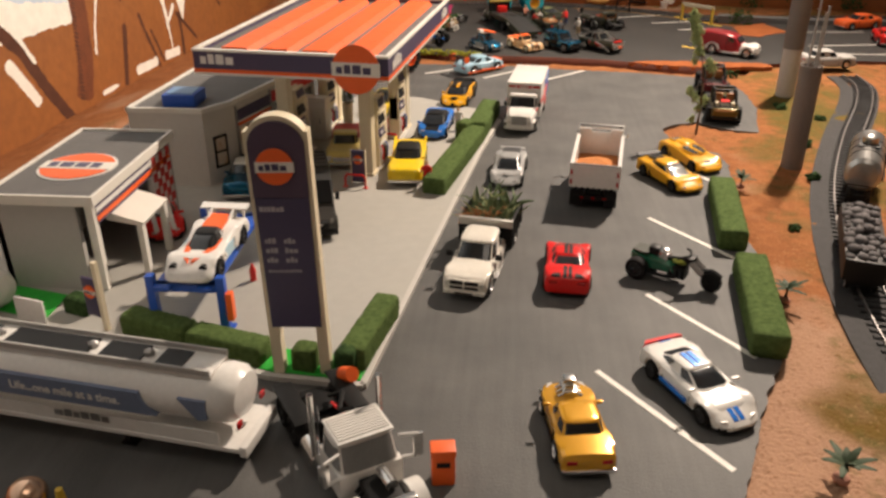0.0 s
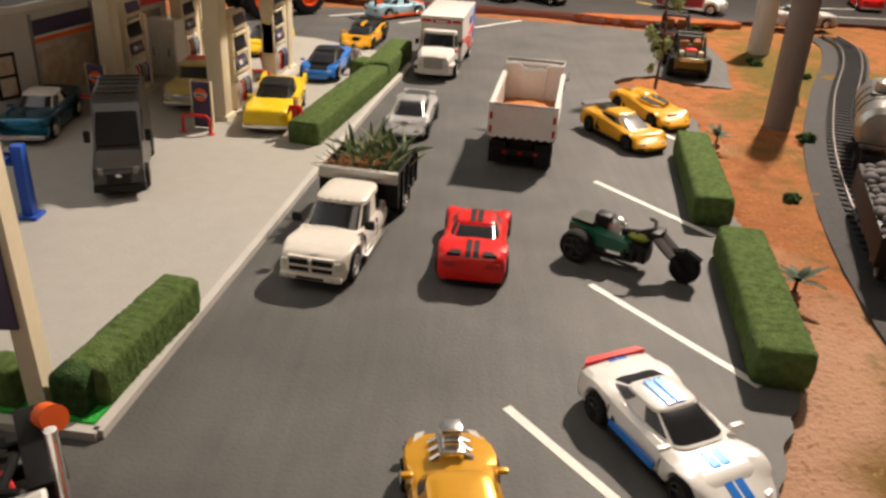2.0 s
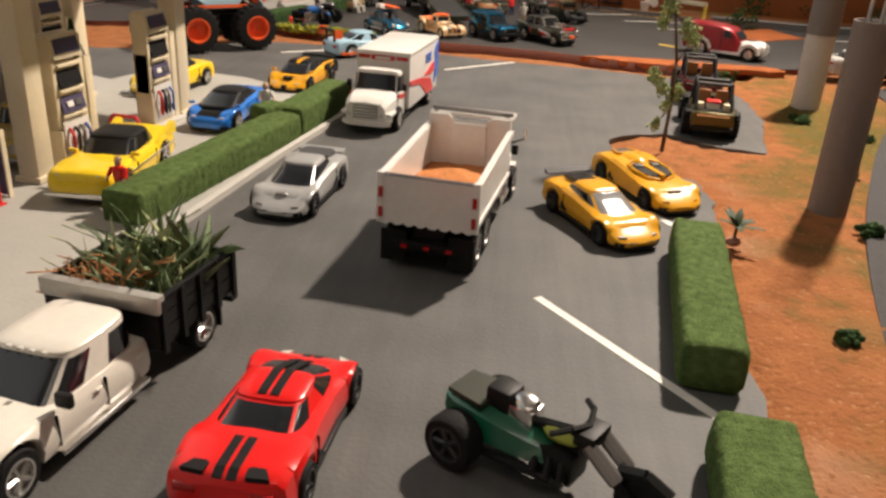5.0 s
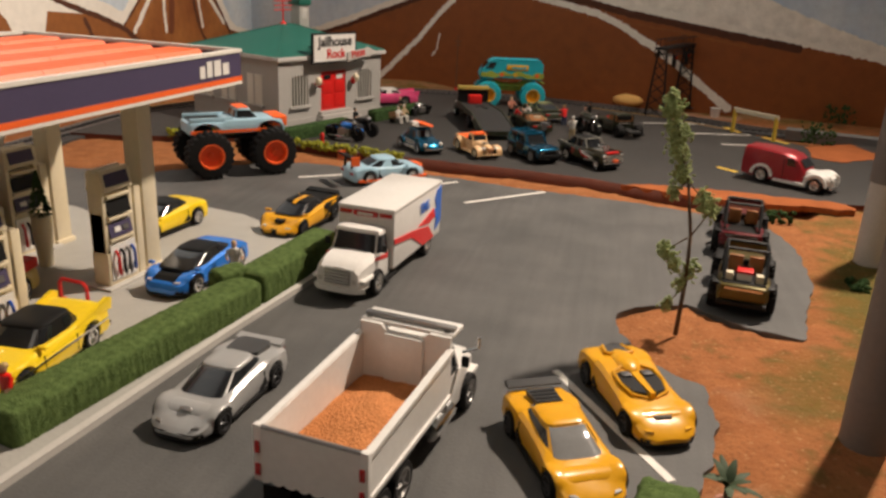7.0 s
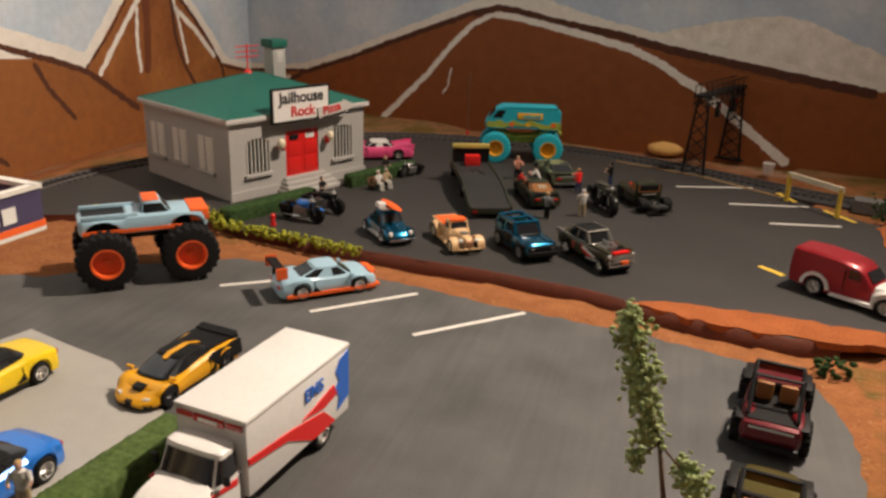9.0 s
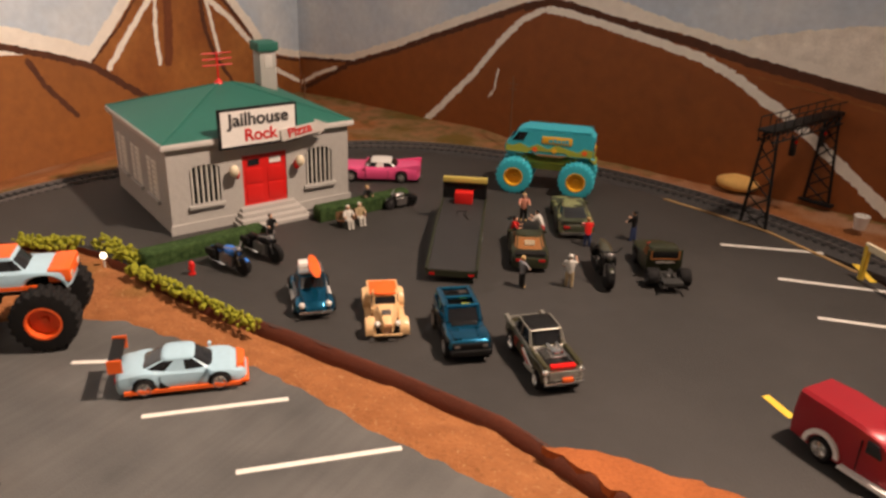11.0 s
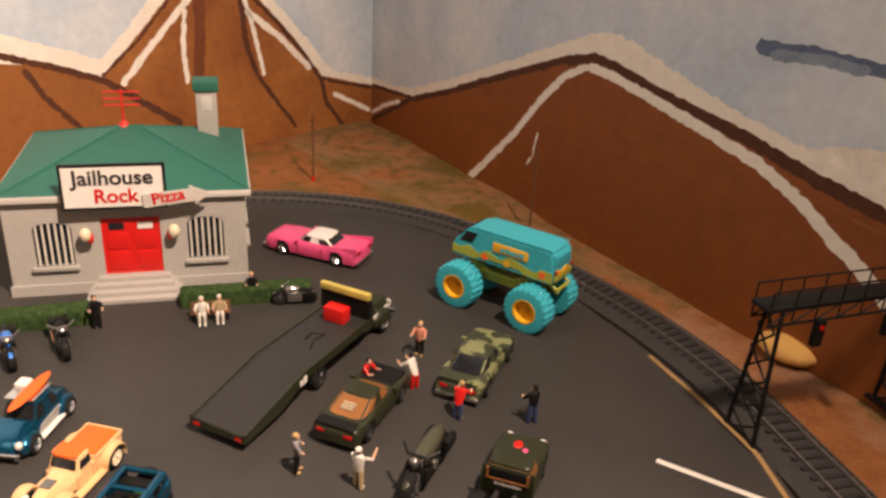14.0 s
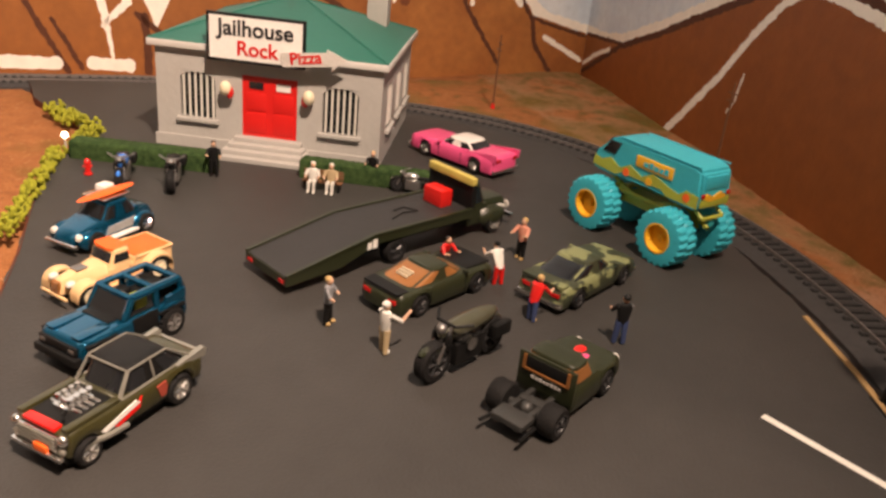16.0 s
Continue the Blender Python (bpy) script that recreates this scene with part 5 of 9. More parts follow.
TOPC = [(-1, 14.5), (-0.9, 17.2), (-0.6, 15.8), (-0.3, 14.8), (0.3, 14.8), (0.92, 14.6), (1, 11.5)]
chev = car("classic_car", "bright yellow fifties sedan with black roof and fins", at(0.0945, 0.758, ZP, -88), 80, 31, YELLOW_B, TOPC, PLAN_S, c_chev, 46, 6.3, rim=CHROME, tw=6.5, roof=BLACK, bumper=CHROME, split=(0.5,))
for s in (1, -1):
    part("tail_fin", P([(-40, 13), (-14, 14.5), (-38, 19.5), (-41, 18)], s * 14 - 1, s * 14 + 1, "y"), YELLOW_B, chev)
    part("chrome_strip", B(-36, 30, min(s * 15.2, s * 15.9), max(s * 15.2, s * 15.9), 9.5, 10.4), CHROME, chev)
TOPB = [(-1, 13), (-0.8, 15.6), (-0.4, 15.6), (0, 14.6), (0.4, 13.2), (0.8, 10.6), (0.95, 8.2), (1, 6)]
c_bmw = (-30, -10, 4, 24, 13.4, 19.6, 13.2, 9.6)
bmw = car("sports_car", "bright blue hybrid sports car with black bonnet and roof", at(0.1105, 0.876, ZP, -95) @ Matrix.Scale(0.96, 4), 72, 31, BLUE, TOPB, PLAN, c_bmw, 45, 6.6, rim=CHROME, tw=7, roof=BLACK)
stripe(bmw, 72, TOPB, None, -7, 7, 0.55, 0.90, BLACK, 0.7, "bonnet_panel")
TOPV = [(-1, 14.5), (-0.8, 16), (-0.5, 15.6), (-0.1, 14.6), (0.3, 12.6), (0.7, 9.8), (0.92, 7.0), (1, 5.2)]
c_bug = (-28, -9, 5, 22, 13.2, 19.6, 13.2, 9.4)
bug = car("sports_car", "yellow and black hypercar with a large rear wing", at(0.127, 0.991, 0.0012, -98.5) @ Matrix.Scale(0.93, 4), 75, 33, YELLOW, TOPV, PLAN, c_bug, 46, 6.7, rim=RIM_D, tw=7.5, roof=BLACK)
part("rear_deck", P([(-37, -13.5), (-14, -11), (-14, 11), (-37, 13.5)], 15.5, 17.3), BLACK, bug)
wing(bug, -34, 18.0, 26, 6, BLACK, 10, 15)
part("bonnet_panel", P([(20, -5), (31, -3), (31, 3), (20, 5)], 9.0, 11.6), BLACK, bug)
part("horseshoe_grille", P([(34.6, -2.6), (37.9, -2.0), (37.9, 2.0), (34.6, 2.6)], 3.6, 6.6), BLACK, bug)
for s in (1, -1):
    part("rear_flank", P([(-37, 6), (-16, 7), (-9, 14), (-14, 15.4), (-36, 15.6)], s * 15.2 - 0.9, s * 15.2 + 0.9, "y"), BLACK, bug)
stripe(bug, 75, TOPV, c_bug, -1.6, 1.6, -0.5, 0.25, YELLOW, 0.8, "centre_stripe")
TOPP = [(-1, 12), (-0.9, 15), (-0.55, 16), (-0.2, 14.6), (0.3, 14.2), (0.75, 13.4), (0.93, 10.6), (1, 7)]
c_por = (-28, -8, 6, 18, 14, 21.5, 13, 9.6)
por = car("race_car", "pale blue and orange race car with a tall rear wing", at(0.1455, 1.135, Z0, 43) @ Matrix.Scale(0.95, 4), 73, 31, GULFBLUE, TOPP, PLAN, c_por, 42, 6.5, rim=CHROME, tw=7.5)
part("nose_panel", P([(31, -11), (35.5, -7), (35.5, 7), (31, 11)], 8.5, 13.2), ORANGE, por)
for s in (1, -1):
    part("side_flash", B(-32, 33, min(s * 14.2, s * 15.9), max(s * 14.2, s * 15.9), 3.0, 5.2), ORANGE, por)
    part("wing_endplate", B(-39, -31, s * 14.5 - 0.5, s * 14.5 + 0.5, 18, 26), ORANGE, por)
wing(por, -35, 24, 29, 7, BLACK, 7, 14)
part("front_splitter", B(30, 37.5, -13, 13, 2.6, 4.4, 0.4), ORANGE, por)

# cars on the forecourt
teal_c = car("classic_car", "teal metallic fifties coupe parked by the shop", at(-0.040, 0.712, ZP, -84), 72, 29, TEAL, TOPC, PLAN_S, (-22, -14, 2, 12, 14.4, 21, 12, 9.5), 43, 6, bumper=CHROME, roof=WHITE)
race = car("race_car", "white and orange endurance race car on the lift", at(-0.002, 0.515, 0.0022 + 0.0312, -91), 76, 32, WHITE, [(-1, 12), (-0.6, 15.4), (-0.35, 15.8), (0.0, 12.5), (0.35, 12), (0.62, 13.6), (0.9, 9), (1, 5)], [(-1, 0.95), (-0.5, 1), (0, 0.86), (0.5, 1), (0.9, 0.9), (1, 0.75)], (-16, -6, 2, 14, 12.5, 19, 9, 6.5), 44, 6.4, rim=RIM_D, tw=8, roof=BLACK, glass=GLASS, mirrors=False)
part("engine_cover", P([(-30, -7), (-8, -6.5), (-8, 6.5), (-30, 7)], 15.5, 17.6), ORANGE, race)
for s in (1, -1):
    part("bonnet_stripe", P([(10, s * 9.2), (-8, s * 9.6), (-8, s * 6.8), (11, s * 6.0), (26, s * 1.2), (30, s * 1.2), (24, s * 6.2)], 11.0, 13.3), ORANGE, race)
    part("side_panel", P([(-14, 4), (12, 4), (9, 10.6), (-11, 11.4)], s * 13.7 - 0.7, s * 13.7 + 0.7, "y"), GULFBLUE, race, "pale blue side panel")
    part("brake_duct", disc(bmesh.new(), (31.5, s * 9.0, 9.9), 2.4, "x", 3.0, 16), BLACK, race)
    part("fin", P([(-36, 14), (-16, 15.6), (-34, 21)], s * 6.9 - 0.5, s * 6.9 + 0.5, "y"), WHITE, race)
part("nose_number_disc", disc(bmesh.new(), (23, 0, 13.2), 3.6, "z", 0.8, 20), WHITE, race)
wing(race, -36, 20, 31, 7, WHITE, 12, 12)
wash_car = car("sports_car", "red and white striped car leaving the car wash", at(-0.083, 0.628, ZP, -60), 72, 30, RED, TOPG, PLAN, c_red, 44, 6.2, rim=RIM_D)
for a, b in ((-8, -4.5), (4.5, 8)):
    stripe(wash_car, 72, TOPG, c_red, a, b, -0.9, 0.9, WHITE)
back_y = car("sports_car", "yellow and black sports car beyond the pumps", at(0.046, 0.945, ZP, -100), 70, 30, YELLOW_B, TOPL, PLAN, c_lam, 43, 6.2, rim=CHROME, roof=BLACK)

# dark delivery van
van = thing("delivery_van", "dark grey high-roof delivery van parked on the forecourt", "van", at(0.036, 0.646, ZP, -73) @ Matrix.Diagonal((0.9, 0.88, 0.99, 1)), "model cars")
VANP = mat("dark_grey_enamel", (0.026, 0.022, 0.018), 0.4, coat=0.3, vary=0.08)
bm = P([(-42, 4), (42, 4), (43.5, 9), (42, 15), (38, 18), (27, 22), (14, 41), (9, 44), (0, 45), (-38, 45), (-43, 42)], -15, 15, "y")
for v in bm.verts:
    v.co.y *= (1.0 if v.co.z < 22 else 0.88) * (1.0 if v.co.x < 30 else 0.90)
bmesh.ops.bevel(bm, geom=list(bm.edges), offset=1.2, segments=2, affect="EDGES")
part("body", bm, VANP, van)
part("windscreen", pane([(27.2, -12.4, 22.6), (27.2, 12.4, 22.6), (15.2, 11.4, 39.6), (15.2, -11.4, 39.6)], (0.02, 0.02, 0.05, 0.08), 0.6), GLASS, van)
for s in (1, -1):
    part("side_window", P([(23, 24), (13, 38), (3, 38), (3, 24)], s * 13.2 - 0.5, s * 13.2 + 0.5, "y"), GLASS, van)
    part("mirror", B(20, 23, min(s * 15, s * 18.5), max(s * 15, s * 18.5), 24, 30, 0.6), BLACK, van)
    part("headlight", P([(37.5, s * 12.6), (42.4, s * 10.8), (42.6, s * 8.0), (38.5, s * 9.4)], 12.6, 16.2), mat("smoked_lamp_lens", (0.16, 0.15, 0.14), 0.2, coat=0.5, vary=0.1), van)
    for x in (26, -27):
        wheel(van, x, s * 12, 6.5, 6.5, RIM_D)
part("grille", B(41.6, 43.7, -6.6, 6.6, 8.5, 13.5, 0.5), BLACK, van)
part("grille_badge", ball(bmesh.new(), (43.6, 0, 12.6), 1.3, (0.3, 1.5, 0.7), 10), CHROME, van)
for k in range(5):
    part("roof_rib", B(-34 + k * 9, -32.6 + k * 9, -11.5, 11.5, 44.6, 45.7, 0.2), VANP, van)
part("front_bumper", B(40, 44.4, -14, 14, 4, 8, 0.8), BLACK, van)

# old yellow pickup between the pumps, with a red load
old = thing("old_pickup", "pale yellow old pickup truck with a red tonneau", "truck", at(0.032, 0.793, ZP, -86), "model cars")
YPALE = paint("pale_yellow_enamel", (0.62, 0.48, 0.14))
part("body", shell(78, 31, [(-1, 14), (-0.5, 14.5), (0.1, 15), (0.9, 15), (1, 12)], PLAN_S, 3.6, [(23, 7.4, 6.4), (-23, 7.4, 6.4)]), YPALE, old)
c_old = (-8, -6, 6, 12, 14.5, 24, 12.6, 11)
part("cabin", cabin(c_old), YPALE, old)
glaze(old, c_old, GLASS, ())
part("tonneau", P([(-38, -14), (-9, -14), (-9, 14), (-38, 14)], 14.5, 19.5), REDP, old, "red cover over the load bed")
part("front_bumper", B(38, 40.5, -14, 14, 4.4, 7, 0.6), CHROME, old)
part("grille", B(37, 39.4, -8, 8, 7.4, 12, 0.6), CHROME, old)
for s in (1, -1):
    part("headlight", disc(bmesh.new(), (38.6, s * 11, 11), 2.4, "x", 1.6, 14), LAMP_W, old)
    for x in (23, -23):
        wheel(old, x, s * 12.4, 6.4, 6.5, CHROME)

# ---- trucks on the lower lot ----


def hood_truck_cab(root, x0, x1, xf, W, hood_z, roof_z, colour, glass=GLASS, low=5.0, grille=STEEL):
    """A bonneted cab: cabin from x0 to x1, bonnet on to xf."""
    hw = W / 2
    bm = bmesh.new()
    n = 11
    rings = []
    for i in range(n):
        t = i / (n - 1)
        x = x1 - 1 + (xf - x1 + 1) * t
        z, w = hood_z - 0.8 * t - 3.4 * t ** 4, hw * (0.92 - 0.16 * t ** 2)
        rings.append([(x, -w, low), (x, -w, z - 3), (x, -w * 0.8, z), (x, 0, z + 0.8), (x, w * 0.8, z), (x, w, z - 3), (x, w, low)])
    loft(bm, rings)
    part("bonnet", bm, colour, root)
    c = (x0, x0 + 0.6, x1 - 6, x1, hood_z - 1.5, roof_z, hw, hw * 0.84)
    bm = cabin(c, 0.9)
    box(bm, x0, x1, -hw * 0.93, hw * 0.93, low, hood_z - 1.4, 0.5)
    part("cabin", bm, colour, root)
    glaze(root, c, glass, ())
    part("grille", B(xf - 1.5, xf + 0.7, -hw * 0.48, hw * 0.48, low + 3.5, hood_z - 4.6, 0.4), grille, root)
    part("front_bumper", P([(xf - 3, -hw * 0.95), (xf + 0.6, -hw * 0.72), (xf + 1.5, -hw * 0.4), (xf + 1.5, hw * 0.4), (xf + 0.6, hw * 0.72), (xf - 3, hw * 0.95)], low - 1.2, low + 1.6), WHITE, root)
    for k in range(5):
        part("grille_slat", B(xf + 0.6, xf + 1.1, -hw * 0.44, hw * 0.44, low + 4.6 + k * (hood_z - low - 8.4) / 4.4, low + 5.2 + k * (hood_z - low - 8.4) / 4.4), CHROME, root)
    for s in (1, -1):
        part("headlight", B(xf - 3, xf + 0.2, s * hw * 0.62 - 1.6, s * hw * 0.62 + 1.6, low + 4.4, low + 7.4, 0.6), LAMP_W, root)
        part("fender", B(xf - 17, xf - 1, min(s * hw * 0.7, s * hw * 0.98), max(s * hw * 0.7, s * hw * 0.98), low + 4.8, low + 7, 0.8), colour, root)
        part("mirror", B(x1 - 5, x1 - 3.4, min(s * hw, s * (hw + 3)), max(s * hw, s * (hw + 3)), hood_z + 0.5, hood_z + 5, 0.4), BLACK, root)
        part("door_seam", B(x0 + 1.5, x0 + 1.9, s * hw * 0.935 - 0.1, s * hw * 0.935 + 0.1, low + 1, hood_z - 2), BLACK, root)
    return c


# white pickup with a black tipping bed full of cut plants
pick = thing("flatbed_pickup", "white crew-cab pickup with black stake bed of cut plants", "truck", at(0.166, 0.584, Z0, -100.3), "trucks")
OFFW = paint("off_white_enamel", (0.72, 0.68, 0.60))
part("body", shell(68, 31, [(-1, 15.5), (-0.3, 16), (0.2, 16), (0.7, 15.8), (0.9, 15.0), (1, 12.0)], PLAN_S, 5, [(20, 8.4, 7.2)], 1.0, 0.90), OFFW, pick).location = (0.020, 0, 0)
c_pick = (-11, -9.5, 15, 28, 15.4, 26, 14.4, 11.8)
part("cabin", cabin(c_pick), OFFW, pick)
glaze(pick, c_pick, GLASS, (0.5,))
for i in range(5):
    part("roof_lamp", B(17.4, 18.6, -7 + i * 3.5 - 0.7, -7 + i * 3.5 + 0.7, 26, 26.8, 0.2), LAMP_W, pick)
part("grille", B(52.4, 54.4, -9.4, 9.4, 8.6, 14.0, 0.6), BLACK, pick)
part("grille_surround", P([(-10.4, 7.8), (10.4, 7.8), (10.0, 14.9), (-10.0, 14.9)], 52.0, 53.6, "x"), OFFW, pick)
part("grille_bar", B(54.0, 54.9, -9.8, 9.8, 11.0, 11.8), OFFW, pick), part("grille_bar", B(54.0, 54.9, -0.6, 0.6, 8.2, 14.4), OFFW, pick)
part("front_bumper", B(52.4, 55.2, -13.6, 13.6, 5.0, 7.6, 1.0), OFFW, pick)
part("bumper_slot", B(54.8, 55.4, -6, 6, 5.6, 6.8, 0.2), BLACK, pick)
part("bonnet_bulge", ball(bmesh.new(), (40, 0, 15.6), 9, (1.3, 0.75, 0.12), 16), OFFW, pick)
for s in (1, -1):
    part("headlight", P([(49.5, s * 14.0), (53.2, s * 12.6), (53.6, s * 10.4), (51.0, s * 10.4)], 9.8, 13.2), LAMP_W, pick)
    part("fog_lamp", disc(bmesh.new(), (55.2, s * 9.5, 6.3), 0.9, "x", 0.5, 10), LAMP_W, pick)
    part("mirror", B(23.5, 25.5, min(s * 14.4, s * 19.0), max(s * 14.4, s * 19.0), 17, 21, 0.7), BLACK, pick)
    for k in (7.5, 26.0):
        part("door_seam", B(k, k + 0.4, min(s * 14.8, s * 15.56), max(s * 14.8, s * 15.56), 6.5, 15), BLACK, pick)
    for k in (9.5, -8.0):
        part("door_handle", B(k, k + 2.6, min(s * 15.2, s * 15.9), max(s * 15.2, s * 15.9), 13.0, 13.8, 0.2), OFFW, pick)
    part("step_rail", B(-9, 27, s * 15.6 - 1.1, s * 15.6 + 1.1, 4, 5.4, 0.4), CHROME, pick)
    wheel(pick, 40, s * 12.4, 7.2, 6.2, CHROME)
    wheel(pick, -37, s * 14, 7.2, 7.5, CHROME)
    part("mudflap", B(-46.5, -45.7, s * 14 - 4, s * 14 + 4, 3, 10), BLACK, pick)
part("chassis", B(-52, 0, -6, 6, 6, 10), BLACK, pick)
bed = part("bed_floor", B(-55, -14, -18, 18, 12, 14), BLACK, pick)
for s in (1, -1):
    for z in (14, 18.6, 23.2):
        part("side_board", B(-55, -14, s * 18 - 0.7, s * 18 + 0.7, z, z + 4.0), BLACK, pick)
    for k in range(5):
        part("stake", B(-54.5 + k * 9.8, -52.5 + k * 9.8, min(s * 18.4, s * 19.6), max(s * 18.4, s * 19.6), 11, 27.6), BLACK, pick)
    part("bumper_corner", B(-59, -55, s * 14 - 3, s * 14 + 3, 7, 9), BLACK, pick)
part("headboard", B(-14, -12.4, -18.6, 18.6, 12, 24), BLACK, pick)
part("headboard_rail", B(-15, -11.4, -19.4, 19.4, 24, 29.5, 0.5), mat("brushed_pale_metal", (0.50, 0.48, 0.44), 0.45, 0.6, vary=0.1), pick, "pale metal top rail of the bed")
for s in (1, -1):
    part("side_rail", B(-55, -15, s * 18.4 - 0.9, s * 18.4 + 0.9, 27.2, 28.4, 0.3), BLACK, pick)
part("tailboard", B(-56, -54.8, -18, 18, 12, 26), BLACK, pick)
bed.data.update()
heap = thing("cut_plants", "pile of green cut plants and straw on the truck bed", "plants", at(0.166, 0.584, Z0, -100.3))
rng = random.Random(5)
GRASSY = mat("grey_green_blade", (0.15, 0.21, 0.10), 0.7, vary=0.45, size=200)
STRAW = mat("orange_straw", (0.50, 0.20, 0.07), 0.85, vary=0.3, size=300)
PALEB = mat("pale_yellow_blade", (0.34, 0.36, 0.17), 0.7, vary=0.4, size=200)
bm = bmesh.new()
for i in range(300):
    broad = i % 3 == 0
    u = rng.random()
    a = Vector((-52 + 32 * u, rng.uniform(-15, 15), rng.uniform(15, 25)))
    tall = rng.uniform(15, 29) * (1.15 - 0.40 * u) if broad else rng.uniform(7, 15)
    d = Vector((rng.gauss(0.05, 0.42), rng.gauss(0, 0.42), rng.uniform(0.6, 1.3))).normalized() * tall
    bend = Vector((rng.gauss(0, 1), rng.gauss(0, 1), -0.7)) * tall * (0.24 if broad else 0.15)
    side = d.cross(Vector((rng.uniform(-1, 1), rng.uniform(-1, 1), 0.3))).normalized() * (rng.uniform(0.9, 1.7) if broad else rng.uniform(0.25, 0.7))
    rows = []
    for t, w in ((0, 0.55), (0.25, 0.9), (0.5, 1.0), (0.75, 0.75), (1.0, 0.08)):
        c = a + d * t + bend * t * t
        rows.append([bm.verts.new(c - side * w), bm.verts.new(c + Vector((0, 0, 0.3))), bm.verts.new(c + side * w), bm.verts.new(c - Vector((0, 0, 0.15)))])
    for p, q in zip(rows, rows[1:]):
        for k in range(4):
            f = bm.faces.new((p[k], p[(k + 1) % 4], q[(k + 1) % 4], q[k]))
            f.material_index = 1 if i % 4 == 0 else 0
tagged(part("foliage", bm, [GRASSY, PALEB], heap, "", 3), "", "", "", "stuff")
bm = bmesh.new()
for i in range(260):
    a = Vector((rng.uniform(-32, -15), rng.uniform(-17, 6), rng.uniform(16, 31)))
    rod(bm, a, a + Vector((rng.uniform(-6, 6), rng.uniform(-6, 6), rng.uniform(-1, 4))), 0.28, 0.2, 4)
tagged(part("straw", bm, STRAW, heap, "", 3), "dry orange straw", "", "", "stuff")
bm = bmesh.new()
for i in range(60):
    ball(bm, (rng.uniform(-52, -17), rng.uniform(-14, 14), rng.uniform(14, 19)), rng.uniform(2, 4), (1, 1, 0.7), 6)
part("undergrowth", bm, HEDGE_D, heap, "", 3)

# white tipper truck with a load of orange sand
dump = thing("dump_truck", "white tipper truck with a load of orange sand", "truck", at(0.2615, 0.743, Z0, 81), "trucks")
BED = 20.5
for s in (1, -1):
    part("bed_side", P([(-58, BED), (12, BED), (12, 41), (-58, 38)], s * 18 - 0.9, s * 18 + 0.9, "y"), WHITE, dump)
    part("side_rail", P([(-58, 36.9), (12, 39.9), (12, 41.6), (-58, 38.6)], s * 18.7 - 1.3, s * 18.7 + 1.3, "y"), WHITE, dump)
    part("sill_rail", B(-57, 12, s * 18.6 - 1.0, s * 18.6 + 1.0, BED, BED + 2.0, 0.4), WHITE, dump)
    for k in (-46, -28.5):
        wheel(dump, k, s * 13.6, 8.6, 9, STEEL)
        part("mudguard", B(k - 8, k + 8, s * 13.6 - 5, s * 13.6 + 5, 17.8, 18.8, 0.3), BLACK, dump)
    wheel(dump, 42, s * 14.5, 8, 6.5, STEEL)
    part("corner_post", B(-60.2, -57.6, s * 18.6 - 1.4, s * 18.6 + 1.4, BED - 1, 39.6, 0.5), WHITE, dump)
    part("marker_lamp", B(-60.9, -60.0, s * 18.2 - 0.8, s * 18.2 + 0.8, 22, 26), LAMP_R, dump)
    part("marker_lamp", B(-60.9, -60.0, s * 18.2 - 0.8, s * 18.2 + 0.8, 30, 34), LAMP_R, dump)
    part("mudflap", B(-57.5, -56.7, s * 13.6 - 5, s * 13.6 + 5, 3, 16), BLACK, dump)
    part("fuel_tank", R((2, s * 14, 10), (22, s * 14, 10), 4.5, None, 14), CHROME, dump)
part("bed_floor", B(-58, 12, -18, 18, BED, BED + 1.5), WHITE, dump)
scallop = [(-18.6, 38.4), (18.6, 38.4)] + [(18.6 - 37.2 * i / 32, BED - 0.4 - (0.8 if i % 4 in (1, 2, 3) else 0.0) - (0.3 if i % 4 == 2 else 0.0)) for i in range(33)]
part("tailgate", P(scallop, -60, -58, "x"), WHITE, dump, "white tailgate with a scalloped lower edge")
part("tailgate_hinge", R((-59, -19.5, 38.6), (-59, 19.5, 38.6), 0.9, None, 8), STEEL, dump)
part("bed_front", P([(-18.5, BED), (18.5, BED), (18.5, 46), (10, 46), (7, 43.5), (-7, 43.5), (-10, 46), (-18.5, 46)], 11, 13, "x"), WHITE, dump)
part("front_rib", B(9.8, 11.2, -8, 8, BED + 1, 43, 0.5), WHITE, dump)
part("cab_guard", B(13, 24, -19, 19, 45, 46.6, 0.4), WHITE, dump)
part("guard_rail", B(15, 18, -18.5, 18.5, 46.6, 48.4, 0.5), STEEL, dump)
part("hoist", R((-20, 0, 10), (6, 0, 19), 2.2, None, 10), STEEL, dump)
bm = bmesh.new()
for i in range(15):
    for j in range(9):
        bm.verts.new((-56 + i * 4.8, -17 + j * 4.25, 23.4 + 6.5 * math.exp(-((i - 7) / 4.2) ** 2 - ((j - 4) / 3.0) ** 2) + 1.0 * noise.noise((i * 0.7, j * 0.7, 2))))
bm.verts.ensure_lookup_table()
for i in range(14):
    for j in range(8):
        k = i * 9 + j
        bm.faces.new((bm.verts[k], bm.verts[k + 1], bm.verts[k + 10], bm.verts[k + 9]))
load = part("sand_load", bm, mat("orange_sand", (0.55, 0.22, 0.08), 0.95, vary=0.3, size=150, bump=1.0, bump_size=900, spec=0.1), dump, "heaped orange sand", 3)
part("chassis", B(-56, 44, -7, 7, 8, 13), BLACK, dump)
part("sub_frame", B(-55, 10, -6, 6, 13, 20.3), BLACK, dump)
part("rear_underrun", B(-58, -55, -16, 16, 8, 12, 0.5), BLACK, dump)
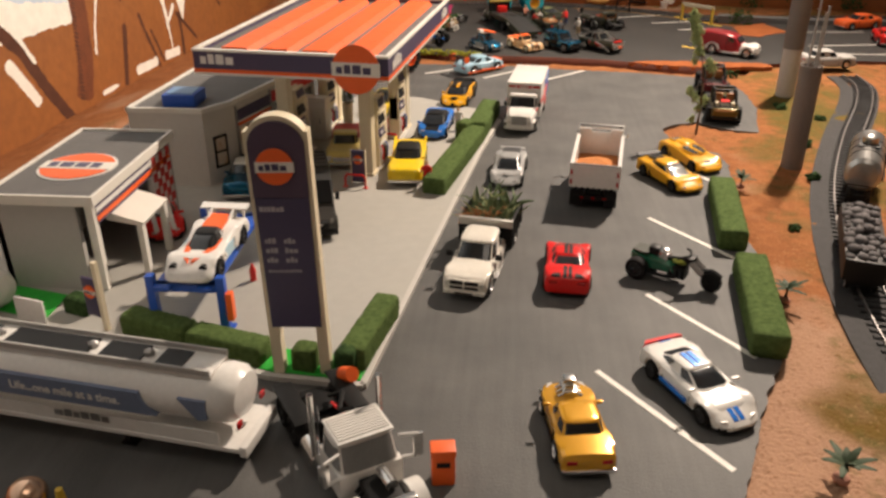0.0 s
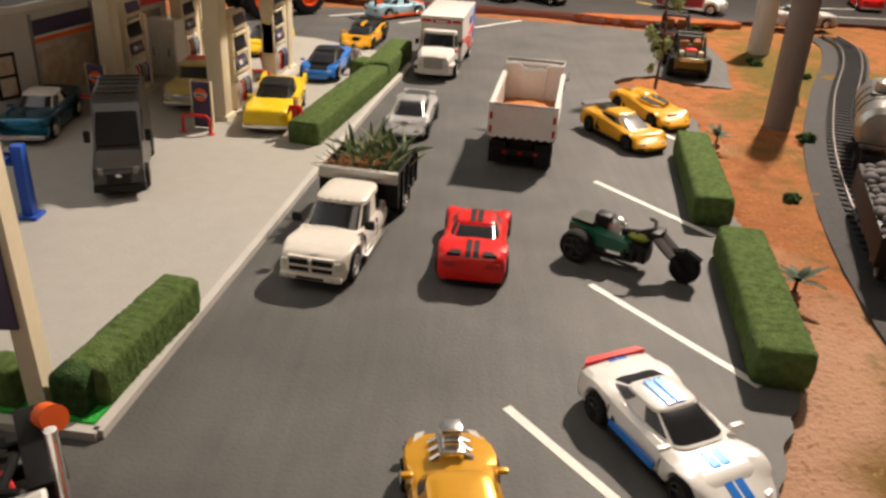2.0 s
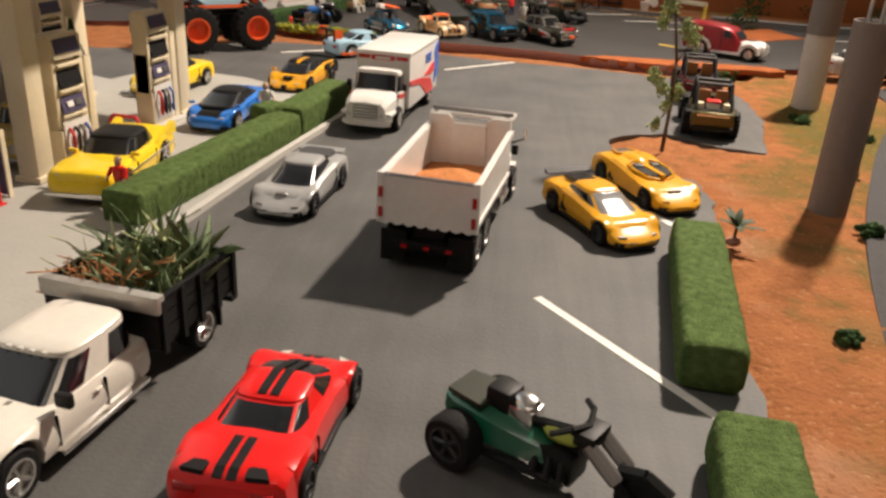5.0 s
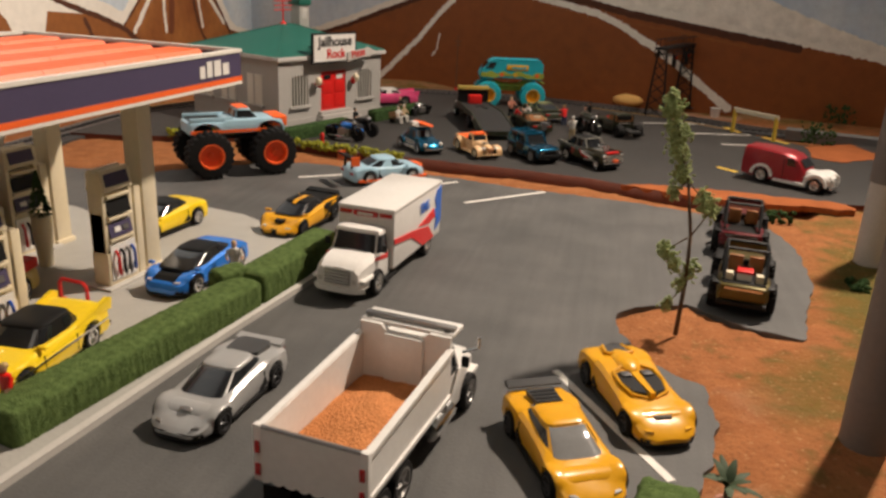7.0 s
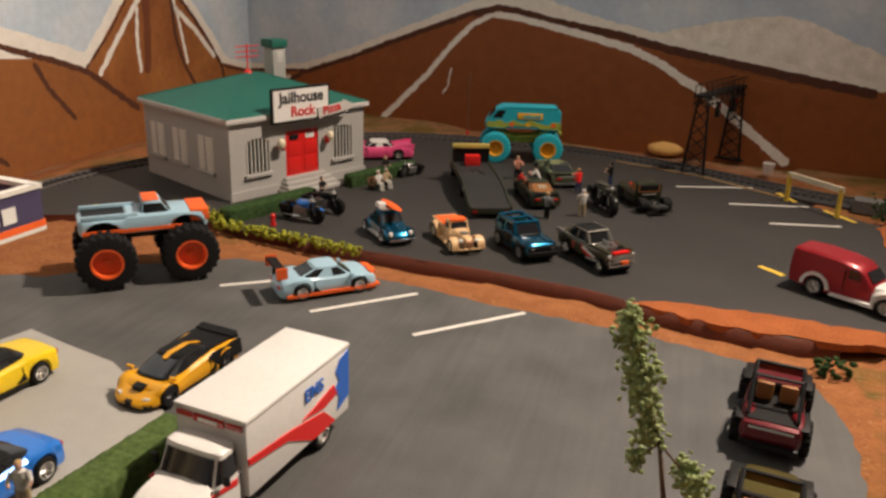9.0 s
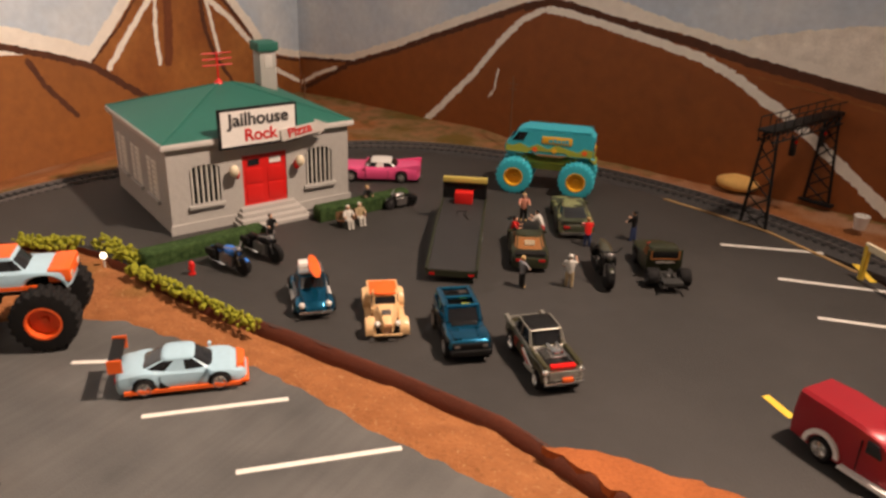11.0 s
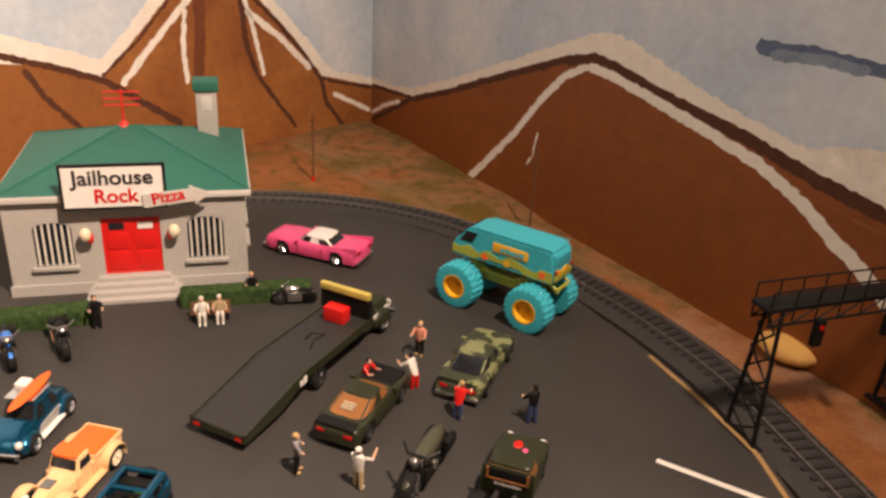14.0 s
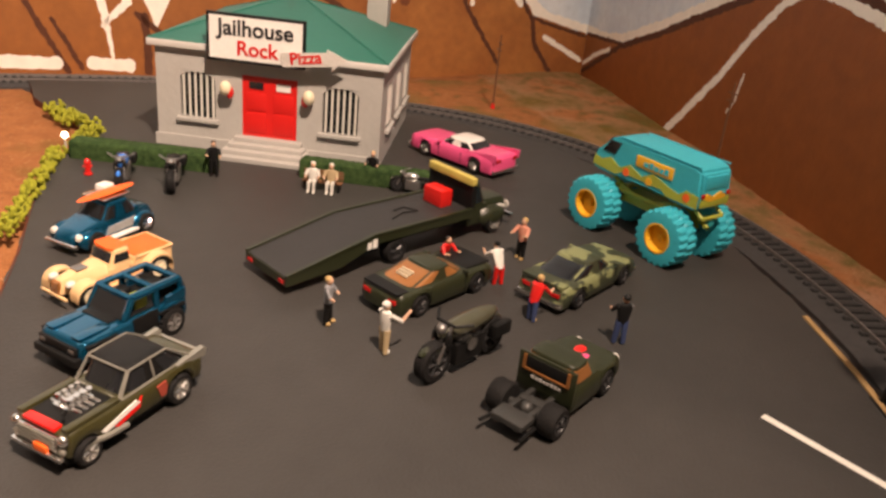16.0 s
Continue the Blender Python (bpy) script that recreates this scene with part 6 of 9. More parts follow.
for k in (-9, 0, 9):
    part("tail_light", B(-58.6, -58, k - 1.2, k + 1.2, 9.4, 10.8), LAMP_R, dump)
hood_truck_cab(dump, 15, 34, 55, 34, 25, 38, WHITE, low=8)
for s in (1, -1):
    part("exhaust_stack", R((14, s * 16, 12), (14, s * 16, 47), 1.3, None, 10), CHROME, dump)
    part("mirror_arm", tube(bmesh.new(), [(33, s * 16, 30), (35, s * 22, 32), (35, s * 22, 37)], 0.7), CHROME, dump)

# ambulance
amb = thing("ambulance", "white box ambulance with red stripe and blue tail", "truck", at(0.2022, 0.928, Z0, -97.6) @ Matrix.Scale(0.955, 4), "trucks")
bm = B(-62, 20, -18.5, 18.5, 9, 45, 1.4)
part("box_body", bm, WHITE, amb)
part("roof_cap", B(-62.4, 20.4, -18.9, 18.9, 44, 46.4, 0.9), WHITE, amb)
EMSB = mat("ambulance_blue", (0.02, 0.14, 0.62), 0.35, coat=0.3, vary=0.06)
for s in (1, -1):
    y0, y1 = min(s * 18.2, s * 18.95), max(s * 18.2, s * 18.95)
    part("blue_panel", P([(-61, 18), (-50, 14), (-52, 22), (-47, 25), (-52, 30), (-49, 36), (-53, 41), (-61, 43)], y0, y1, "y"), EMSB, amb)
    part("red_stripe", P([(-48, 10), (-28, 10), (-8, 21), (19.5, 25), (19.5, 28), (-10, 25), (-38, 20)], y0 - 0.1, y1 + 0.1, "y"), RED, amb)
    part("red_stripe", P([(-50, 24), (-38, 22), (-20, 25), (-30, 26.5), (-47, 30)], y0 - 0.1, y1 + 0.1, "y"), RED, amb)
    words("lettering", "EMS", 9.0, Matrix.Translation((-0.030, s * 0.0191, 0.0355)) @ Matrix.Rotation(math.pi / 2, 4, "X") @ (Matrix.Identity(4) if s < 0 else Matrix.Rotation(math.pi, 4, "Y")), EMSB, amb)
    part("side_step", B(14, 30, min(s * 13, s * 18), max(s * 13, s * 18), 4.5, 6.5, 0.4), BLACK, amb)
    wheel(amb, 39, s * 14.5, 7.8, 6.5, CHROME)
    wheel(amb, -38, s * 14.5, 7.8, 8, CHROME)
    part("light_bar", B(19.8, 21.0, min(s * 9, s * 17), max(s * 9, s * 17), 41, 43.4, 0.3), LAMP_R, amb)
part("light_bar", B(19.8, 21.2, -8, 8, 40.4, 43.6, 0.4), LAMP_R, amb)
part("name_panel", B(20.9, 21.6, -5, 5, 41.2, 42.8), LAMP_W, amb)
part("chassis", B(-58, 50, -7, 7, 6, 11), BLACK, amb)
hood_truck_cab(amb, 20, 38, 58, 34, 24, 36, WHITE, low=7)
for s in (1, -1):
    part("cab_stripe", P([(24, 18), (40, 21), (40, 22.4), (24, 21)], s * 15.9 - 0.3, s * 15.9 + 0.3, "y"), RED, amb)

# green three-wheeled chopper
tri = thing("trike", "green and black three-wheeled chopper with chunky fork", "trike", at(0.292, 0.572, Z0, -33) @ Matrix.Scale(0.93, 4))
GREENC = mat("clear_green_plastic", (0.008, 0.10, 0.052), 0.25, coat=0.4, vary=0.15)
for s in (1, -1):
    wheel(tri, -18, s * 11.5, 8.2, 8, RIM_D, 5)
wheel(tri, 33, 0.5, 7.4, 4.5, RIM_D, 6)
part("rear_axle", R((-18, -9, 8.5), (-18, 9, 8.5), 1.4), STEEL, tri)
part("body_tub", loft(bmesh.new(), [[(x, y * w, z0 + z * h) for y, z in ((-1, 0.2), (-0.9, 0.8), (-0.5, 1), (0.5, 1), (0.9, 0.8), (1, 0.2), (0.6, 0), (-0.6, 0))] for x, w, z0, h in ((-26, 6, 12, 6), (-22, 8.5, 9, 10), (-10, 8.5, 7, 11), (2, 7, 7, 9), (7, 5, 8, 6))]), GREENC, tri, "translucent green body tub")
part("rear_panel", P([(-25, -6), (-13, -7.4), (-11, 0), (-13, 7.4), (-25, 6)], 18.2, 19.6), OLIVE, tri, "dark olive rear panel")
part("seat", B(-14, -6, -4, 4, 16, 24, 1.4), BLACK, tri)
part("blower", ball(B(-7, 1, -3.6, 3.6, 15, 21, 0.8), (-3, 0, 22), 3.4, (1.2, 1, 0.6)), CHROME, tri, "chromed engine blower")
bm = B(2, 15, -5, 5, 5, 14, 1.0)
for k in (-1, 1):
    for q in (0, 4, 8):
        rod(bm, (4 + q, k * 4, 12), (5 + q, k * 7, 7), 1.1)
    rod(bm, (10, k * 6, 6), (-20, k * 8, 5), 1.2)
part("engine", bm, BLACK, tri)
part("tank", ball(bmesh.new(), (9, 0, 17), 4.2, (1.5, 0.8, 0.6)), LIME, tri)
for s in (1, -1):
    part("fork_leg", tube(bmesh.new(), [(15, s * 3.6, 22), (24, s * 3.6, 15), (33, s * 3.4, 7.4)], 1.5), BLACK, tri)
    part("spring", R((18, s * 3.6, 20), (27, s * 3.6, 13), 2.1), STEEL, tri)
part("fork_crown", B(14, 20, -5, 5, 19, 23, 0.8), BLACK, tri)
part("frame", tube(bmesh.new(), [(-12, 0, 12), (4, 0, 18), (15, 0, 20), (12, 0, 7), (-12, 0, 7)], 1.6), BLACK, tri)
part("handlebar", tube(bmesh.new(), [(10, 10, 23), (14, 6, 24), (16, 0, 23), (14, -6, 24), (10, -10, 23)], 0.9), BLACK, tri)
part("front_fender", tube(bmesh.new(), [(26, 0, 14), (33, 0, 16), (40, 0, 13)], 2.0), BLACK, tri)

# two open off-roaders


def jeep(label, m, colour, seatc):
    root = thing("off_roader", label, "toy car", m, "open off-roaders")
    part("tub", shell(68, 30, [(-1, 17), (-0.2, 17), (0.1, 17), (0.15, 18.5), (0.9, 17.5), (1, 16)], [(-1, 0.92), (0.1, 0.95), (0.9, 0.72), (1, 0.7)], 7.5, [(21, 9.4, 8), (-21, 9.4, 8)]), colour, root)
    part("cockpit", B(-31, 4, -11.5, 11.5, 16.6, 17.9), BLACK, root)
    for s in (1, -1):
        part("seat", B(-10, -2, s * 5.5 - 4, s * 5.5 + 4, 17, 21, 1), seatc, root), part("backrest", B(-12, -9, s * 5.5 - 4, s * 5.5 + 4, 19, 28, 1), seatc, root)
        part("fender", B(12, 31, min(s * 10, s * 16.5), max(s * 10, s * 16.5), 15.4, 17, 0.6), BLACK, root)
        part("fender", B(-31, -12, min(s * 11, s * 16.5), max(s * 11, s * 16.5), 15.4, 17, 0.6), BLACK, root)
        for x in (21, -21):
            wheel(root, x, s * 14, 8.2, 8, RIM_D, 6, TYRE, 18)
        part("headlight", disc(bmesh.new(), (34.3, s * 7.5, 13), 2.2, "x", 1.0, 14), LAMP_W, root)
    for line in ([(-13, 12, 17), (-13, 11, 32), (-13, -11, 32), (-13, -12, 17)], [(6, 12, 18), (3, 11, 32), (3, -11, 32), (6, -12, 18)], [(-13, 11, 32), (3, 11, 32)], [(-13, -11, 32), (3, -11, 32)], [(-13, 11, 32), (-29, 11, 19)], [(-13, -11, 32), (-29, -11, 19)]):
        part("roll_bar", tube(bmesh.new(), line, 1.0), BLACK, root)
    for line in ([(6, 11.5, 18), (6, 11.5, 29), (6, -11.5, 29), (6, -11.5, 18)],):
        part("windscreen_frame", tube(bmesh.new(), line, 1.1), colour, root)
    part("visor", B(3, 7, -11, 11, 27.5, 31, 0.6), colour, root)
    part("dashboard", B(2, 6, -11, 11, 16, 21, 0.8), BLACK, root)
    part("tailgate", B(-35.2, -33.4, -12, 12, 8, 17.5, 0.5), colour, root)
    part("tailgate_trim", B(-35.6, -35.0, -10, 10, 15.2, 16.6), CHROME, root)
    part("tow_bar", B(-37.5, -34, -13, 13, 6.5, 9, 0.6), BLACK, root)
    part("front_bumper", B(33, 37, -15, 15, 7, 10, 0.8), BLACK, root)
    part("cargo_floor", B(-31, -14, -11, 11, 12, 13), BLACK, root)
    return root


gold = jeep("olive gold open off-roader with black roll cage", at(0.416, 0.955, Z0, 82), mat("gold_olive", (0.10, 0.078, 0.014), 0.3, 0.4, 0.4), BROWN)
part("cooler", B(-26, -18, -4, 4, 17.5, 22, 0.8), WHITE, gold, "white cool box in the back"), part("cooler_lid", B(-26.4, -17.6, -4.4, 4.4, 22, 23.4, 0.4), REDP, gold)
for s in (1, -1):
    part("jerry_can", B(-27, -22, s * 8 - 2, s * 8 + 2, 17.5, 22, 0.6), CREAM, gold)
jeep("maroon open off-roader with black roll cage", at(0.4275, 1.056, Z0, 82), mat("dark_maroon_enamel", (0.13, 0.004, 0.009), 0.3, 0.2, 0.4), BROWN)

# pale blue monster truck


def monster_wheels(root, xs, ys, r, w, tyre, rim):
    for x in xs:
        for s in (1, -1):
            wheel(root, x, s * ys, r, w, rim, 0, tyre, 22)
        part("axle", R((x, -ys, r), (x, ys, r), 2.0), BLACK, root)


mon = thing("monster_truck", "pale blue and orange monster pickup on huge tyres", "monster truck", at(0.016, 1.119, 0.0012, 42), "monster trucks")
monster_wheels(mon, (27, -27), 21, 18.5, 17, TYRE, RIM_O)
frame_bm = bmesh.new()
for s in (1, -1):
    tube(frame_bm, [(-36, s * 8, 22), (-20, s * 8, 30), (20, s * 8, 30), (36, s * 8, 22)], 1.6)
    for x in (-27, 27):
        rod(frame_bm, (x, s * 10, 19), (x * 0.7, s * 9, 36), 1.8)
part("chassis", frame_bm, BLACK, mon)
MT = [(-1, 44), (-0.3, 44), (-0.28, 46), (0.3, 46), (0.9, 45), (1, 42)]
part("body", shell(84, 32, MT, PLAN_S, 34, [(27, 13, 30), (-27, 13, 30)]), GULFBLUE, mon)
c_mon = (-3, -0.5, 11, 19, 45, 54, 13.4, 11)
part("cabin", cabin(c_mon), GULFBLUE, mon)
glaze(mon, c_mon, GLASS, ())
part("roof_patch", B(0, 10.5, -10.5, 10.5, 54, 54.6, 0.2), ORANGE, mon)
part("load_bed", B(-39, -5, -11, 11, 44.4, 45.4), BLACK, mon)
for s in (1, -1):
    part("bed_rail", B(-40, -4, s * 13 - 1.4, s * 13 + 1.4, 44, 47.5, 0.6), GULFBLUE, mon)
part("nose_panel", B(30, 42.6, -14.5, 14.5, 38, 46.4, 1.0), ORANGE, mon)
for s in (1, -1):
    part("side_flash", B(-40, 26, min(s * 15.2, s * 16.3), max(s * 15.2, s * 16.3), 35, 37.4), ORANGE, mon)
    part("headlight", B(41.5, 43, s * 10 - 2.5, s * 10 + 2.5, 40, 43, 0.4), LAMP_W, mon)

# maroon teardrop wagon and its white fenders, far side
wag = thing("delivery_wagon", "dark red panel delivery wagon with white fenders and bonnet", "toy car", at(0.490, 1.2425, ZU, -33), "model cars")
bm = loft(bmesh.new(), [[(x, -w, z0), (x, -w, z0 + (z1 - z0) * 0.45), (x, -w * k, z1 - 1.5), (x, -w * k + 2.0, z1), (x, w * k - 2.0, z1), (x, w * k, z1 - 1.5), (x, w, z0 + (z1 - z0) * 0.45), (x, w, z0)] for x, w, z0, z1, k in ((-37, 12.5, 8, 28.5, 0.86), (-35.5, 13.6, 5.5, 30, 0.88), (-20, 14.6, 4.5, 30.4, 0.90), (-2, 14.6, 4.5, 29.4, 0.90), (8, 14.2, 4.5, 27.8, 0.88), (13, 13.6, 4.5, 24.5, 0.86), (18, 12.8, 4.5, 18.5, 0.92), (20, 11, 4.5, 17, 0.95))])
part("body", bm, MAROON, wag)
part("windscreen", pane([(18.9, -10.5, 18), (18.9, 10.5, 18), (12.6, 9.4, 25.2), (12.6, -9.4, 25.2)], (0.04, 0.04, 0.08, 0.08), 1.0), GLASS, wag)
part("rear_window", B(-37.9, -37.0, -7, 7, 20, 26, 0.3), GLASS, wag)
part("bonnet", shell(26, 20, [(-1, 16.5), (0.6, 15), (1, 11.5)], [(-1, 0.98), (0.6, 0.75), (1, 0.5)], 6, []), WHITE, wag, "white bonnet").location = (0.030, 0, 0)
part("front_bumper", B(42, 44, -12, 12, 4, 6.6, 0.7), CHROME, wag)
part("grille", B(41, 43, -3.4, 3.4, 6.5, 13, 0.6), CHROME, wag)
for s in (1, -1):
    for x, r in ((31, 6.5), (-17, 6.8)):
        arc = [(x + (r + 3.6) * math.cos(a), r + (r + 3.4) * math.sin(a)) for a in np.linspace(0.0, math.pi, 13)] + [(x + (r + 1.1) * math.cos(a), r + (r + 1.1) * math.sin(a)) for a in np.linspace(math.pi, 0.0, 13)]
        part("fender", P(arc, s * 14.4 - 1.6, s * 14.4 + 1.6, "y"), WHITE, wag, "white wheel arch")
        wheel(wag, x, s * 13.4, r, 5.5, CHROME)
    part("front_wing", ball(bmesh.new(), (31, s * 11.5, 11), 9.0, (1.25, 0.42, 0.62), 14), WHITE, wag)
    part("headlight", ball(bmesh.new(), (39.5, s * 8, 13), 2.5), LAMP_W, wag)
    part("running_board", P([(-6, 4.2), (24, 4.2), (24, 6.4), (-5, 6.2)], s * 15.2 - 1.8, s * 15.2 + 1.8, "y"), WHITE, wag)
    part("door_window", P([(4, 19), (12, 19), (9.5, 25), (4, 25.4)], s * 13.5 - 0.6, s * 13.5 + 0.6, "y"), GLASS, wag)
    part("door_seam", B(1.6, 2.0, min(s * 14.0, s * 14.75), max(s * 14.0, s * 14.75), 7, 24), BLACK, wag)
    part("tail_light", ball(bmesh.new(), (-37.4, s * 10, 14), 1.5, (0.5, 1, 1), 10), LAMP_R, wag)

# ---- upper lot ----
c_vw = (-18, -10, 5, 13, 14, 24, 12, 9.4)
vw = thing("beetle", "teal rounded classic beetle with orange surfboard on roof", "toy car", at(0.150, 1.2465, ZU, -46) @ Matrix.Scale(0.9, 4), "model cars")
part("body", shell(62, 25, [(-1, 8), (-0.85, 14), (-0.5, 17.5), (0, 16), (0.4, 15.5), (0.85, 12), (1, 8)], [(-1, 0.6), (-0.5, 0.9), (0.3, 0.92), (1, 0.6)], 4, []), TEAL, vw)
part("cabin", cabin(c_vw, 2.2), TEAL, vw)
glaze(vw, c_vw, GLASS, (0.5,))
for s in (1, -1):
    for x in (19, -18):
        part("fender", ball(bmesh.new(), (x, s * 11, 7), 8, (1.2, 0.55, 0.75), 14), TEAL, vw)
        wheel(vw, x, s * 12.6, 6, 5.5, CHROME)
    part("headlight", ball(bmesh.new(), (27, s * 9.5, 10), 2.4), LAMP_W, vw)
    part("running_board", B(-12, 12, min(s * 11, s * 15), max(s * 11, s * 15), 4, 5.4, 0.4), WHITE, vw)
    part("side_panel", P([(-14, 7), (10, 7), (8, 11), (-12, 12)], s * 12 - 0.5, s * 12 + 0.5, "y"), SILVER, vw)
part("front_bumper", B(30, 32.4, -12, 12, 5, 7, 0.6), CHROME, vw)
part("roof_rack", B(-12, 7, -9, 9, 25.5, 26.6, 0.3), CHROME, vw)
part("luggage", B(-10, -2, -8, -1, 26.6, 30, 0.6), WHITE, vw)
bm = bmesh.new()
ball(bm, (0, 3, 28.2), 10, (2.1, 0.42, 0.11), 18)
part("surfboard", bm, ORANGE, vw, "orange surfboard")

tan = thing("hot_rod_pickup", "cream thirties hot rod pickup with orange roof and tray cover", "toy car", at(0.2063, 1.2498, ZU, -53) @ Matrix.Scale(0.83, 4), "model cars")
hood = [[(x, -w, 6), (x, -w, z - 5), (x, -w * 0.62, z - 0.8), (x, 0, z), (x, w * 0.62, z - 0.8), (x, w, z - 5), (x, w, 6)] for x, w, z in ((7, 9.6, 17.4), (16, 7.8, 16.8), (27, 5.4, 15.6), (32, 4.2, 14.4), (34, 3.4, 12.6))]
part("bonnet", loft(bmesh.new(), hood), TAN, tan)
part("engine_grille", B(16, 23, -3.4, 3.4, 15.9, 17.1, 0.4), STEEL, tan, "metal vent on the bonnet")
c_tan = (-8, -6.5, 3.5, 8, 14, 24.2, 11.5, 9.6)
bm = cabin(c_tan, 1.2)
box(bm, -8, 8, -10.7, 10.7, 5, 14.2, 0.6)
part("cabin", bm, TAN, tan)
part("windscreen", curved_pane(c_tan, -0.55, 0.55, 0.30, 0.80, 12), GLASS, tan), part("rear_window", curved_pane(c_tan, math.pi - 0.4, math.pi + 0.4, 0.35, 0.78, 10), GLASS, tan)
for s in (1, -1):
    part("side_window", curved_pane(c_tan, min(s * 1.05, s * 2.05), max(s * 1.05, s * 2.05), 0.30, 0.78), GLASS, tan)
part("roof_panel", P([(-6.6, -8.2), (3.4, -8.2), (5.0, -5), (5.0, 5), (3.4, 8.2), (-6.6, 8.2)], 23.6, 24.9), ORANGE, tan, "orange roof panel")
part("load_bed", B(-34, -8, -11.5, 11.5, 6, 17, 0.8), TAN, tan)
part("bed_rim", tube(bmesh.new(), [(-8.5, 11.6, 17.2), (-34, 11.6, 17.2), (-34, -11.6, 17.2), (-8.5, -11.6, 17.2)], 0.9), TAN, tan)
part("tray_cover", B(-33, -9, -10.8, 10.8, 17, 18.1, 0.4), ORANGE, tan, "orange tray cover")
part("grille", P([(33.2, 6.4), (35.2, 6.4), (34.6, 12.6), (33.0, 13.6)], -3.2, 3.2, "y"), BROWN, tan)
for k in (-2, 0, 2):
    part("grille_bar", P([(35.0, 6.6), (35.6, 6.6), (34.9, 12.6), (34.3, 12.6)], k - 0.3, k + 0.3, "y"), CHROME, tan)
for s in (1, -1):
    for x, r in ((24, 6.2), (-21, 7.4)):
        rings = []
        for a in np.linspace(-0.25, math.pi + 0.35, 15):
            q = r * 1.18
            cx, cz = x + q * math.cos(a) * 1.12, r + q * math.sin(a)
            rings.append([(cx, s * 9.0, cz - 0.6), (cx, s * 9.0, cz + 0.8), (cx, s * 13.0, cz + 1.5), (cx, s * 16.2, cz + 0.2), (cx, s * 16.4, cz - 1.0), (cx, s * 13.0, cz - 0.4)])
        part("fender", loft(bmesh.new(), rings), TAN, tan)
        wheel(tan, x, s * 13.2, r, 5.5, CREAM)
    part("headlight", ball(bmesh.new(), (30, s * 7.6, 12.4), 2.3, (1.3, 1, 1), 12), LAMP_W, tan)
    part("running_board", B(-13, 17, min(s * 10, s * 15.4), max(s * 10, s * 15.4), 4.2, 5.6, 0.4), TAN, tan)
    part("door_seam", B(-5.4, -5.0, min(s * 10.2, s * 10.85), max(s * 10.2, s * 10.85), 6.4, 13.6), BROWN, tan)
part("front_bumper", B(34.5, 36, -11, 11, 5, 6.6, 0.5), TAN, tan)

bro = thing("off_roader", "metallic teal open-roof off-roader with black trim", "toy car", at(0.2603, 1.2528, ZU, -50) @ Matrix.Scale(0.80, 4), "model cars")
part("body", shell(70, 33, [(-1, 19), (0.05, 19), (0.12, 19), (0.9, 18), (1, 14.5)], PLAN_S, 7, [(22, 8.8, 7.6), (-22, 8.8, 7.6)]), TEAL, bro)
c_bro = (-33, -31, 0, 7, 18.8, 29, 15, 12.8)
part("cockpit", B(-31, 4, -13, 13, 18.8, 19.8), BLACK, bro)
part("roof_frame", tube(tube(tube(tube(tube(bmesh.new(), [(6, 13, 19), (0, 12.4, 29), (-31, 12.4, 29), (-32, 13.4, 19)], 1.9), [(6, -13, 19), (0, -12.4, 29), (-31, -12.4, 29), (-32, -13.4, 19)], 1.9), [(0, 12.4, 29), (0, -12.4, 29)], 1.9), [(-15, 13, 19), (-15, 12.4, 29), (-15, -12.4, 29), (-15, -13, 19)], 1.9), [(-31, 12.4, 29), (-31, -12.4, 29)], 1.9), TEAL, bro)
part("windscreen", pane([(7.5, -13, 19), (7.5, 13, 19), (1, 12, 28.4), (1, -12, 28.4)], (0.05, 0.05, 0.05, 0.06)), GLASS, bro)
for s in (1, -1):
    part("seat", B(-12, -4, s * 6 - 4, s * 6 + 4, 19, 26, 1.2), LIME if s > 0 else BLACK, bro)
    for x in (22, -22):
        wheel(bro, x, s * 14.4, 7.8, 7.5, STEEL, 6, TYRE, 18)
        part("arch_trim", B(x - 9, x + 9, min(s * 15, s * 17.4), max(s * 15, s * 17.4), 15.0, 16.6, 0.5), BLACK, bro)
    part("door_opening", B(-13, 3, min(s * 15.4, s * 16.7), max(s * 15.4, s * 16.7), 9.5, 19.2, 0.4), BLACK, bro)
    part("side_step", B(-13, 13, min(s * 15, s * 18), max(s * 15, s * 18), 5.5, 7.6, 0.5), BLACK, bro)
    part("headlight", B(34.6, 35.9, s * 10.5 - 2, s * 10.5 + 2, 12.6, 14.8, 0.5), STEEL, bro)
part("front_bumper", B(33, 37.5, -15.5, 15.5, 6.5, 11, 0.9), BLACK, bro)
part("grille", B(33.4, 35.4, -13.5, 13.5, 11.4, 16, 0.5), BLACK, bro)
part("cowl_panel", B(7, 13, -10, 10, 18.8, 19.9, 0.4), BLACK, bro)
for s in (1, -1):
    part("quarter_panel", P([(-33, 18), (-18, 18), (-20, 22.5), (-33, 24)], s * 14.6 - 0.9, s * 14.6 + 0.9, "y"), TEAL, bro)
    part("roof_rail", B(-31, 1, s * 11.6 - 1.8, s * 11.6 + 1.8, 28.6, 30.6, 0.7), TEAL, bro)
    part("hood_bulge", B(14, 32, s * 9.5 - 3.2, s * 9.5 + 3.2, 18.2, 19.7, 0.7), TEAL, bro)
part("dashboard", B(0, 5, -12, 12, 19.4, 22.4, 0.8), BLACK, bro)
part("rear_bench", B(-29, -22, -11, 11, 19.4, 26, 1.2), BLACK, bro)
part("spare_wheel", disc(bmesh.new(), (-37, 0, 17), 8, "x", 5.5, 22), TYRE, bro)

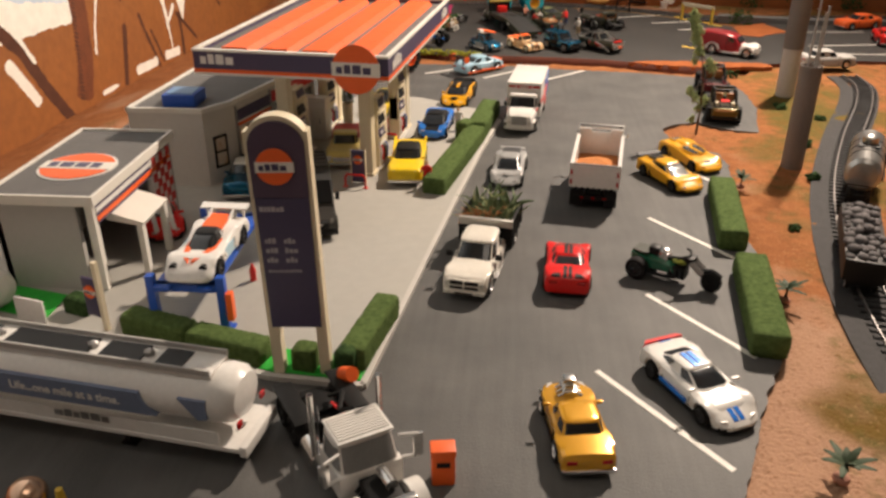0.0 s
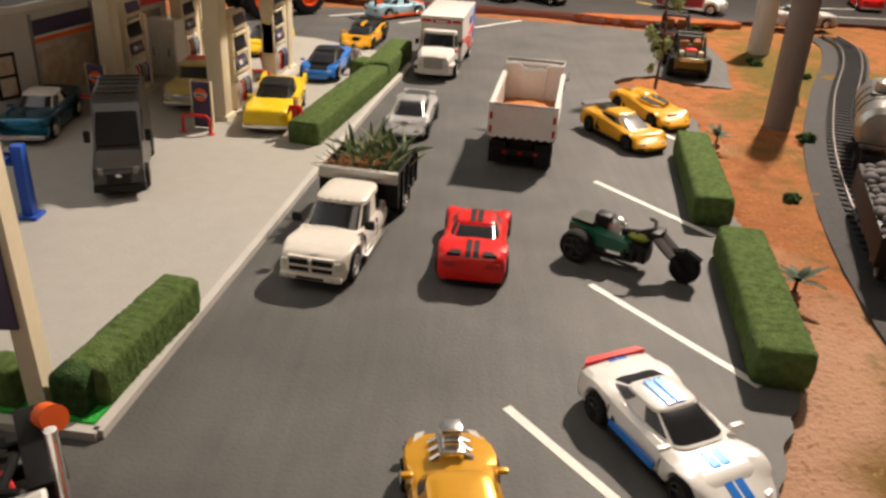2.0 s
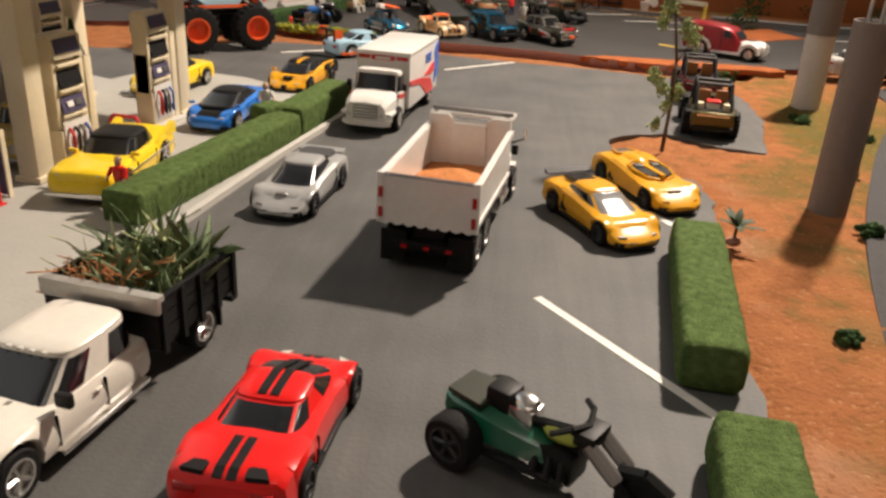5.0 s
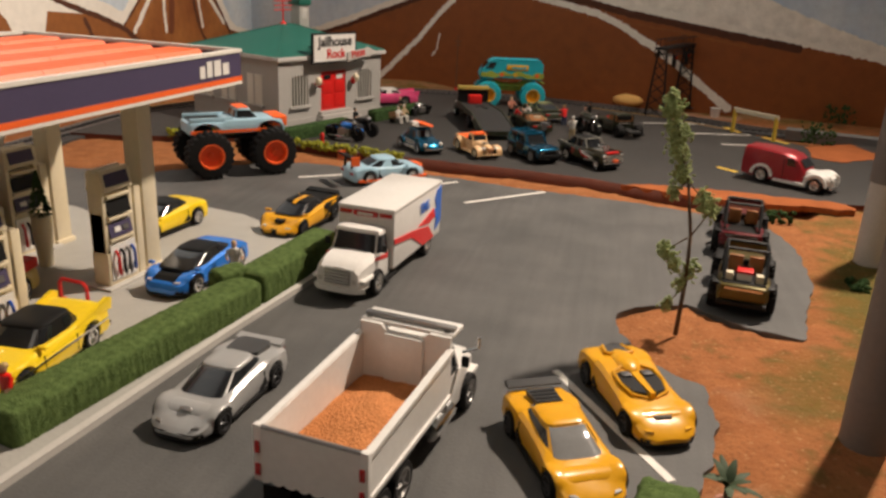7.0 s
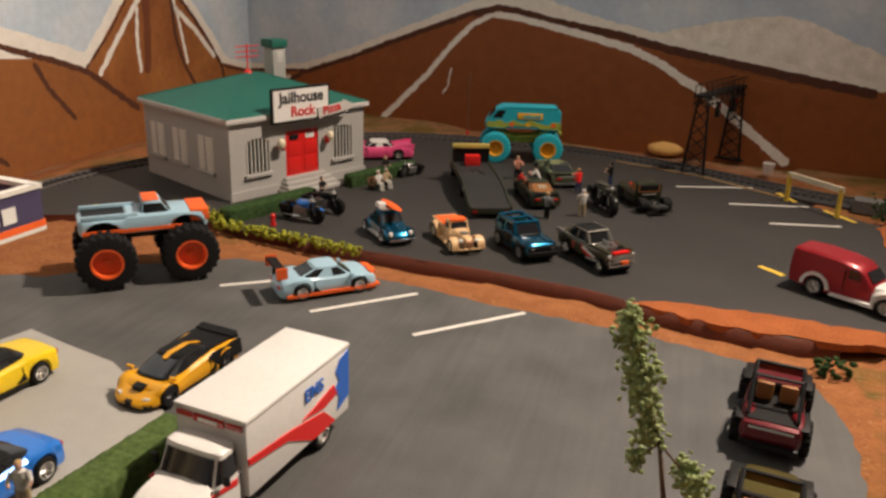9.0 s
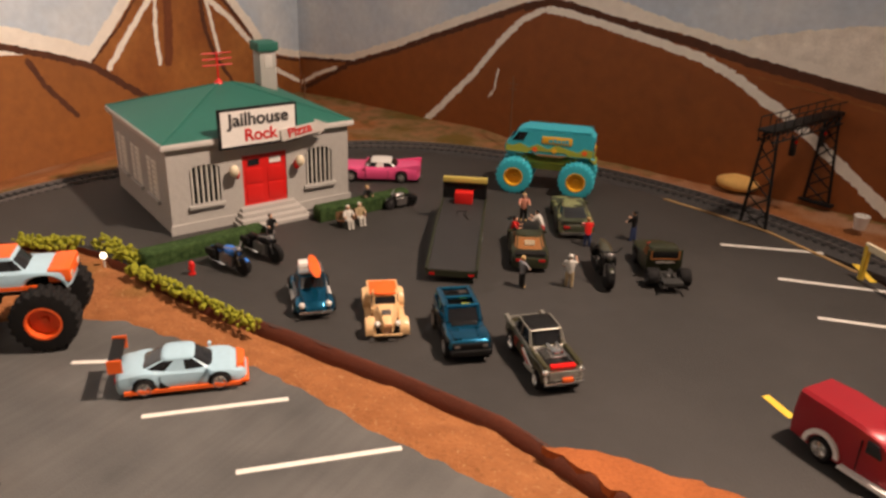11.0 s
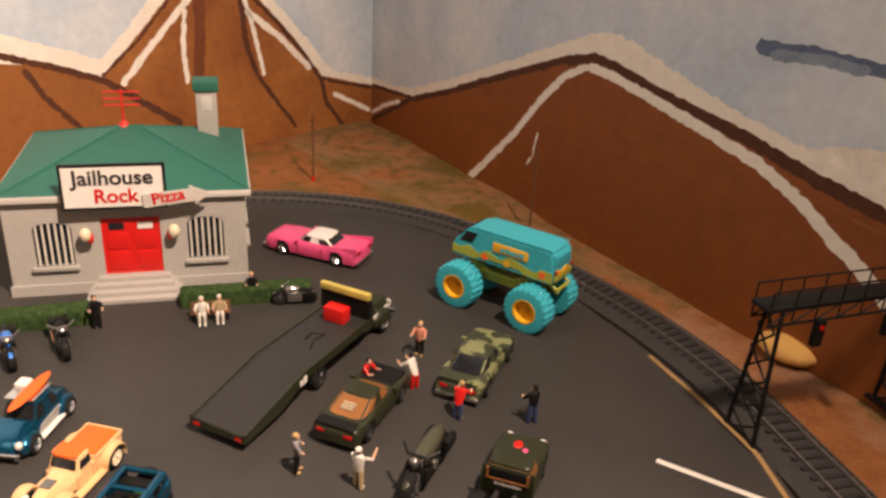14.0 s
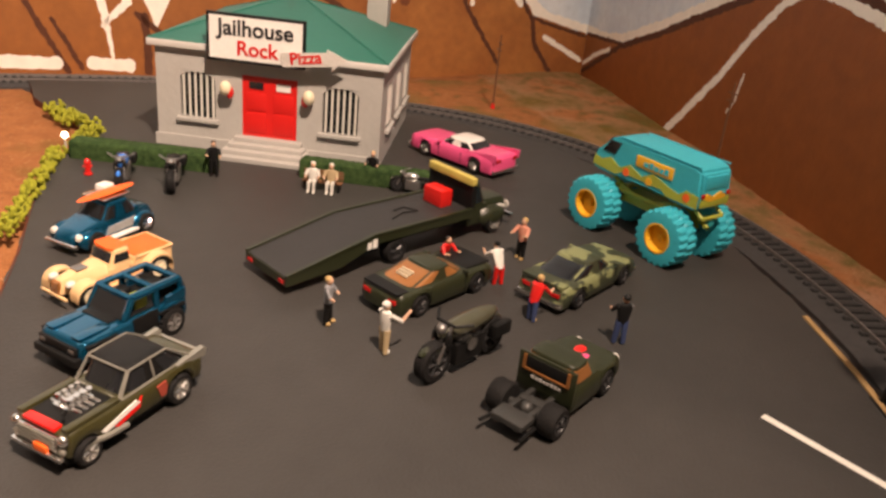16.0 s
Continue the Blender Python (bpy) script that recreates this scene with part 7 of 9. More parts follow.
TOPN = [(-1, 15.5), (-0.92, 18.2), (-0.5, 17.4), (0.2, 17.2), (0.85, 17.4), (0.97, 16.8), (1, 14.5)]
c_gas = (-30, -17, 1.5, 7.5, 16.8, 26.6, 12.6, 10.4)
OLIVE_G = mat("brown_olive_gloss", (0.040, 0.036, 0.011), 0.3, 0.1, 0.5, 0.1, 40)
TRIM_W = mat("pale_brushed_trim", (0.30, 0.29, 0.25), 0.35, 0.5, vary=0.08)
gas = car("gasser", "brown-olive gasser sedan with open chrome engine and pale trim", at(0.3145, 1.2524, ZU, -46.5) @ Matrix.Scale(0.92, 4), 70, 29, OLIVE_G, TOPN, PLAN_S, c_gas, 46, 6.2, rim=CHROME, tw=5.2, rr=7.4, roof=BLACK, low=7, glass=GLASS, off=2.5, mirrors=False, head=OLIVE_G, grille=BLACK)
part("engine_bay", B(9.5, 30, -9, 9, 16.4, 18.05, 0.3), BLACK, gas)
for s in (1, -1):
    part("wing_edge", B(9, 33, s * 11.2 - 1.6, s * 11.2 + 1.6, 17.0, 18.9, 0.7), OLIVE_G, gas)
bm = B(13, 25, -4.2, 4.2, 16, 19.4, 0.5)
box(bm, 14, 23, -2.4, 2.4, 19.4, 21.2, 0.4)
for k in range(4):
    for s in (-1, 1):
        rod(bm, (14.2 + k * 2.9, s * 2.6, 20.2), (14.2 + k * 2.9, s * 3.0, 22.8), 0.9, 1.1)
        rod(bm, (14.2 + k * 2.9, s * 4, 18.6), (13.4 + k * 2.9, s * 7.6, 17.8), 0.8)
part("engine", bm, CHROME, gas, "chromed open engine")
part("bay_hose", tube(bmesh.new(), [(25, 3, 19), (28, 5, 19.4), (29.5, 7, 18.6)], 0.7), BLACK, gas)
part("hood_lip", B(30.5, 34.6, -8, 8, 16.8, 18.6, 0.7), RED, gas, "red panel over the grille")
part("front_grille", B(34.2, 35.6, -9.5, 9.5, 9.5, 16.2, 0.6), CHROME, gas)
for k in range(4):
    part("grille_bar", B(35.4, 36.0, -9, 9, 10.4 + k * 1.5, 11.0 + k * 1.5, 0.1), TRIM_W, gas)
part("nose_panel", B(35.4, 37.0, -1, 6, 7.6, 11.2, 0.7), ORANGE, gas, "orange front panel")
part("front_bumper", B(34.8, 37.0, -12.5, 12.5, 7.0, 8.8, 0.6), CHROME, gas)
for s in (1, -1):
    part("chrome_lamp", ball(bmesh.new(), (34.2, s * 11.6, 14.8), 2.3, (0.8, 1, 1), 12), CHROME, gas)
    part("lower_lamp", ball(bmesh.new(), (34.6, s * 11.4, 10.4), 1.7, (0.7, 1, 1), 10), TRIM_W, gas)
    part("header_pipe", tube(bmesh.new(), [(25, s * 13.6, 9), (16, s * 14.8, 8), (8, s * 14.6, 7.2)], 1.2), TRIM_W, gas)
    part("tail_fin", P([(-35.5, 15), (-20, 17.2), (-20, 18.0), (-35.5, 19.4), (-37.0, 18.0)], s * 12.4 - 1.2, s * 12.4 + 1.2, "y"), TRIM_W, gas, "pale tail fin")
    part("window_trim", tube(bmesh.new(), [(8, s * 11.8, 17.4), (2, s * 10.4, 26.4), (-16.8, s * 10.4, 26.6), (-29.6, s * 11.6, 17.8), (8, s * 12.4, 17.4)], 0.5), TRIM_W, gas)
    part("door_post", R((-9, s * 12.1, 17.6), (-8.4, s * 10.5, 26.2), 0.5), TRIM_W, gas)
    part("flame_stripe", P([(1, 13.4), (18, 9.6), (20, 11.2), (3, 15.2)], s * 14.25 - 0.4, s * 14.25 + 0.4, "y"), WHITE, gas)
    part("red_stripe", P([(0, 15.6), (1.5, 11.2), (12, 8.6), (14, 9.8), (3.5, 12.4)], s * 14.2 - 0.4, s * 14.2 + 0.4, "y"), RED, gas)
    part("rear_mark", P([(-12, 9.4), (-9.4, 9.4), (-7.6, 15), (-12.4, 15.6), (-13, 13)], s * 14.3 - 0.4, s * 14.3 + 0.4, "y"), mat("faded_red_mark", (0.30, 0.05, 0.03), 0.5), gas)
part("tail_panel", B(-36.4, -34.4, -11, 11, 8.5, 17, 0.6), TRIM_W, gas)
part("rear_bumper", B(-38.6, -36.8, -9, 9, 8, 11, 0.5), BLACK, gas)
part("windscreen_trim", tube(bmesh.new(), [(8.4, -11, 17.3), (2.6, -10, 26.2), (2.6, 10, 26.2), (8.4, 11, 17.3), (8.4, -11, 17.3)], 0.5), TRIM_W, gas)

# ramp truck with a tilted flat deck
flat = thing("ramp_truck", "dark olive ramp truck with long sloping black deck", "truck", at(0.1847, 1.396, ZU, 113.3), "trucks")
deck = [(-82, 5), (-82, 9.5), (-28, 19.5), (44, 19.5), (44, 15), (-26, 15), (-50, 7)]
part("deck", P(deck, -18.5, 18.5, "y"), OLIVE, flat)
DECKB = mat("matt_black_deck", (0.022, 0.021, 0.021), 0.55, vary=0.15, size=60, bump=0.2)
part("deck_surface", P([(-81.5, 9.6), (-81.5, 10.0), (-28, 20.0), (43.5, 20.0), (43.5, 19.6), (-28, 19.6)], -17, 17, "y"), DECKB, flat)
for s in (1, -1):
    part("deck_rail", P([(-82, 9.5), (-28, 19.5), (44, 19.5), (44, 21), (-28, 21), (-82, 11)], s * 18 - 0.9, s * 18 + 0.9, "y"), OLIVE, flat)
    part("headboard_post", B(42, 45, s * 17 - 1.4, s * 17 + 1.4, 19, 36), BLACK, flat)
    wheel(flat, -12, s * 14.5, 7.2, 7, RIM_D)
    wheel(flat, 66, s * 14, 7.2, 6, CHROME)
    part("fender", ball(bmesh.new(), (66, s * 13, 10), 9.5, (1.2, 0.5, 0.7), 14), OLIVE, flat)
    part("white_flash", P([(56, 13), (78, 14.5), (74, 16.4), (56, 15.6)], s * 13.4 - 0.5, s * 13.4 + 0.5, "y"), WHITE, flat)
    part("headlight", disc(bmesh.new(), (82.6, s * 9, 13), 2.5, "x", 1.4, 14), LAMP_W, flat)
    part("tail_light", B(-82.6, -81.8, s * 14 - 2, s * 14 + 2, 6, 7.6), LAMP_R, flat)
    bars(flat, (-33 if s < 0 else -41, s * 18.7, 13.2), 2, 3.2, 4.8, 0.8, WHITE, "x", 3)
part("headboard", B(42.5, 44, -17, 17, 20, 34), BLACK, flat)
part("light_board", B(41, 45, -18.5, 18.5, 34.5, 39, 0.6), mat("gold_board", (0.52, 0.42, 0.10), 0.5, vary=0.15, size=200), flat, "gold striped light board")
part("tool_box", B(28, 37, -7.5, 7.5, 20, 30, 0.9), REDP, flat, "red tool box")
part("winch_cable", tube(bmesh.new(), [(-6, -6, 20.3), (4, -2, 20.3), (14, -4, 20.3), (10, 4, 20.3), (2, 3, 20.3)], 0.5, 5), BLACK, flat)
c_fl = (45, 46, 55, 61, 19, 33, 14.5, 12)
bm = cabin(c_fl, 1.4)
box(bm, 45, 61, -13.5, 13.5, 7, 19.2, 0.8)
part("cabin", bm, OLIVE, flat)
glaze(flat, c_fl, GLASS, ())
part("bonnet", shell(24, 22, [(-1, 20), (0.7, 18.5), (1, 15)], [(-1, 1), (1, 0.8)], 7, []), OLIVE, flat).location = (0.071, 0, 0)
part("grille", B(82, 83.4, -6, 6, 8, 15, 0.5), CHROME, flat)
part("front_bumper", B(83, 85.4, -14, 14, 5, 8, 0.7), CHROME, flat)
part("chassis", B(-40, 80, -6, 6, 7, 14.9), BLACK, flat)

# brown and olive fastback, bonnet off
TOPF = [(-1, 12), (-0.92, 14.6), (-0.4, 14.8), (0.3, 14.2), (0.9, 13.2), (1, 10)]
c_brn = (-30, -7, 2, 14, 14.2, 20.5, 12.6, 9.8)
brn = car("fastback", "olive fastback with copper brown deck being repaired", at(0.2420, 1.3985, ZU, 117) @ Matrix.Scale(0.95, 4), 74, 30, OLIVE, TOPF, PLAN_S, c_brn, 43, 6.3, rim=RIM_D, roof=OLIVE, glass=BROWN, tw=6.5)
part("engine_bay", B(15, 34, -11, 11, 13.2, 14.7, 0.3), BLACK, brn)
part("rear_deck", P([(-36.4, -12), (-29, -12), (-29, 12), (-36.4, 12)], 14.4, 15.4), BLACK, brn)
for k in (-2, 0, 2):
    part("louvre", B(-20 + k, -19.4 + k, -4, 4, 17.6 + k * 0.28, 18.9 + k * 0.28), CREAM, brn)
# camouflaged fastback
CAMO = mat("camouflage_enamel", (0.20, 0.22, 0.10), 0.5, coat=0.1, vary=0.05, size=75, second=(0.035, 0.042, 0.022), amount=0.50, spread=0.012)
c_cam = (-32, -9, 3, 15, 14.4, 21, 13, 10)
cam_car = car("fastback", "green camouflage fastback muscle car", at(0.2475, 1.481, ZU, 118) @ Matrix.Scale(0.95, 4), 77, 31, CAMO, TOPF, PLAN_S, c_cam, 46, 6.4, rim=RIM_D, bumper=CHROME)
part("rear_deck", P([(-38, -13), (-32, -13), (-32, 13), (-38, 13)], 14.6, 16), CAMO, cam_car)

# stripped pickup: cab on a bare chassis
bare = thing("stripped_pickup", "dark olive pickup cab on a bare chassis", "toy car", at(0.3405, 1.418, ZU, 121) @ Matrix.Scale(0.91, 4), "model cars")
part("front_body", shell(46, 30, [(-1, 17), (-0.5, 17), (0.2, 16.5), (0.9, 15.5), (1, 12)], PLAN_S, 4.5, [(9, 7.8, 6.6)]), OLIVE, bare).location = (0.014, 0, 0)
c_bar = (-8, -6.5, 6, 12, 16.5, 25.5, 14, 11.5)
part("cabin", cabin(c_bar), OLIVE, bare)
glaze(bare, c_bar, BROWN, ())
part("rear_panel", B(-9.4, -8, -14.5, 14.5, 8, 25, 0.5), OLIVE, bare)
part("rear_opening", B(-9.9, -9.2, -10.5, 10.5, 18.2, 23.6, 0.3), BLACK, bare)
for s in (1, -1):
    part("window_post", B(-10.2, -9.2, s * 11.2 - 0.7, s * 11.2 + 0.7, 17.6, 24.2), BROWN, bare)
part("window_bar", B(-10.2, -9.2, -11.9, 11.9, 17.0, 17.9), BROWN, bare)
bars(bare, (-10.05, -8, 14), 8, 1.4, 1.6, 0.6, GREYW, "y")
part("bonnet_skull", ball(bmesh.new(), (24, 2, 16.8), 2.8, (1.4, 1.0, 0.25)), REDP, bare)
part("bonnet_skull_jaw", ball(bmesh.new(), (20, -3, 17.0), 1.8, (1.2, 1, 0.3)), PINK, bare)
fb = bmesh.new()
for s in (1, -1):
    box(fb, -38, -8, s * 5 - 1.2, s * 5 + 1.2, 6, 9, 0.3)
    rod(fb, (-22, s * 4, 7), (-22, s * 12, 7), 1.6)
box(fb, -38, -28, -8, 8, 6.5, 9.5, 0.5), box(fb, -20, -15, -6, 6, 6, 9.5, 0.5), ball(fb, (-22, 0, 7), 3.4)
part("chassis", fb, mat("gunmetal", (0.06, 0.06, 0.058), 0.45, 0.5, vary=0.15), bare)
for s in (1, -1):
    wheel(bare, 23, s * 12, 6.6, 6, RIM_D)
    wheel(bare, -22, s * 13, 7.4, 8.5, RIM_D)
    part("exhaust_pipe", tube(bmesh.new(), [(-10, s * 8, 5), (-30, s * 9, 5), (-42, s * 10, 6)], 0.9), BLACK, bare)
    part("headlight", disc(bmesh.new(), (37, s * 10, 12), 2.3, "x", 1.4, 14), LAMP_W, bare)

# pink cadillac-like coupe
c_pnk = (-22, -13, 5, 13, 13.6, 19.6, 12.8, 10.4)
TOPK = [(-1, 15), (-0.9, 15.6), (-0.5, 14.6), (0.3, 14.2), (0.92, 13.6), (1, 10)]
pink = car("classic_car", "pink fifties coupe with white roof and tail fins", at(0.0425, 1.493, ZU, -152), 84, 31, PINK, TOPK, PLAN_S, c_pnk, 48, 6, rim=CHROME, roof=WHITE, bumper=CHROME, tw=6)
for s in (1, -1):
    part("tail_fin", P([(-42, 12), (-10, 13.6), (-38, 17.6), (-42.6, 17.8)], s * 13.6 - 0.8, s * 13.6 + 0.8, "y"), PINK, pink)

# turquoise monster van
mv = thing("monster_van", "turquoise monster van with green flower paint on huge tyres", "monster truck", at(0.194, 1.557, ZU, -165), "monster trucks")
monster_wheels(mv, (29, -29), 18.0, 16.0, 15, TURQ, RIM_Y)
part("chassis", B(-16, 16, -7, 7, 20, 27, 1.0), LIME, mv, "lime green chassis block")
for s in (1, -1):
    part("chassis_tube", tube(bmesh.new(), [(-38, s * 8, 20), (-20, s * 8, 27), (20, s * 8, 27), (38, s * 8, 20)], 1.5), LIME, mv)
    for x in (-30, 30):
        part("shock_absorber", R((x, s * 9, 17), (x * 0.65, s * 8, 32), 1.6), LIME, mv)
        part("link_arm", R((x * 0.9, s * 4, 17), (x * 0.2, s * 4, 24), 1.2), LIME, mv)
prof = [(-42, 37), (-42.5, 44), (-40.5, 58), (-35, 60), (22, 60), (29, 57.5), (36, 47), (40, 45), (41, 37), (38, 35), (20, 35), (16, 38.5), (-16, 38.5), (-20, 35), (-40, 35)]
bm = P(prof, -13.6, 13.6, "y")
bmesh.ops.bevel(bm, geom=list(bm.edges), offset=1.6, segments=2, affect="EDGES")
part("body", bm, TURQ, mv)
for s in (1, -1):
    y = s * 13.6
    part("green_skirt", P([(-41.5, 37), (-41.5, 44), (-33, 45), (-28, 41), (-18, 43.5), (-8, 46.5), (0, 42), (10, 46), (18, 42), (26, 46), (33, 43), (39, 44), (39.5, 38), (20, 37), (16, 39.5), (-16, 39.5), (-20, 37)], y - 0.5, y + 0.5, "y"), LIME, mv)
    part("sign_panel", B(-22, 6, y - 0.8, y + 0.8, 47, 54, 0.6), RIM_Y, mv)
    bars(mv, (-19, y + s * 1.0, 48.6), 5, 3.0, 3.6, 0.9, TURQ, "x", 9)
    part("side_window", P([(23, 48.5), (33.5, 48.5), (28, 56.5), (19, 56.5)], y - 0.4, y + 0.4, "y"), GLASS, mv)
    for k, c in ((-34, ORANGE), (12, ORANGE), (-6, RIM_Y)):
        part("flower", disc(bmesh.new(), (k, y, 41), 2.6, "y", 1.4, 10), c, mv)
part("windscreen", pane([(36.8, -12, 46.8), (36.8, 12, 46.8), (29.6, 11.6, 57.3), (29.6, -11.6, 57.3)], (0.03, 0.03, 0.04, 0.08), 0.6), GLASS, mv)
part("rear_band", B(-43.2, -42.2, -12.4, 12.4, 37.5, 42, 0.4), LIME, mv)
part("rear_flower_band", P([(-10, 43), (-4, 46), (2, 43.5), (8, 46), (11, 43), (6, 41), (-4, 41.6)], -43.3, -42.3, "x"), RIM_Y, mv)
part("rear_window", B(-42.6, -40.6, -10, 10, 48, 55.5, 0.4), TURQ, mv)
for s in (1, -1):
    part("tail_light", B(-43.4, -42.3, s * 11 - 1.4, s * 11 + 1.4, 43.5, 46, 0.4), LAMP_R, mv)
    part("roof_edge", tube(bmesh.new(), [(-39, s * 12.6, 60), (22, s * 12.6, 60)], 0.5), TURQ, mv)
    part("bumper_tube", tube(bmesh.new(), [(-38, s * 9, 35), (-44, s * 9, 31), (-44, 0, 31)], 1.2), LIME, mv)
    part("roll_strut", R((-30, s * 7, 34), (-6, s * 7, 26), 1.3), LIME, mv), part("roll_strut", R((30, s * 7, 34), (6, s * 7, 26), 1.3), LIME, mv)


# motorcycles
def motorbike(label, m, k, tank):
    root = thing("motorcycle", label, "motorcycle", m, "motorcycles")
    for x in (19, -19):
        t = wheel(root, x * k, 0.01, round(9.5 * k, 2), round(6.2 * k, 2), RIM_D, 6)
    part("engine", ball(B(-9 * k, 9 * k, -5 * k, 5 * k, 5 * k, 16 * k, 0.8 * k), (0, 0, 14 * k), 5.5 * k), BLACK if tank is OLIVE else STEEL, root)
    if tank is OLIVE:
        hump = mat("grey_olive_enamel", (0.075, 0.075, 0.050), 0.32, 0.2, 0.4, 0.1)
        part("tank", ball(bmesh.new(), (-3 * k, 0, 21.5 * k), 7 * k, (2.9, 0.72, 0.62), 16), hump, root, "streamlined grey-olive tank")
        for x in (-6, 3):
            part("cylinder", R((x * k, 0, 10 * k), (x * 1.5 * k, 0, 19 * k), 3.4 * k, 2.8 * k, 12), STEEL, root)
        part("air_cleaner", disc(bmesh.new(), (0, -5.4 * k, 14 * k), 3.2 * k, "y", 1.6 * k, 16), CHROME, root)
        part("air_cleaner", disc(bmesh.new(), (0, 5.4 * k, 14 * k), 3.2 * k, "y", 1.6 * k, 16), CHROME, root)
    else:
        part("tank", ball(bmesh.new(), (4 * k, 0, 20 * k), 7 * k, (1.7, 0.75, 0.75), 12), tank, root)
    part("seat", B(-18 * k, -3 * k, -3 * k, 3 * k, 18 * k, 21 * k, 1.2 * k), BLACK, root)
    part("rear_fender", ball(bmesh.new(), (-18 * k, 0, 16 * k), 6 * k, (1.5, 0.5, 0.5), 10), tank, root)
    f = bmesh.new()
    for s in (1, -1):
        rod(f, (19 * k, s * 3 * k, 9.5 * k), (12 * k, s * 3 * k, 25 * k), 0.9 * k)
    part("fork", f, STEEL, root)
    part("handlebar", tube(bmesh.new(), [(6 * k, 10 * k, 27 * k), (12 * k, 5 * k, 26 * k), (12 * k, -5 * k, 26 * k), (6 * k, -10 * k, 27 * k)], 0.8 * k), BLACK if tank is OLIVE else STEEL, root)
    part("exhaust", tube(bmesh.new(), [(4 * k, -5 * k, 10 * k), (0, -6 * k, 6 * k), (-22 * k, -6 * k, 7 * k)], 1.3 * k), CHROME if tank is not OLIVE else BLACK, root)
    for s in (1, -1):
        part("saddlebag", B(-26 * k, -14 * k, min(s * 4 * k, s * 8 * k), max(s * 4 * k, s * 8 * k), 11 * k, 18 * k, 1.2 * k), BLACK, root)
        part("fork_cover", ball(bmesh.new(), (14 * k, s * 3.4 * k, 19 * k), 2.6 * k, (0.8, 0.8, 1.9), 8), BLACK, root)
    part("front_fender", ball(bmesh.new(), (19 * k, 0, 15.5 * k), 6 * k, (1.5, 0.55, 0.5), 10), tank, root)
    part("headlamp", ball(bmesh.new(), (15 * k, 0, 24 * k), 2.6 * k), CHROME if tank is not OLIVE else STEEL, root)
    return root


motorbike("large matt black and olive motorcycle", at(0.307, 1.390, ZU, -62), 0.96, OLIVE)
motorbike("small chrome motorcycle with blue tank", at(0.0695, 1.256, ZU, -8), 0.76, BLUE)
motorbike("small black motorcycle by the hedge", at(0.0755, 1.2855, ZU, -10), 0.76, BLACK)
motorbike("small white motorcycle beside the hedge", at(0.1055, 1.434, ZU, -120), 0.56, CHROME)


# painted figurines, each one plain shape
def figurine(label, m, legs, shirt, height=25.0, arms=(0.4, 0.4), sit=False, lean=0.0, hair=BLACK, group="painted figurines"):
    k = height / 25.0
    bm = bmesh.new()

    def add(fn, slot):
        before = set(bm.faces)
        fn()
        for fc in set(bm.faces) - before:
            fc.material_index = slot
    hip = 11.5 * k if not sit else 7.0 * k
    for s in (1, -1):
        if sit:
            add(lambda: rod(bm, (0, s * 1.6 * k, hip), (5 * k, s * 1.7 * k, hip), 1.4 * k, 1.2 * k), 0)
            add(lambda: rod(bm, (5 * k, s * 1.7 * k, hip), (5.4 * k, s * 1.8 * k, 0.5), 1.2 * k, 1.0 * k), 0)
            add(lambda: ball(bm, (6.2 * k, s * 1.8 * k, 0.9 * k), 1.3 * k, (1.5, 0.8, 0.7), 8), 0)
        else:
            add(lambda: rod(bm, (s * 0.6 * k, s * 2.0 * k, 0.4), (0, s * 1.4 * k, hip), 1.15 * k, 1.7 * k), 0)
            add(lambda: ball(bm, (s * 0.6 * k + 0.8 * k, s * 2.0 * k, 0.9 * k), 1.3 * k, (1.6, 0.8, 0.7), 8), 3)
    top = hip + 8.4 * k
    tilt = Vector((lean * 8 * k, 0, 0))
    add(lambda: loft(bm, [[Vector((math.cos(a) * r * 0.62, math.sin(a) * r, z)) + tilt * ((z - hip) / (8.4 * k)) for a in np.linspace(0, 2 * math.pi, 11)[:-1]] for r, z in ((2.6 * k, hip - 0.8 * k), (2.9 * k, hip + 2 * k), (3.5 * k, hip + 6 * k), (2.9 * k, top), (1.0 * k, top + 0.7 * k))]), 1)
    for s, a in zip((1, -1), arms):
        sh = Vector((0, s * 3.3 * k, top - 0.6 * k)) + tilt
        el = sh + Vector((1.2 * k + 2.5 * a * k, s * 1.2 * k, -3.6 * k))
        add(lambda: rod(bm, sh, el, 1.1 * k, 0.95 * k), 1)
        add(lambda: rod(bm, el, el + Vector((2.8 * a * k + 0.6 * k, -s * 0.6 * k, -3.0 * k + 4.2 * a * k)), 0.8 * k, 0.65 * k), 2)
    add(lambda: ball(bm, Vector((0.3 * k, 0, top + 2.7 * k)) + tilt * 1.2, 1.9 * k, (0.95, 0.85, 1.15), 10), 2)
    add(lambda: ball(bm, Vector((-0.2 * k, 0, top + 3.5 * k)) + tilt * 1.2, 1.9 * k, (1.0, 0.92, 0.85), 10), 3)
    ob = link("figurine", bm, [legs, shirt, SKIN, hair])
    ob.matrix_world = m
    return tagged(ob, label, "figurine", group)


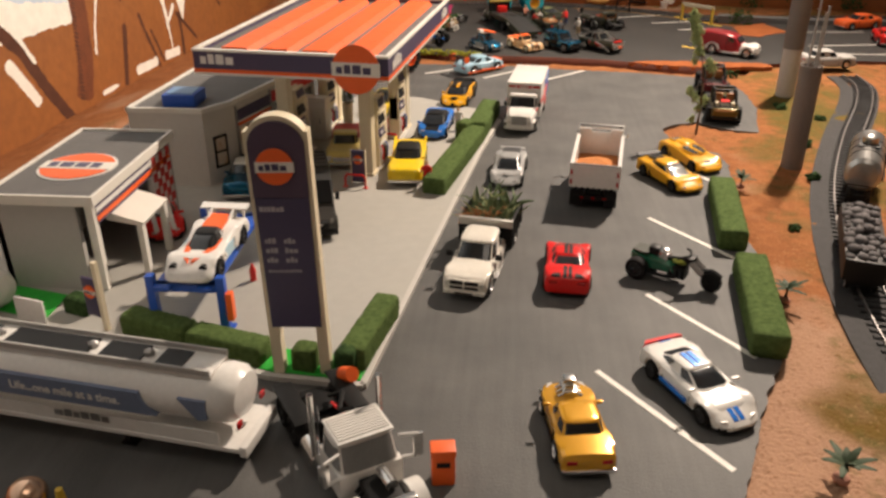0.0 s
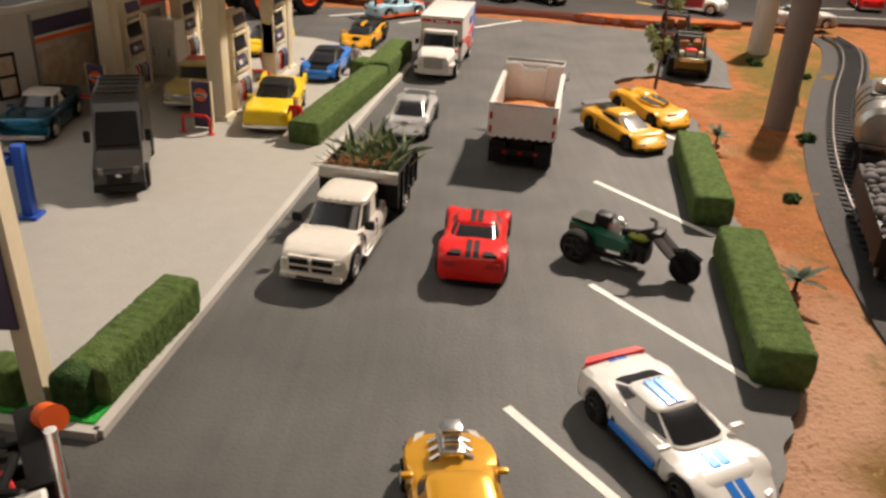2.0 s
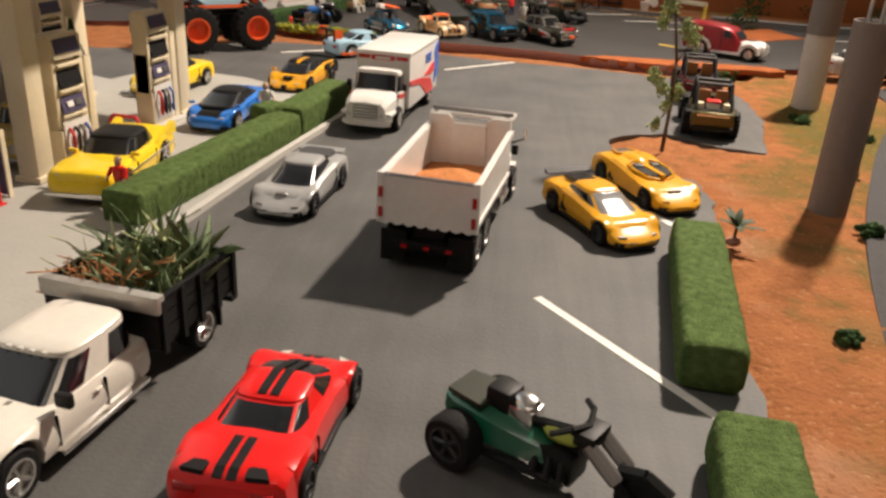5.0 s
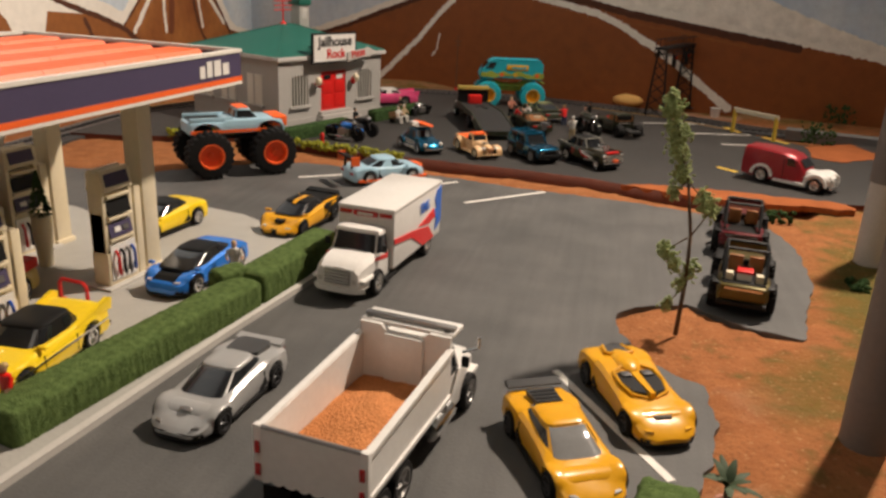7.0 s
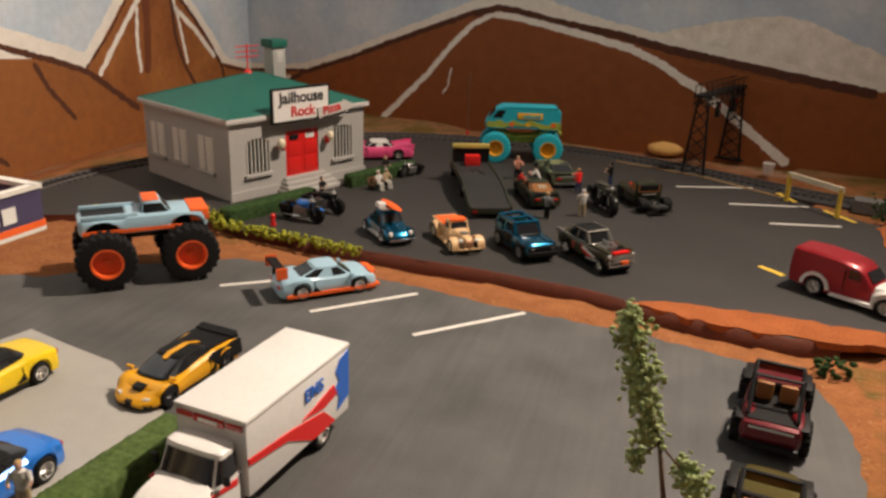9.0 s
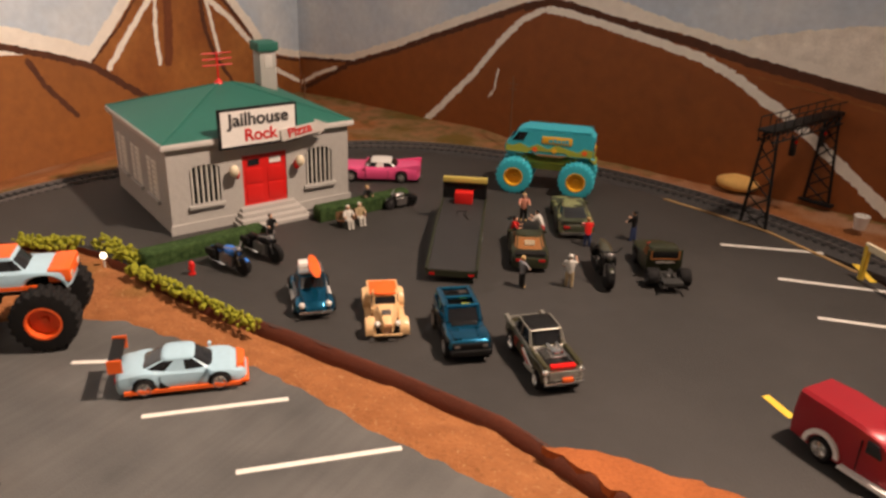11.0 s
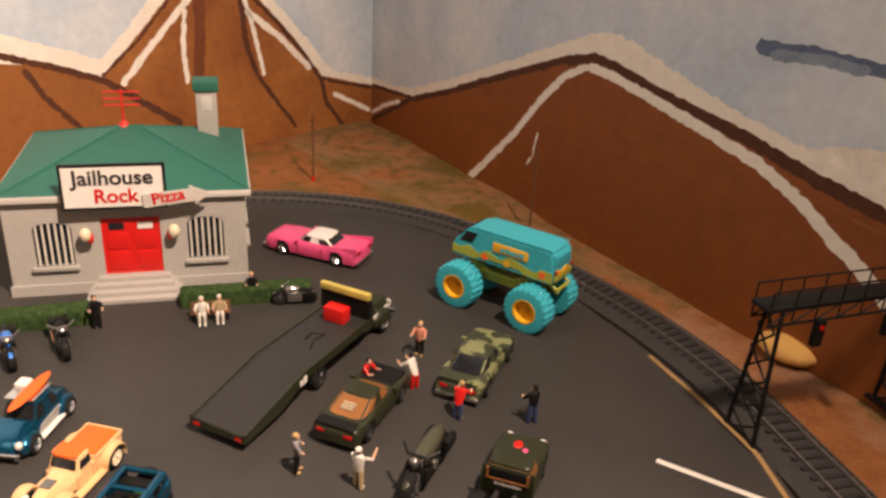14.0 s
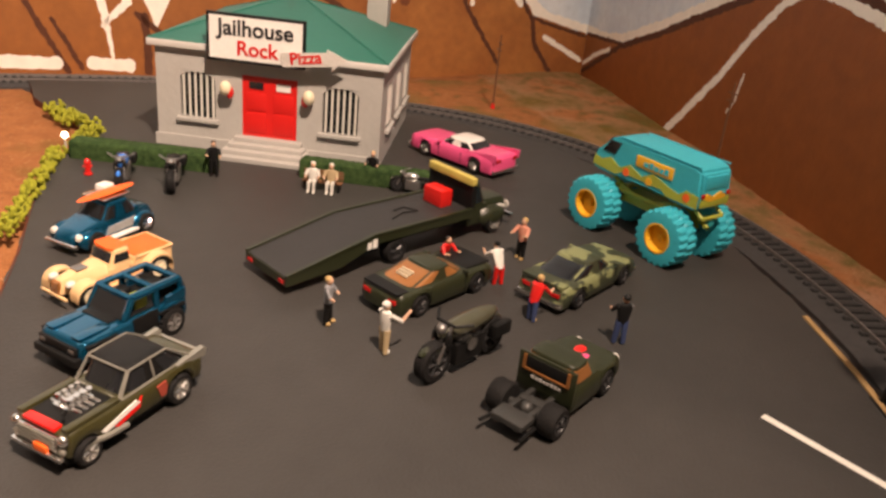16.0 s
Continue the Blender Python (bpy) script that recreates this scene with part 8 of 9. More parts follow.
GREYC = mat("grey_figure_paint", (0.22, 0.22, 0.23), 0.7)
WHITEC = mat("white_figure_paint", (0.62, 0.60, 0.55), 0.7)
KHAKI = mat("khaki_figure_paint", (0.40, 0.30, 0.17), 0.7)
DENIM = mat("denim_figure_paint", (0.03, 0.05, 0.13), 0.7)
BLOND = mat("blond_figure_paint", (0.45, 0.30, 0.12), 0.7)
figurine("painted figurine in grey shirt and black trousers, walking", at(0.2625, 1.342, ZU, 60), BLACK, GREYC, 24.5, hair=BLOND)
figurine("painted figurine in white shirt and khaki shorts, arm raised", at(0.291, 1.3605, ZU, 110), KHAKI, WHITEC, 25.5, (0.3, 1.6), hair=WHITEC)
figurine("painted figurine in red vest leaning on the car", at(0.222, 1.4125, ZU, 20), BLACK, REDP, 23, (1.0, 1.0), lean=0.3)
figurine("painted figurine in white shirt and red trousers, bending over", at(0.2385, 1.438, ZU, 190), REDP, WHITEC, 23, (1.2, 1.2), lean=0.55, hair=BLACK)
figurine("painted figurine in pink top and black trousers, arms folded", at(0.2105, 1.464, ZU, -60), BLACK, mat("salmon_figure_paint", (0.60, 0.25, 0.17), 0.7), 25, (0.9, 0.9), hair=BLOND)
figurine("painted figurine in red top and denim shorts leaning forward", at(0.277, 1.439, ZU, 115), DENIM, REDP, 24, (1.0, 1.0), lean=0.35, hair=BLOND)
figurine("painted figurine in black vest and dark blue jeans", at(0.3045, 1.4715, ZU, 170), DENIM, BLACK, 26, (0.7, 1.0), hair=BLACK)
figurine("painted figurine all in dark grey by the hedge", at(0.062, 1.311, ZU, -10), BLACK, BLACK, 24, (0.2, 0.4))
figurine("painted figurine in a black dress by the hedge", at(0.085, 1.4115, ZU, -30), SKIN, BLACK, 23, (0.5, 0.9), hair=BLOND)
figurine("painted figurine in a white suit seated on the bench", at(0.094, 1.3695, ZU, -25), WHITEC, WHITEC, 24, sit=True, hair=WHITEC)
figurine("painted figurine in a cream suit seated on the bench", at(0.098, 1.3805, ZU, -25), WHITEC, KHAKI, 24, sit=True, hair=WHITEC)
figurine("painted figurine in red clothes beside the yellow sedan", at(0.115, 0.720, ZP, -100), REDP, RED, 24, hair=BLOND)
figurine("painted figurine in white top beside the blue car", at(0.1325, 0.878, ZP, -60), KHAKI, WHITEC, 24, hair=BLOND)
bench = thing("bench", "brown slatted wooden bench by the hedge", "bench", at(0.0935, 1.376, ZU, -25))
for k in (-2, 0, 2):
    part("seat_slat", B(k - 0.8, k + 0.8, -13, 13, 5.2, 6, 0.15), WOOD, bench), part("back_slat", B(-4.2, -3.4, -13, 13, 8.5 + k, 10 + k, 0.15), WOOD, bench)
for s in (1, -1):
    part("leg", B(-4.2, 2.6, s * 11 - 0.6, s * 11 + 0.6, 0, 5.2), BLACK, bench)
hyd = thing("fire_hydrant", "small red fire hydrant", "hydrant", at(0.053, 1.235, ZU))
part("barrel", lathe(bmesh.new(), [(2.6, 0), (2.6, 0.8), (1.7, 1), (1.7, 7), (2.2, 7.2), (2.2, 8), (1.4, 9.6), (0.4, 10.4)], turn="z", seg=14), REDP, hyd)
part("nozzle_cap", R((0, -2.8, 5.2), (0, 2.8, 5.2), 0.9), REDP, hyd)

# ---- the jailhouse pizzeria ----
J = Matrix.Translation((-0.0115, 1.280, UP)) @ Matrix.Rotation(radians(64.6), 4, "Z")
jail = thing("jailhouse", "grey plaster jailhouse with green hipped roof and barred windows", "building", J)
JW, JD, JH = 159, 145, 73
PLASTER = mat("grey_plaster", (0.40, 0.385, 0.36), 0.7, vary=0.05, size=25, bump=0.25, bump_size=260)


def wall_with_holes(w, h, holes, t):
    """A wall panel along x with openings; t its thickness along +y."""
    xs = sorted({0, w, *[a for o in holes for a in o[:2]]})
    zs = sorted({0, h, *[a for o in holes for a in o[2:]]})
    bm = bmesh.new()
    for a, b in zip(xs, xs[1:]):
        for c, d in zip(zs, zs[1:]):
            if not any(o[0] <= a and b <= o[1] and o[2] <= c and d <= o[3] for o in holes):
                box(bm, a, b, 0, t, c, d)
    bmesh.ops.remove_doubles(bm, verts=bm.verts, dist=0.001)
    return bm


WIN = ((17, 42, 22, 54), (118, 143, 22, 54))
DOOR = (61, 100, 13, 56)
part("front_wall", wall_with_holes(JW, JH, [*WIN, DOOR], 4), PLASTER, jail)
part("back_wall", B(0, JW, JD - 4, JD, 0, JH), PLASTER, jail)
SIDEW = ((22, 46, 22, 54), (66, 90, 22, 54), (106, 130, 22, 54))
for name, x in (("left_wall", 0), ("right_wall", JW - 4)):
    bm = wall_with_holes(JD - 8, JH, SIDEW, 4)
    bm.transform(Matrix.Translation((x + 4, 4, 0)) @ Matrix.Rotation(math.pi / 2, 4, "Z"))
    part(name, bm, PLASTER, jail)
for a, b in ((-1.5, DOOR[0]), (DOOR[1], JW + 1.5)):
    part("plinth", B(a, b, -1.5, 0, 0, 8), PLASTER, jail)
part("inner_room", B(6, JW - 6, 8, JD - 6, 1, JH - 4), mat("pale_interior", (0.55, 0.58, 0.48), 0.8, vary=0.1), jail)
part("cornice", B(-4.2, JW + 4.2, -4.2, JD + 4.2, JH - 3, JH + 1.6, 0.8), mat("pale_cornice", (0.55, 0.53, 0.50), 0.6, vary=0.05), jail)
bm = bmesh.new()
e = 3.2
base = [bm.verts.new(p) for p in ((-e, -e, JH + 2), (JW + e, -e, JH + 2), (JW + e, JD + e, JH + 2), (-e, JD + e, JH + 2))]
low = [bm.verts.new(v.co - Vector((0, 0, 1.2))) for v in base]
ap = [bm.verts.new(p) for p in ((JW * 0.46, JD * 0.5, 101), (JW * 0.54, JD * 0.5, 101))]
bm.faces.new(low)
for i in range(4):
    bm.faces.new((low[i], low[(i + 1) % 4], base[(i + 1) % 4], base[i]))
bm.faces.new((base[0], base[1], ap[1], ap[0])), bm.faces.new((base[1], base[2], ap[1])), bm.faces.new((base[2], base[3], ap[0], ap[1])), bm.faces.new((base[3], base[0], ap[0]))
part("roof", bm, GREEN_R, jail, "green hipped roof")
for a, b in (((-e, -e, JH + 2), (JW * 0.46, JD * 0.5, 101)), ((JW + e, -e, JH + 2), (JW * 0.54, JD * 0.5, 101)), ((JW + e, JD + e, JH + 2), (JW * 0.54, JD * 0.5, 101)), ((-e, JD + e, JH + 2), (JW * 0.46, JD * 0.5, 101)), ((JW * 0.46, JD * 0.5, 101), (JW * 0.54, JD * 0.5, 101))):
    part("roof_ridge", R(a, b, 0.7, None, 6), GREEN_R, jail)
IVORY = mat("ivory_bar", (0.66, 0.64, 0.58), 0.5, vary=0.05)


def jail_window(x0, x1, z0, z1, y, parent, place=None, bars_m=IVORY):
    w = thing_part("window", parent)
    objs = [part("window_frame", arch_frame(x0, x1, z0, z1, y), PLASTER, w), part("window_sill", B(x0 - 2.5, x1 + 2.5, y - 3, y + 2, z0 - 3, z0, 0.5), PLASTER, w)]
    for i in range(6):
        x = x0 + (i + 0.5) * (x1 - x0) / 6
        part("bar", R((x, y + 1.5, z0), (x, y + 1.5, z1), 0.8), bars_m, w)
    part("pane", B(x0, x1, y + 2.6, y + 3.1, z0, z1), GLASS, w)
    if place:
        w.matrix_local = place
    return w


def thing_part(name, parent):
    ob = new(name)
    ob.empty_display_size, ob.parent = 0.005, parent
    return ob


def arch_frame(x0, x1, z0, z1, y):
    """The two fillets that make a shallow arched head in an opening."""
    bm = bmesh.new()
    xm, hw, rise = (x0 + x1) / 2, (x1 - x0) / 2, 5.0
    for s in (-1, 1):
        arc = [(xm + s * hw * math.cos(a), z1 - rise + rise * math.sin(a)) for a in np.linspace(0, math.pi / 2, 8)]
        prism(bm, [(xm + s * hw, z1 + 0.2), *arc, (xm, z1 + 0.2)], y + 0.3, y + 3.4, "y")
    return bm


for x0, x1, z0, z1 in WIN:
    jail_window(x0, x1, z0, z1, 0, jail)
for x0, x1, z0, z1 in SIDEW:
    jail_window(x0, x1, z0, z1, 0, jail, Matrix.Translation((JW / 1000, 0.004, 0)) @ Matrix.Rotation(math.pi / 2, 4, "Z"))
    w = thing_part("window", jail)
    part("shutter", B(-0.2, 3.6, x0 + 4, x1 + 4, z0, z1), WHITE_T, w, "white louvred shutter")
    for k in range(7):
        zz = z0 + 2 + k * (z1 - z0 - 3) / 6.5
        part("slat", B(-1.0, 0.2, x0 + 5.5, x1 + 2.5, zz, zz + 2.6), WHITE_T, w)
    part("mullion", B(-1.2, 0.2, (x0 + x1) / 2 + 3.2, (x0 + x1) / 2 + 4.8, z0, z1), GREYW, w)
    part("window_sill", B(-3, 2, x0 + 1.5, x1 + 6.5, z0 - 3, z0, 0.5), PLASTER, w)
door = part("door", B(DOOR[0], DOOR[1], 1, 3, DOOR[2], DOOR[3]), REDP, jail, "bright red double door")
xm = (DOOR[0] + DOOR[1]) / 2
for s in (-1, 1):
    part("door_panel", B(xm + s * 9.5 - 7, xm + s * 9.5 + 7, 0.4, 1.2, 16, 30, 0.3), REDP, door), part("door_panel", B(xm + s * 9.5 - 7, xm + s * 9.5 + 7, 0.4, 1.2, 32, 44, 0.3), REDP, door)
    part("door_window", B(xm + s * 9.5 - 5, xm + s * 9.5 + 5, 0.5, 1.1, 47, 52), GLASS if s < 0 else WHITE, door)
    lampo = part("wall_lantern", R((xm + s * 29, -1, 43), (xm + s * 29, -5, 45), 1.4), REDP, jail)
    part("globe", ball(bmesh.new(), (xm + s * 29, -6.5, 47), 4.6, (0.9, 0.8, 1.1), 12), CREAM, lampo), part("bracket", ball(bmesh.new(), (xm + s * 29 - s * 2.6, -5, 44), 3.8, (0.7, 0.8, 1.2), 10), REDP, lampo)
for k in range(3):
    part("transom_pane", B(xm - 14 + k * 10, xm - 6 + k * 10, 0.2, 2, 57, 61), WHITE, jail)
for k in range(4):
    part("step", B(DOOR[0] - 12 + k * 2.5, DOOR[1] + 12 - k * 2.5, -22 + k * 5.5, 0, k * 3.2, (k + 1) * 3.2, 0.3), PLASTER, jail)
board = part("sign_board", B(40, 107, -9, -6.5, 66, 98, 0.3), BLACK, jail, "white shop sign with black and red lettering")
part("sign_face", B(42, 105, -9.6, -8.8, 68, 96), WHITE, board)
flat_on = Matrix.Rotation(math.pi / 2, 4, "X")
SIGN_INK = mat("black_sign_ink", (0.02, 0.02, 0.022), 0.6)
words("lettering", "Jailhouse", 14.5, Matrix.Translation((0.0735, -0.0099, 0.0885)) @ flat_on, SIGN_INK, board)
words("lettering", "Rock", 13.5, Matrix.Translation((0.0745, -0.0099, 0.0755)) @ flat_on, REDP, board)
arrow = part("sign_arrow", P([(92, 67), (126, 71), (125, 68), (136, 76), (122, 82), (122, 79.5), (91, 76.5)], -11.4, -10.2, "y"), mat("pale_arrow", (0.55, 0.52, 0.48), 0.6), jail, "pale arrow sign")
words("lettering", "Pizza", 11.0, Matrix.Translation((0.108, -0.0117, 0.0745)) @ flat_on @ Matrix.Rotation(radians(9), 4, "Z"), REDP, arrow)
part("sign_brace", tube(tube(bmesh.new(), [(55, -6, 80), (55, 12, 82)], 0.9), [(95, -6, 80), (95, 12, 82)], 0.9), BLACK, jail)
ant = part("antenna", tube(bmesh.new(), [(75, 75, 100), (75, 75, 128)], 0.8), REDP, jail, "red television antenna")
part("antenna_foot", lathe(bmesh.new(), [(5, 0), (3, 3), (1, 5)], (75, 75, 99.5), "z", 12), REDP, ant)
for z in (116, 121, 126):
    part("antenna_bar", R((62, 75, z), (88, 75, z), 0.6), REDP, ant)
chim = part("chimney", B(127, 143, 104, 120, 78, 122, 0.5), PLASTER, jail)
part("chimney_cap", B(125, 145, 102, 122, 119, 127, 0.8), GREEN_R, chim)
part("chimney_panel", B(131, 139, 103.4, 104.2, 103, 115, 0.3), mat("pale_cornice", (0.55, 0.53, 0.50)), chim)

# ---- railway ----
RAIL = mat("dull_rail", (0.24, 0.22, 0.21), 0.4, 0.5, vary=0.15)
TIE = mat("black_sleeper", (0.020, 0.019, 0.019), 0.8, vary=0.2, size=200)


def smooth_line(pts, step=0.004):
    """Evenly spaced points on a smooth curve through the given ones."""
    out = []
    p = [Vector(pts[0]) * 2 - Vector(pts[1]), *[Vector(q) for q in pts], Vector(pts[-1]) * 2 - Vector(pts[-2])]
    for a, b, c, d in zip(p, p[1:], p[2:], p[3:]):
        n = max(2, int((c - b).length / step))
        for i in range(n):
            t = i / n
            out.append(0.5 * (2 * b + (c - a) * t + (2 * a - 5 * b + 4 * c - d) * t * t + (3 * b - a - 3 * c + d) * t ** 3))
    return out + [p[-2]]


def ribbon(line, off0, off1, z0, z1, bm=None):
    """A long band along a line, between two side offsets (mm) and two heights (mm)."""
    bm, rows = bm or bmesh.new(), []
    for i, q in enumerate(line):
        d = (line[min(i + 1, len(line) - 1)] - line[max(i - 1, 0)]).normalized()
        nx, ny = -d.y, d.x
        c = q * 1000
        rows.append([bm.verts.new((c.x + nx * o, c.y + ny * o, z)) for o, z in ((off0, z0), (off1, z0), (off1, z1), (off0, z1))])
    for a, b in zip(rows, rows[1:]):
        for i in range(4):
            bm.faces.new((a[i], a[(i + 1) % 4], b[(i + 1) % 4], b[i]))
    bm.faces.new(rows[0]), bm.faces.new(rows[-1])
    return bm


def railway(label, pts, z, wide=15.0, tie_step=6):
    line = smooth_line(pts)
    track = thing("railway_track", label, "railway", at(0, 0, 0), "railway tracks")
    mid = line[len(line) // 2]
    d = line[len(line) // 2 + 1] - mid
    inner = 1 if d.x * (1.30 - mid.y) - d.y * (0.1 - mid.x) > 0 else -1
    part("track_bed", ribbon(line, -wide - (12 if inner < 0 else 0), wide + (12 if inner > 0 else 0), z - 4, z + 1.2), TRACKBED, track)
    for o in (-8.2, 8.2):
        part("rail", ribbon(line, o - 0.5, o + 0.5, z + 1.2, z + 4.0), RAIL, track)
    me = None
    count = 0
    walked = 0.0
    for i in range(1, len(line) - 1):
        walked += (line[i] - line[i - 1]).length * 1000
        if walked < tie_step:
            continue
        walked = 0.0
        d = line[i + 1] - line[i - 1]
        if me is None:
            first = part("sleeper", B(-1.4, 1.4, -12.5, 12.5, 0, 1.4), TIE, track)
            me = first.data
            ob = first
        else:
            ob = new("sleeper", me)
            ob.parent = track
        ob.matrix_local = pose(line[i].x, line[i].y, (z + 1.0) / 1000, 0, 0, math.degrees(math.atan2(d.y, d.x)))
        count += 1
        if count >= 290:
            break
    return track


railway("black model railway track curving along the backdrop", [(-0.196, 0.60), (-0.198, 0.95), (-0.202, 1.18), (-0.198, 1.30), (-0.165, 1.40), (-0.105, 1.515), (-0.045, 1.583), (0.03, 1.626), (0.11, 1.642), (0.19, 1.644), (0.27, 1.634), (0.35, 1.612), (0.43, 1.574), (0.52, 1.53), (0.60, 1.525), (0.75, 1.535), (1.1, 1.54)], 0.5)
railway("black model railway track beside the sandy verge", [(0.42, 0.05), (0.408, 0.30), (0.412, 0.45), (0.422, 0.55), (0.443, 0.65), (0.478, 0.76), (0.53, 0.885), (0.585, 1.0), (0.615, 1.08), (0.62, 1.14)], -1.0)
edge_strip("wooden_edge", [(0.47, 1.503), (0.40, 1.553), (0.35, 1.573), (0.30, 1.589)], 0.003, 0.0, 0.0048, mat("tan_edge", (0.36, 0.22, 0.09), 0.8), "tan edging strip beside the track", "edging")

# tank wagon on the right-hand track
TANKM = mat("polished_tank_metal", (0.42, 0.41, 0.39), 0.28, 0.85, vary=0.15, size=30)
tw = thing("tank_wagon", "polished grey tank wagon with black underframe on the track", "rail wagon", at(0.482, 0.740, 0.0032, 66) @ Matrix.Scale(0.9, 4), "rail wagons")
part("tank", lathe(bmesh.new(), [(2, -50), (12, -49), (15.5, -45), (15.5, 45), (12, 49), (2, 50)], (0, 0, 30), "x", 28), TANKM, tw)
part("dome", lathe(bmesh.new(), [(7, 0), (7, 9), (4, 11), (0.5, 11.5)], (0, 0, 43), "z", 18), TANKM, tw)
for s in (1, -1):
    part("side_rail", tube(bmesh.new(), [(-46, s * 16.6, 27), (46, s * 16.6, 27)], 0.6), BLACK, tw)
part("ladder", B(-1.5, 1.5, -17.4, -15.6, 12, 44), BLACK, tw)
part("catwalk", B(-12, 12, -9, 9, 44.5, 46, 0.3), BLACK, tw)
part("underframe", B(-54, 54, -7, 7, 9, 14, 0.5), BLACK, tw)
for x in (-36, 36):
    part("bogie", B(x - 13, x + 13, -10, 10, 4, 10, 0.8), BLACK, tw)
    for dx in (-8, 8):
        for s in (1, -1):
            wheel(tw, x + dx, s * 8.2, 5.2, 3, STEEL, 5, BLACK)
for x in (-44, 44):
    part("end_rail", tube(bmesh.new(), [(x * 1.2, -11, 14), (x * 1.2, -11, 22), (x * 1.2, 11, 22), (x * 1.2, 11, 14)], 0.7), BLACK, tw)
for x in (-20, 0, 20):
    part("strap", lathe(bmesh.new(), [(15.9, x - 0.8), (15.9, x + 0.8), (15.4, x + 0.8), (15.4, x - 0.8)], (0, 0, 30), "x", 28), BLACK, tw)
gw = thing("gondola_wagon", "dark open wagon with a mixed load on the track", "rail wagon", at(0.428, 0.60, 0.0032, 72), "rail wagons")
part("wagon_body", B(-50, 50, -13, 13, 9, 24, 0.6), BLACK, gw)
rng, SCRAP = random.Random(8), mat("scrap_load", (0.10, 0.09, 0.09), 0.8, vary=0.5, size=150)
for i in range(52):
    bm = ball(bmesh.new(), (0, 0, 0), rng.uniform(2, 4.5), (1.2, 1, 0.7), 6)
    bm.transform(Matrix.Translation((-44 + 88 * (i % 13) / 12 + rng.uniform(-2, 2), -9 + 18 * (i // 13) / 3 + rng.uniform(-2, 2), rng.uniform(23, 27))) @ Matrix.Rotation(rng.uniform(0, 3), 4, "Z"))
    part("lump", bm, SCRAP, gw, "", 3)
for x in (-34, 34):
    part("bogie", B(x - 13, x + 13, -10, 10, 4, 9, 0.8), BLACK, gw)
    for dx in (-8, 8):
        for s in (1, -1):
            wheel(gw, x + dx, s * 8.2, 5.2, 3, STEEL, 5, BLACK)

# signal gantry over the track
gan = thing("signal_gantry", "black lattice signal gantry across the track", "gantry", at(0.384, 1.561, UP - 0.001, 68.5))
for x in (0, 112):
    for y in (-12, 12):
        part("leg", R((x, y, 0), (x + (3 if x == 0 else -3), y * 0.45, 86), 1.5, 1.2), BLACK, gan)
    lat = bmesh.new()
    for k in range(6):
        a, b = 1 - 0.55 * k / 6, 1 - 0.55 * (k + 1) / 6
        rod(lat, (x, -12 * a, 86 * k / 6), (x, 12 * b, 86 * (k + 1) / 6), 0.7), rod(lat, (x, 12 * a, 86 * k / 6), (x, -12 * b, 86 * (k + 1) / 6), 0.7)
    part("lattice", lat, BLACK, gan)
    part("foot_plate", B(x - 4, x + 4, -16, 16, -1, 1.5, 0.3), BLACK, gan)
part("walkway", B(-8, 120, -7, 7, 85, 87.5, 0.4), BLACK, gan)
tr = bmesh.new()
for s in (-1, 1):
    rod(tr, (-6, s * 6.5, 97), (118, s * 6.5, 97), 0.6), rod(tr, (-6, s * 6.5, 77), (118, s * 6.5, 77), 0.8)
    for k in range(9):
        rod(tr, (-6 + k * 15.5, s * 6.5, 77), (-6 + k * 15.5, s * 6.5, 97), 0.5)
        if k < 8:
            rod(tr, (-6 + k * 15.5, s * 6.5, 77), (9.5 + k * 15.5, s * 6.5, 86), 0.5)
part("railing", tr, BLACK, gan)
for k in (28, 78):
    hd = part("signal_head", B(k - 3, k + 3, -10, -6, 62, 78, 0.6), BLACK, gan)
    part("signal_lens", disc(bmesh.new(), (k, -10.2, 74), 1.6, "y", 0.6, 12), LAMP_R, hd)

# telegraph poles on the hillside
for x, y, h in ((-0.118, 1.588, 70), (0.099, 1.681, 80)):
    pole = thing("telegraph_pole", "thin brown telegraph pole with red base", "pole", at(x, y, 0.0), "telegraph poles")
    part("mast", R((0, 0, 0), (0, 0, h), 1.1, 0.8), WOOD, pole)
    for k in (8, 14):
        part("crossarm", R((-5, 0, h - k), (5, 0, h - k), 0.6), WOOD, pole)
    part("base", R((0, 0, 0), (0, 0, 5), 2.4, 1.6), REDP, pole)

# pale boulder by the track
st = thing("boulder", "smooth tan boulder beside the track", "rock", at(0.352, 1.677, 0.0))
bm = bmesh.new()
ball(bm, (0, 0, 5), 18, (1.2, 0.85, 0.50), 22)
for v in bm.verts:
    v.co += v.co.normalized() * 1.6 * noise.noise(v.co * 0.08)
    v.co.z = max(v.co.z, -0.5)
part("stone", bm, mat("tan_stone", (0.74, 0.43, 0.13), 0.8, vary=0.12, size=40, bump=0.3), st, "", 3)

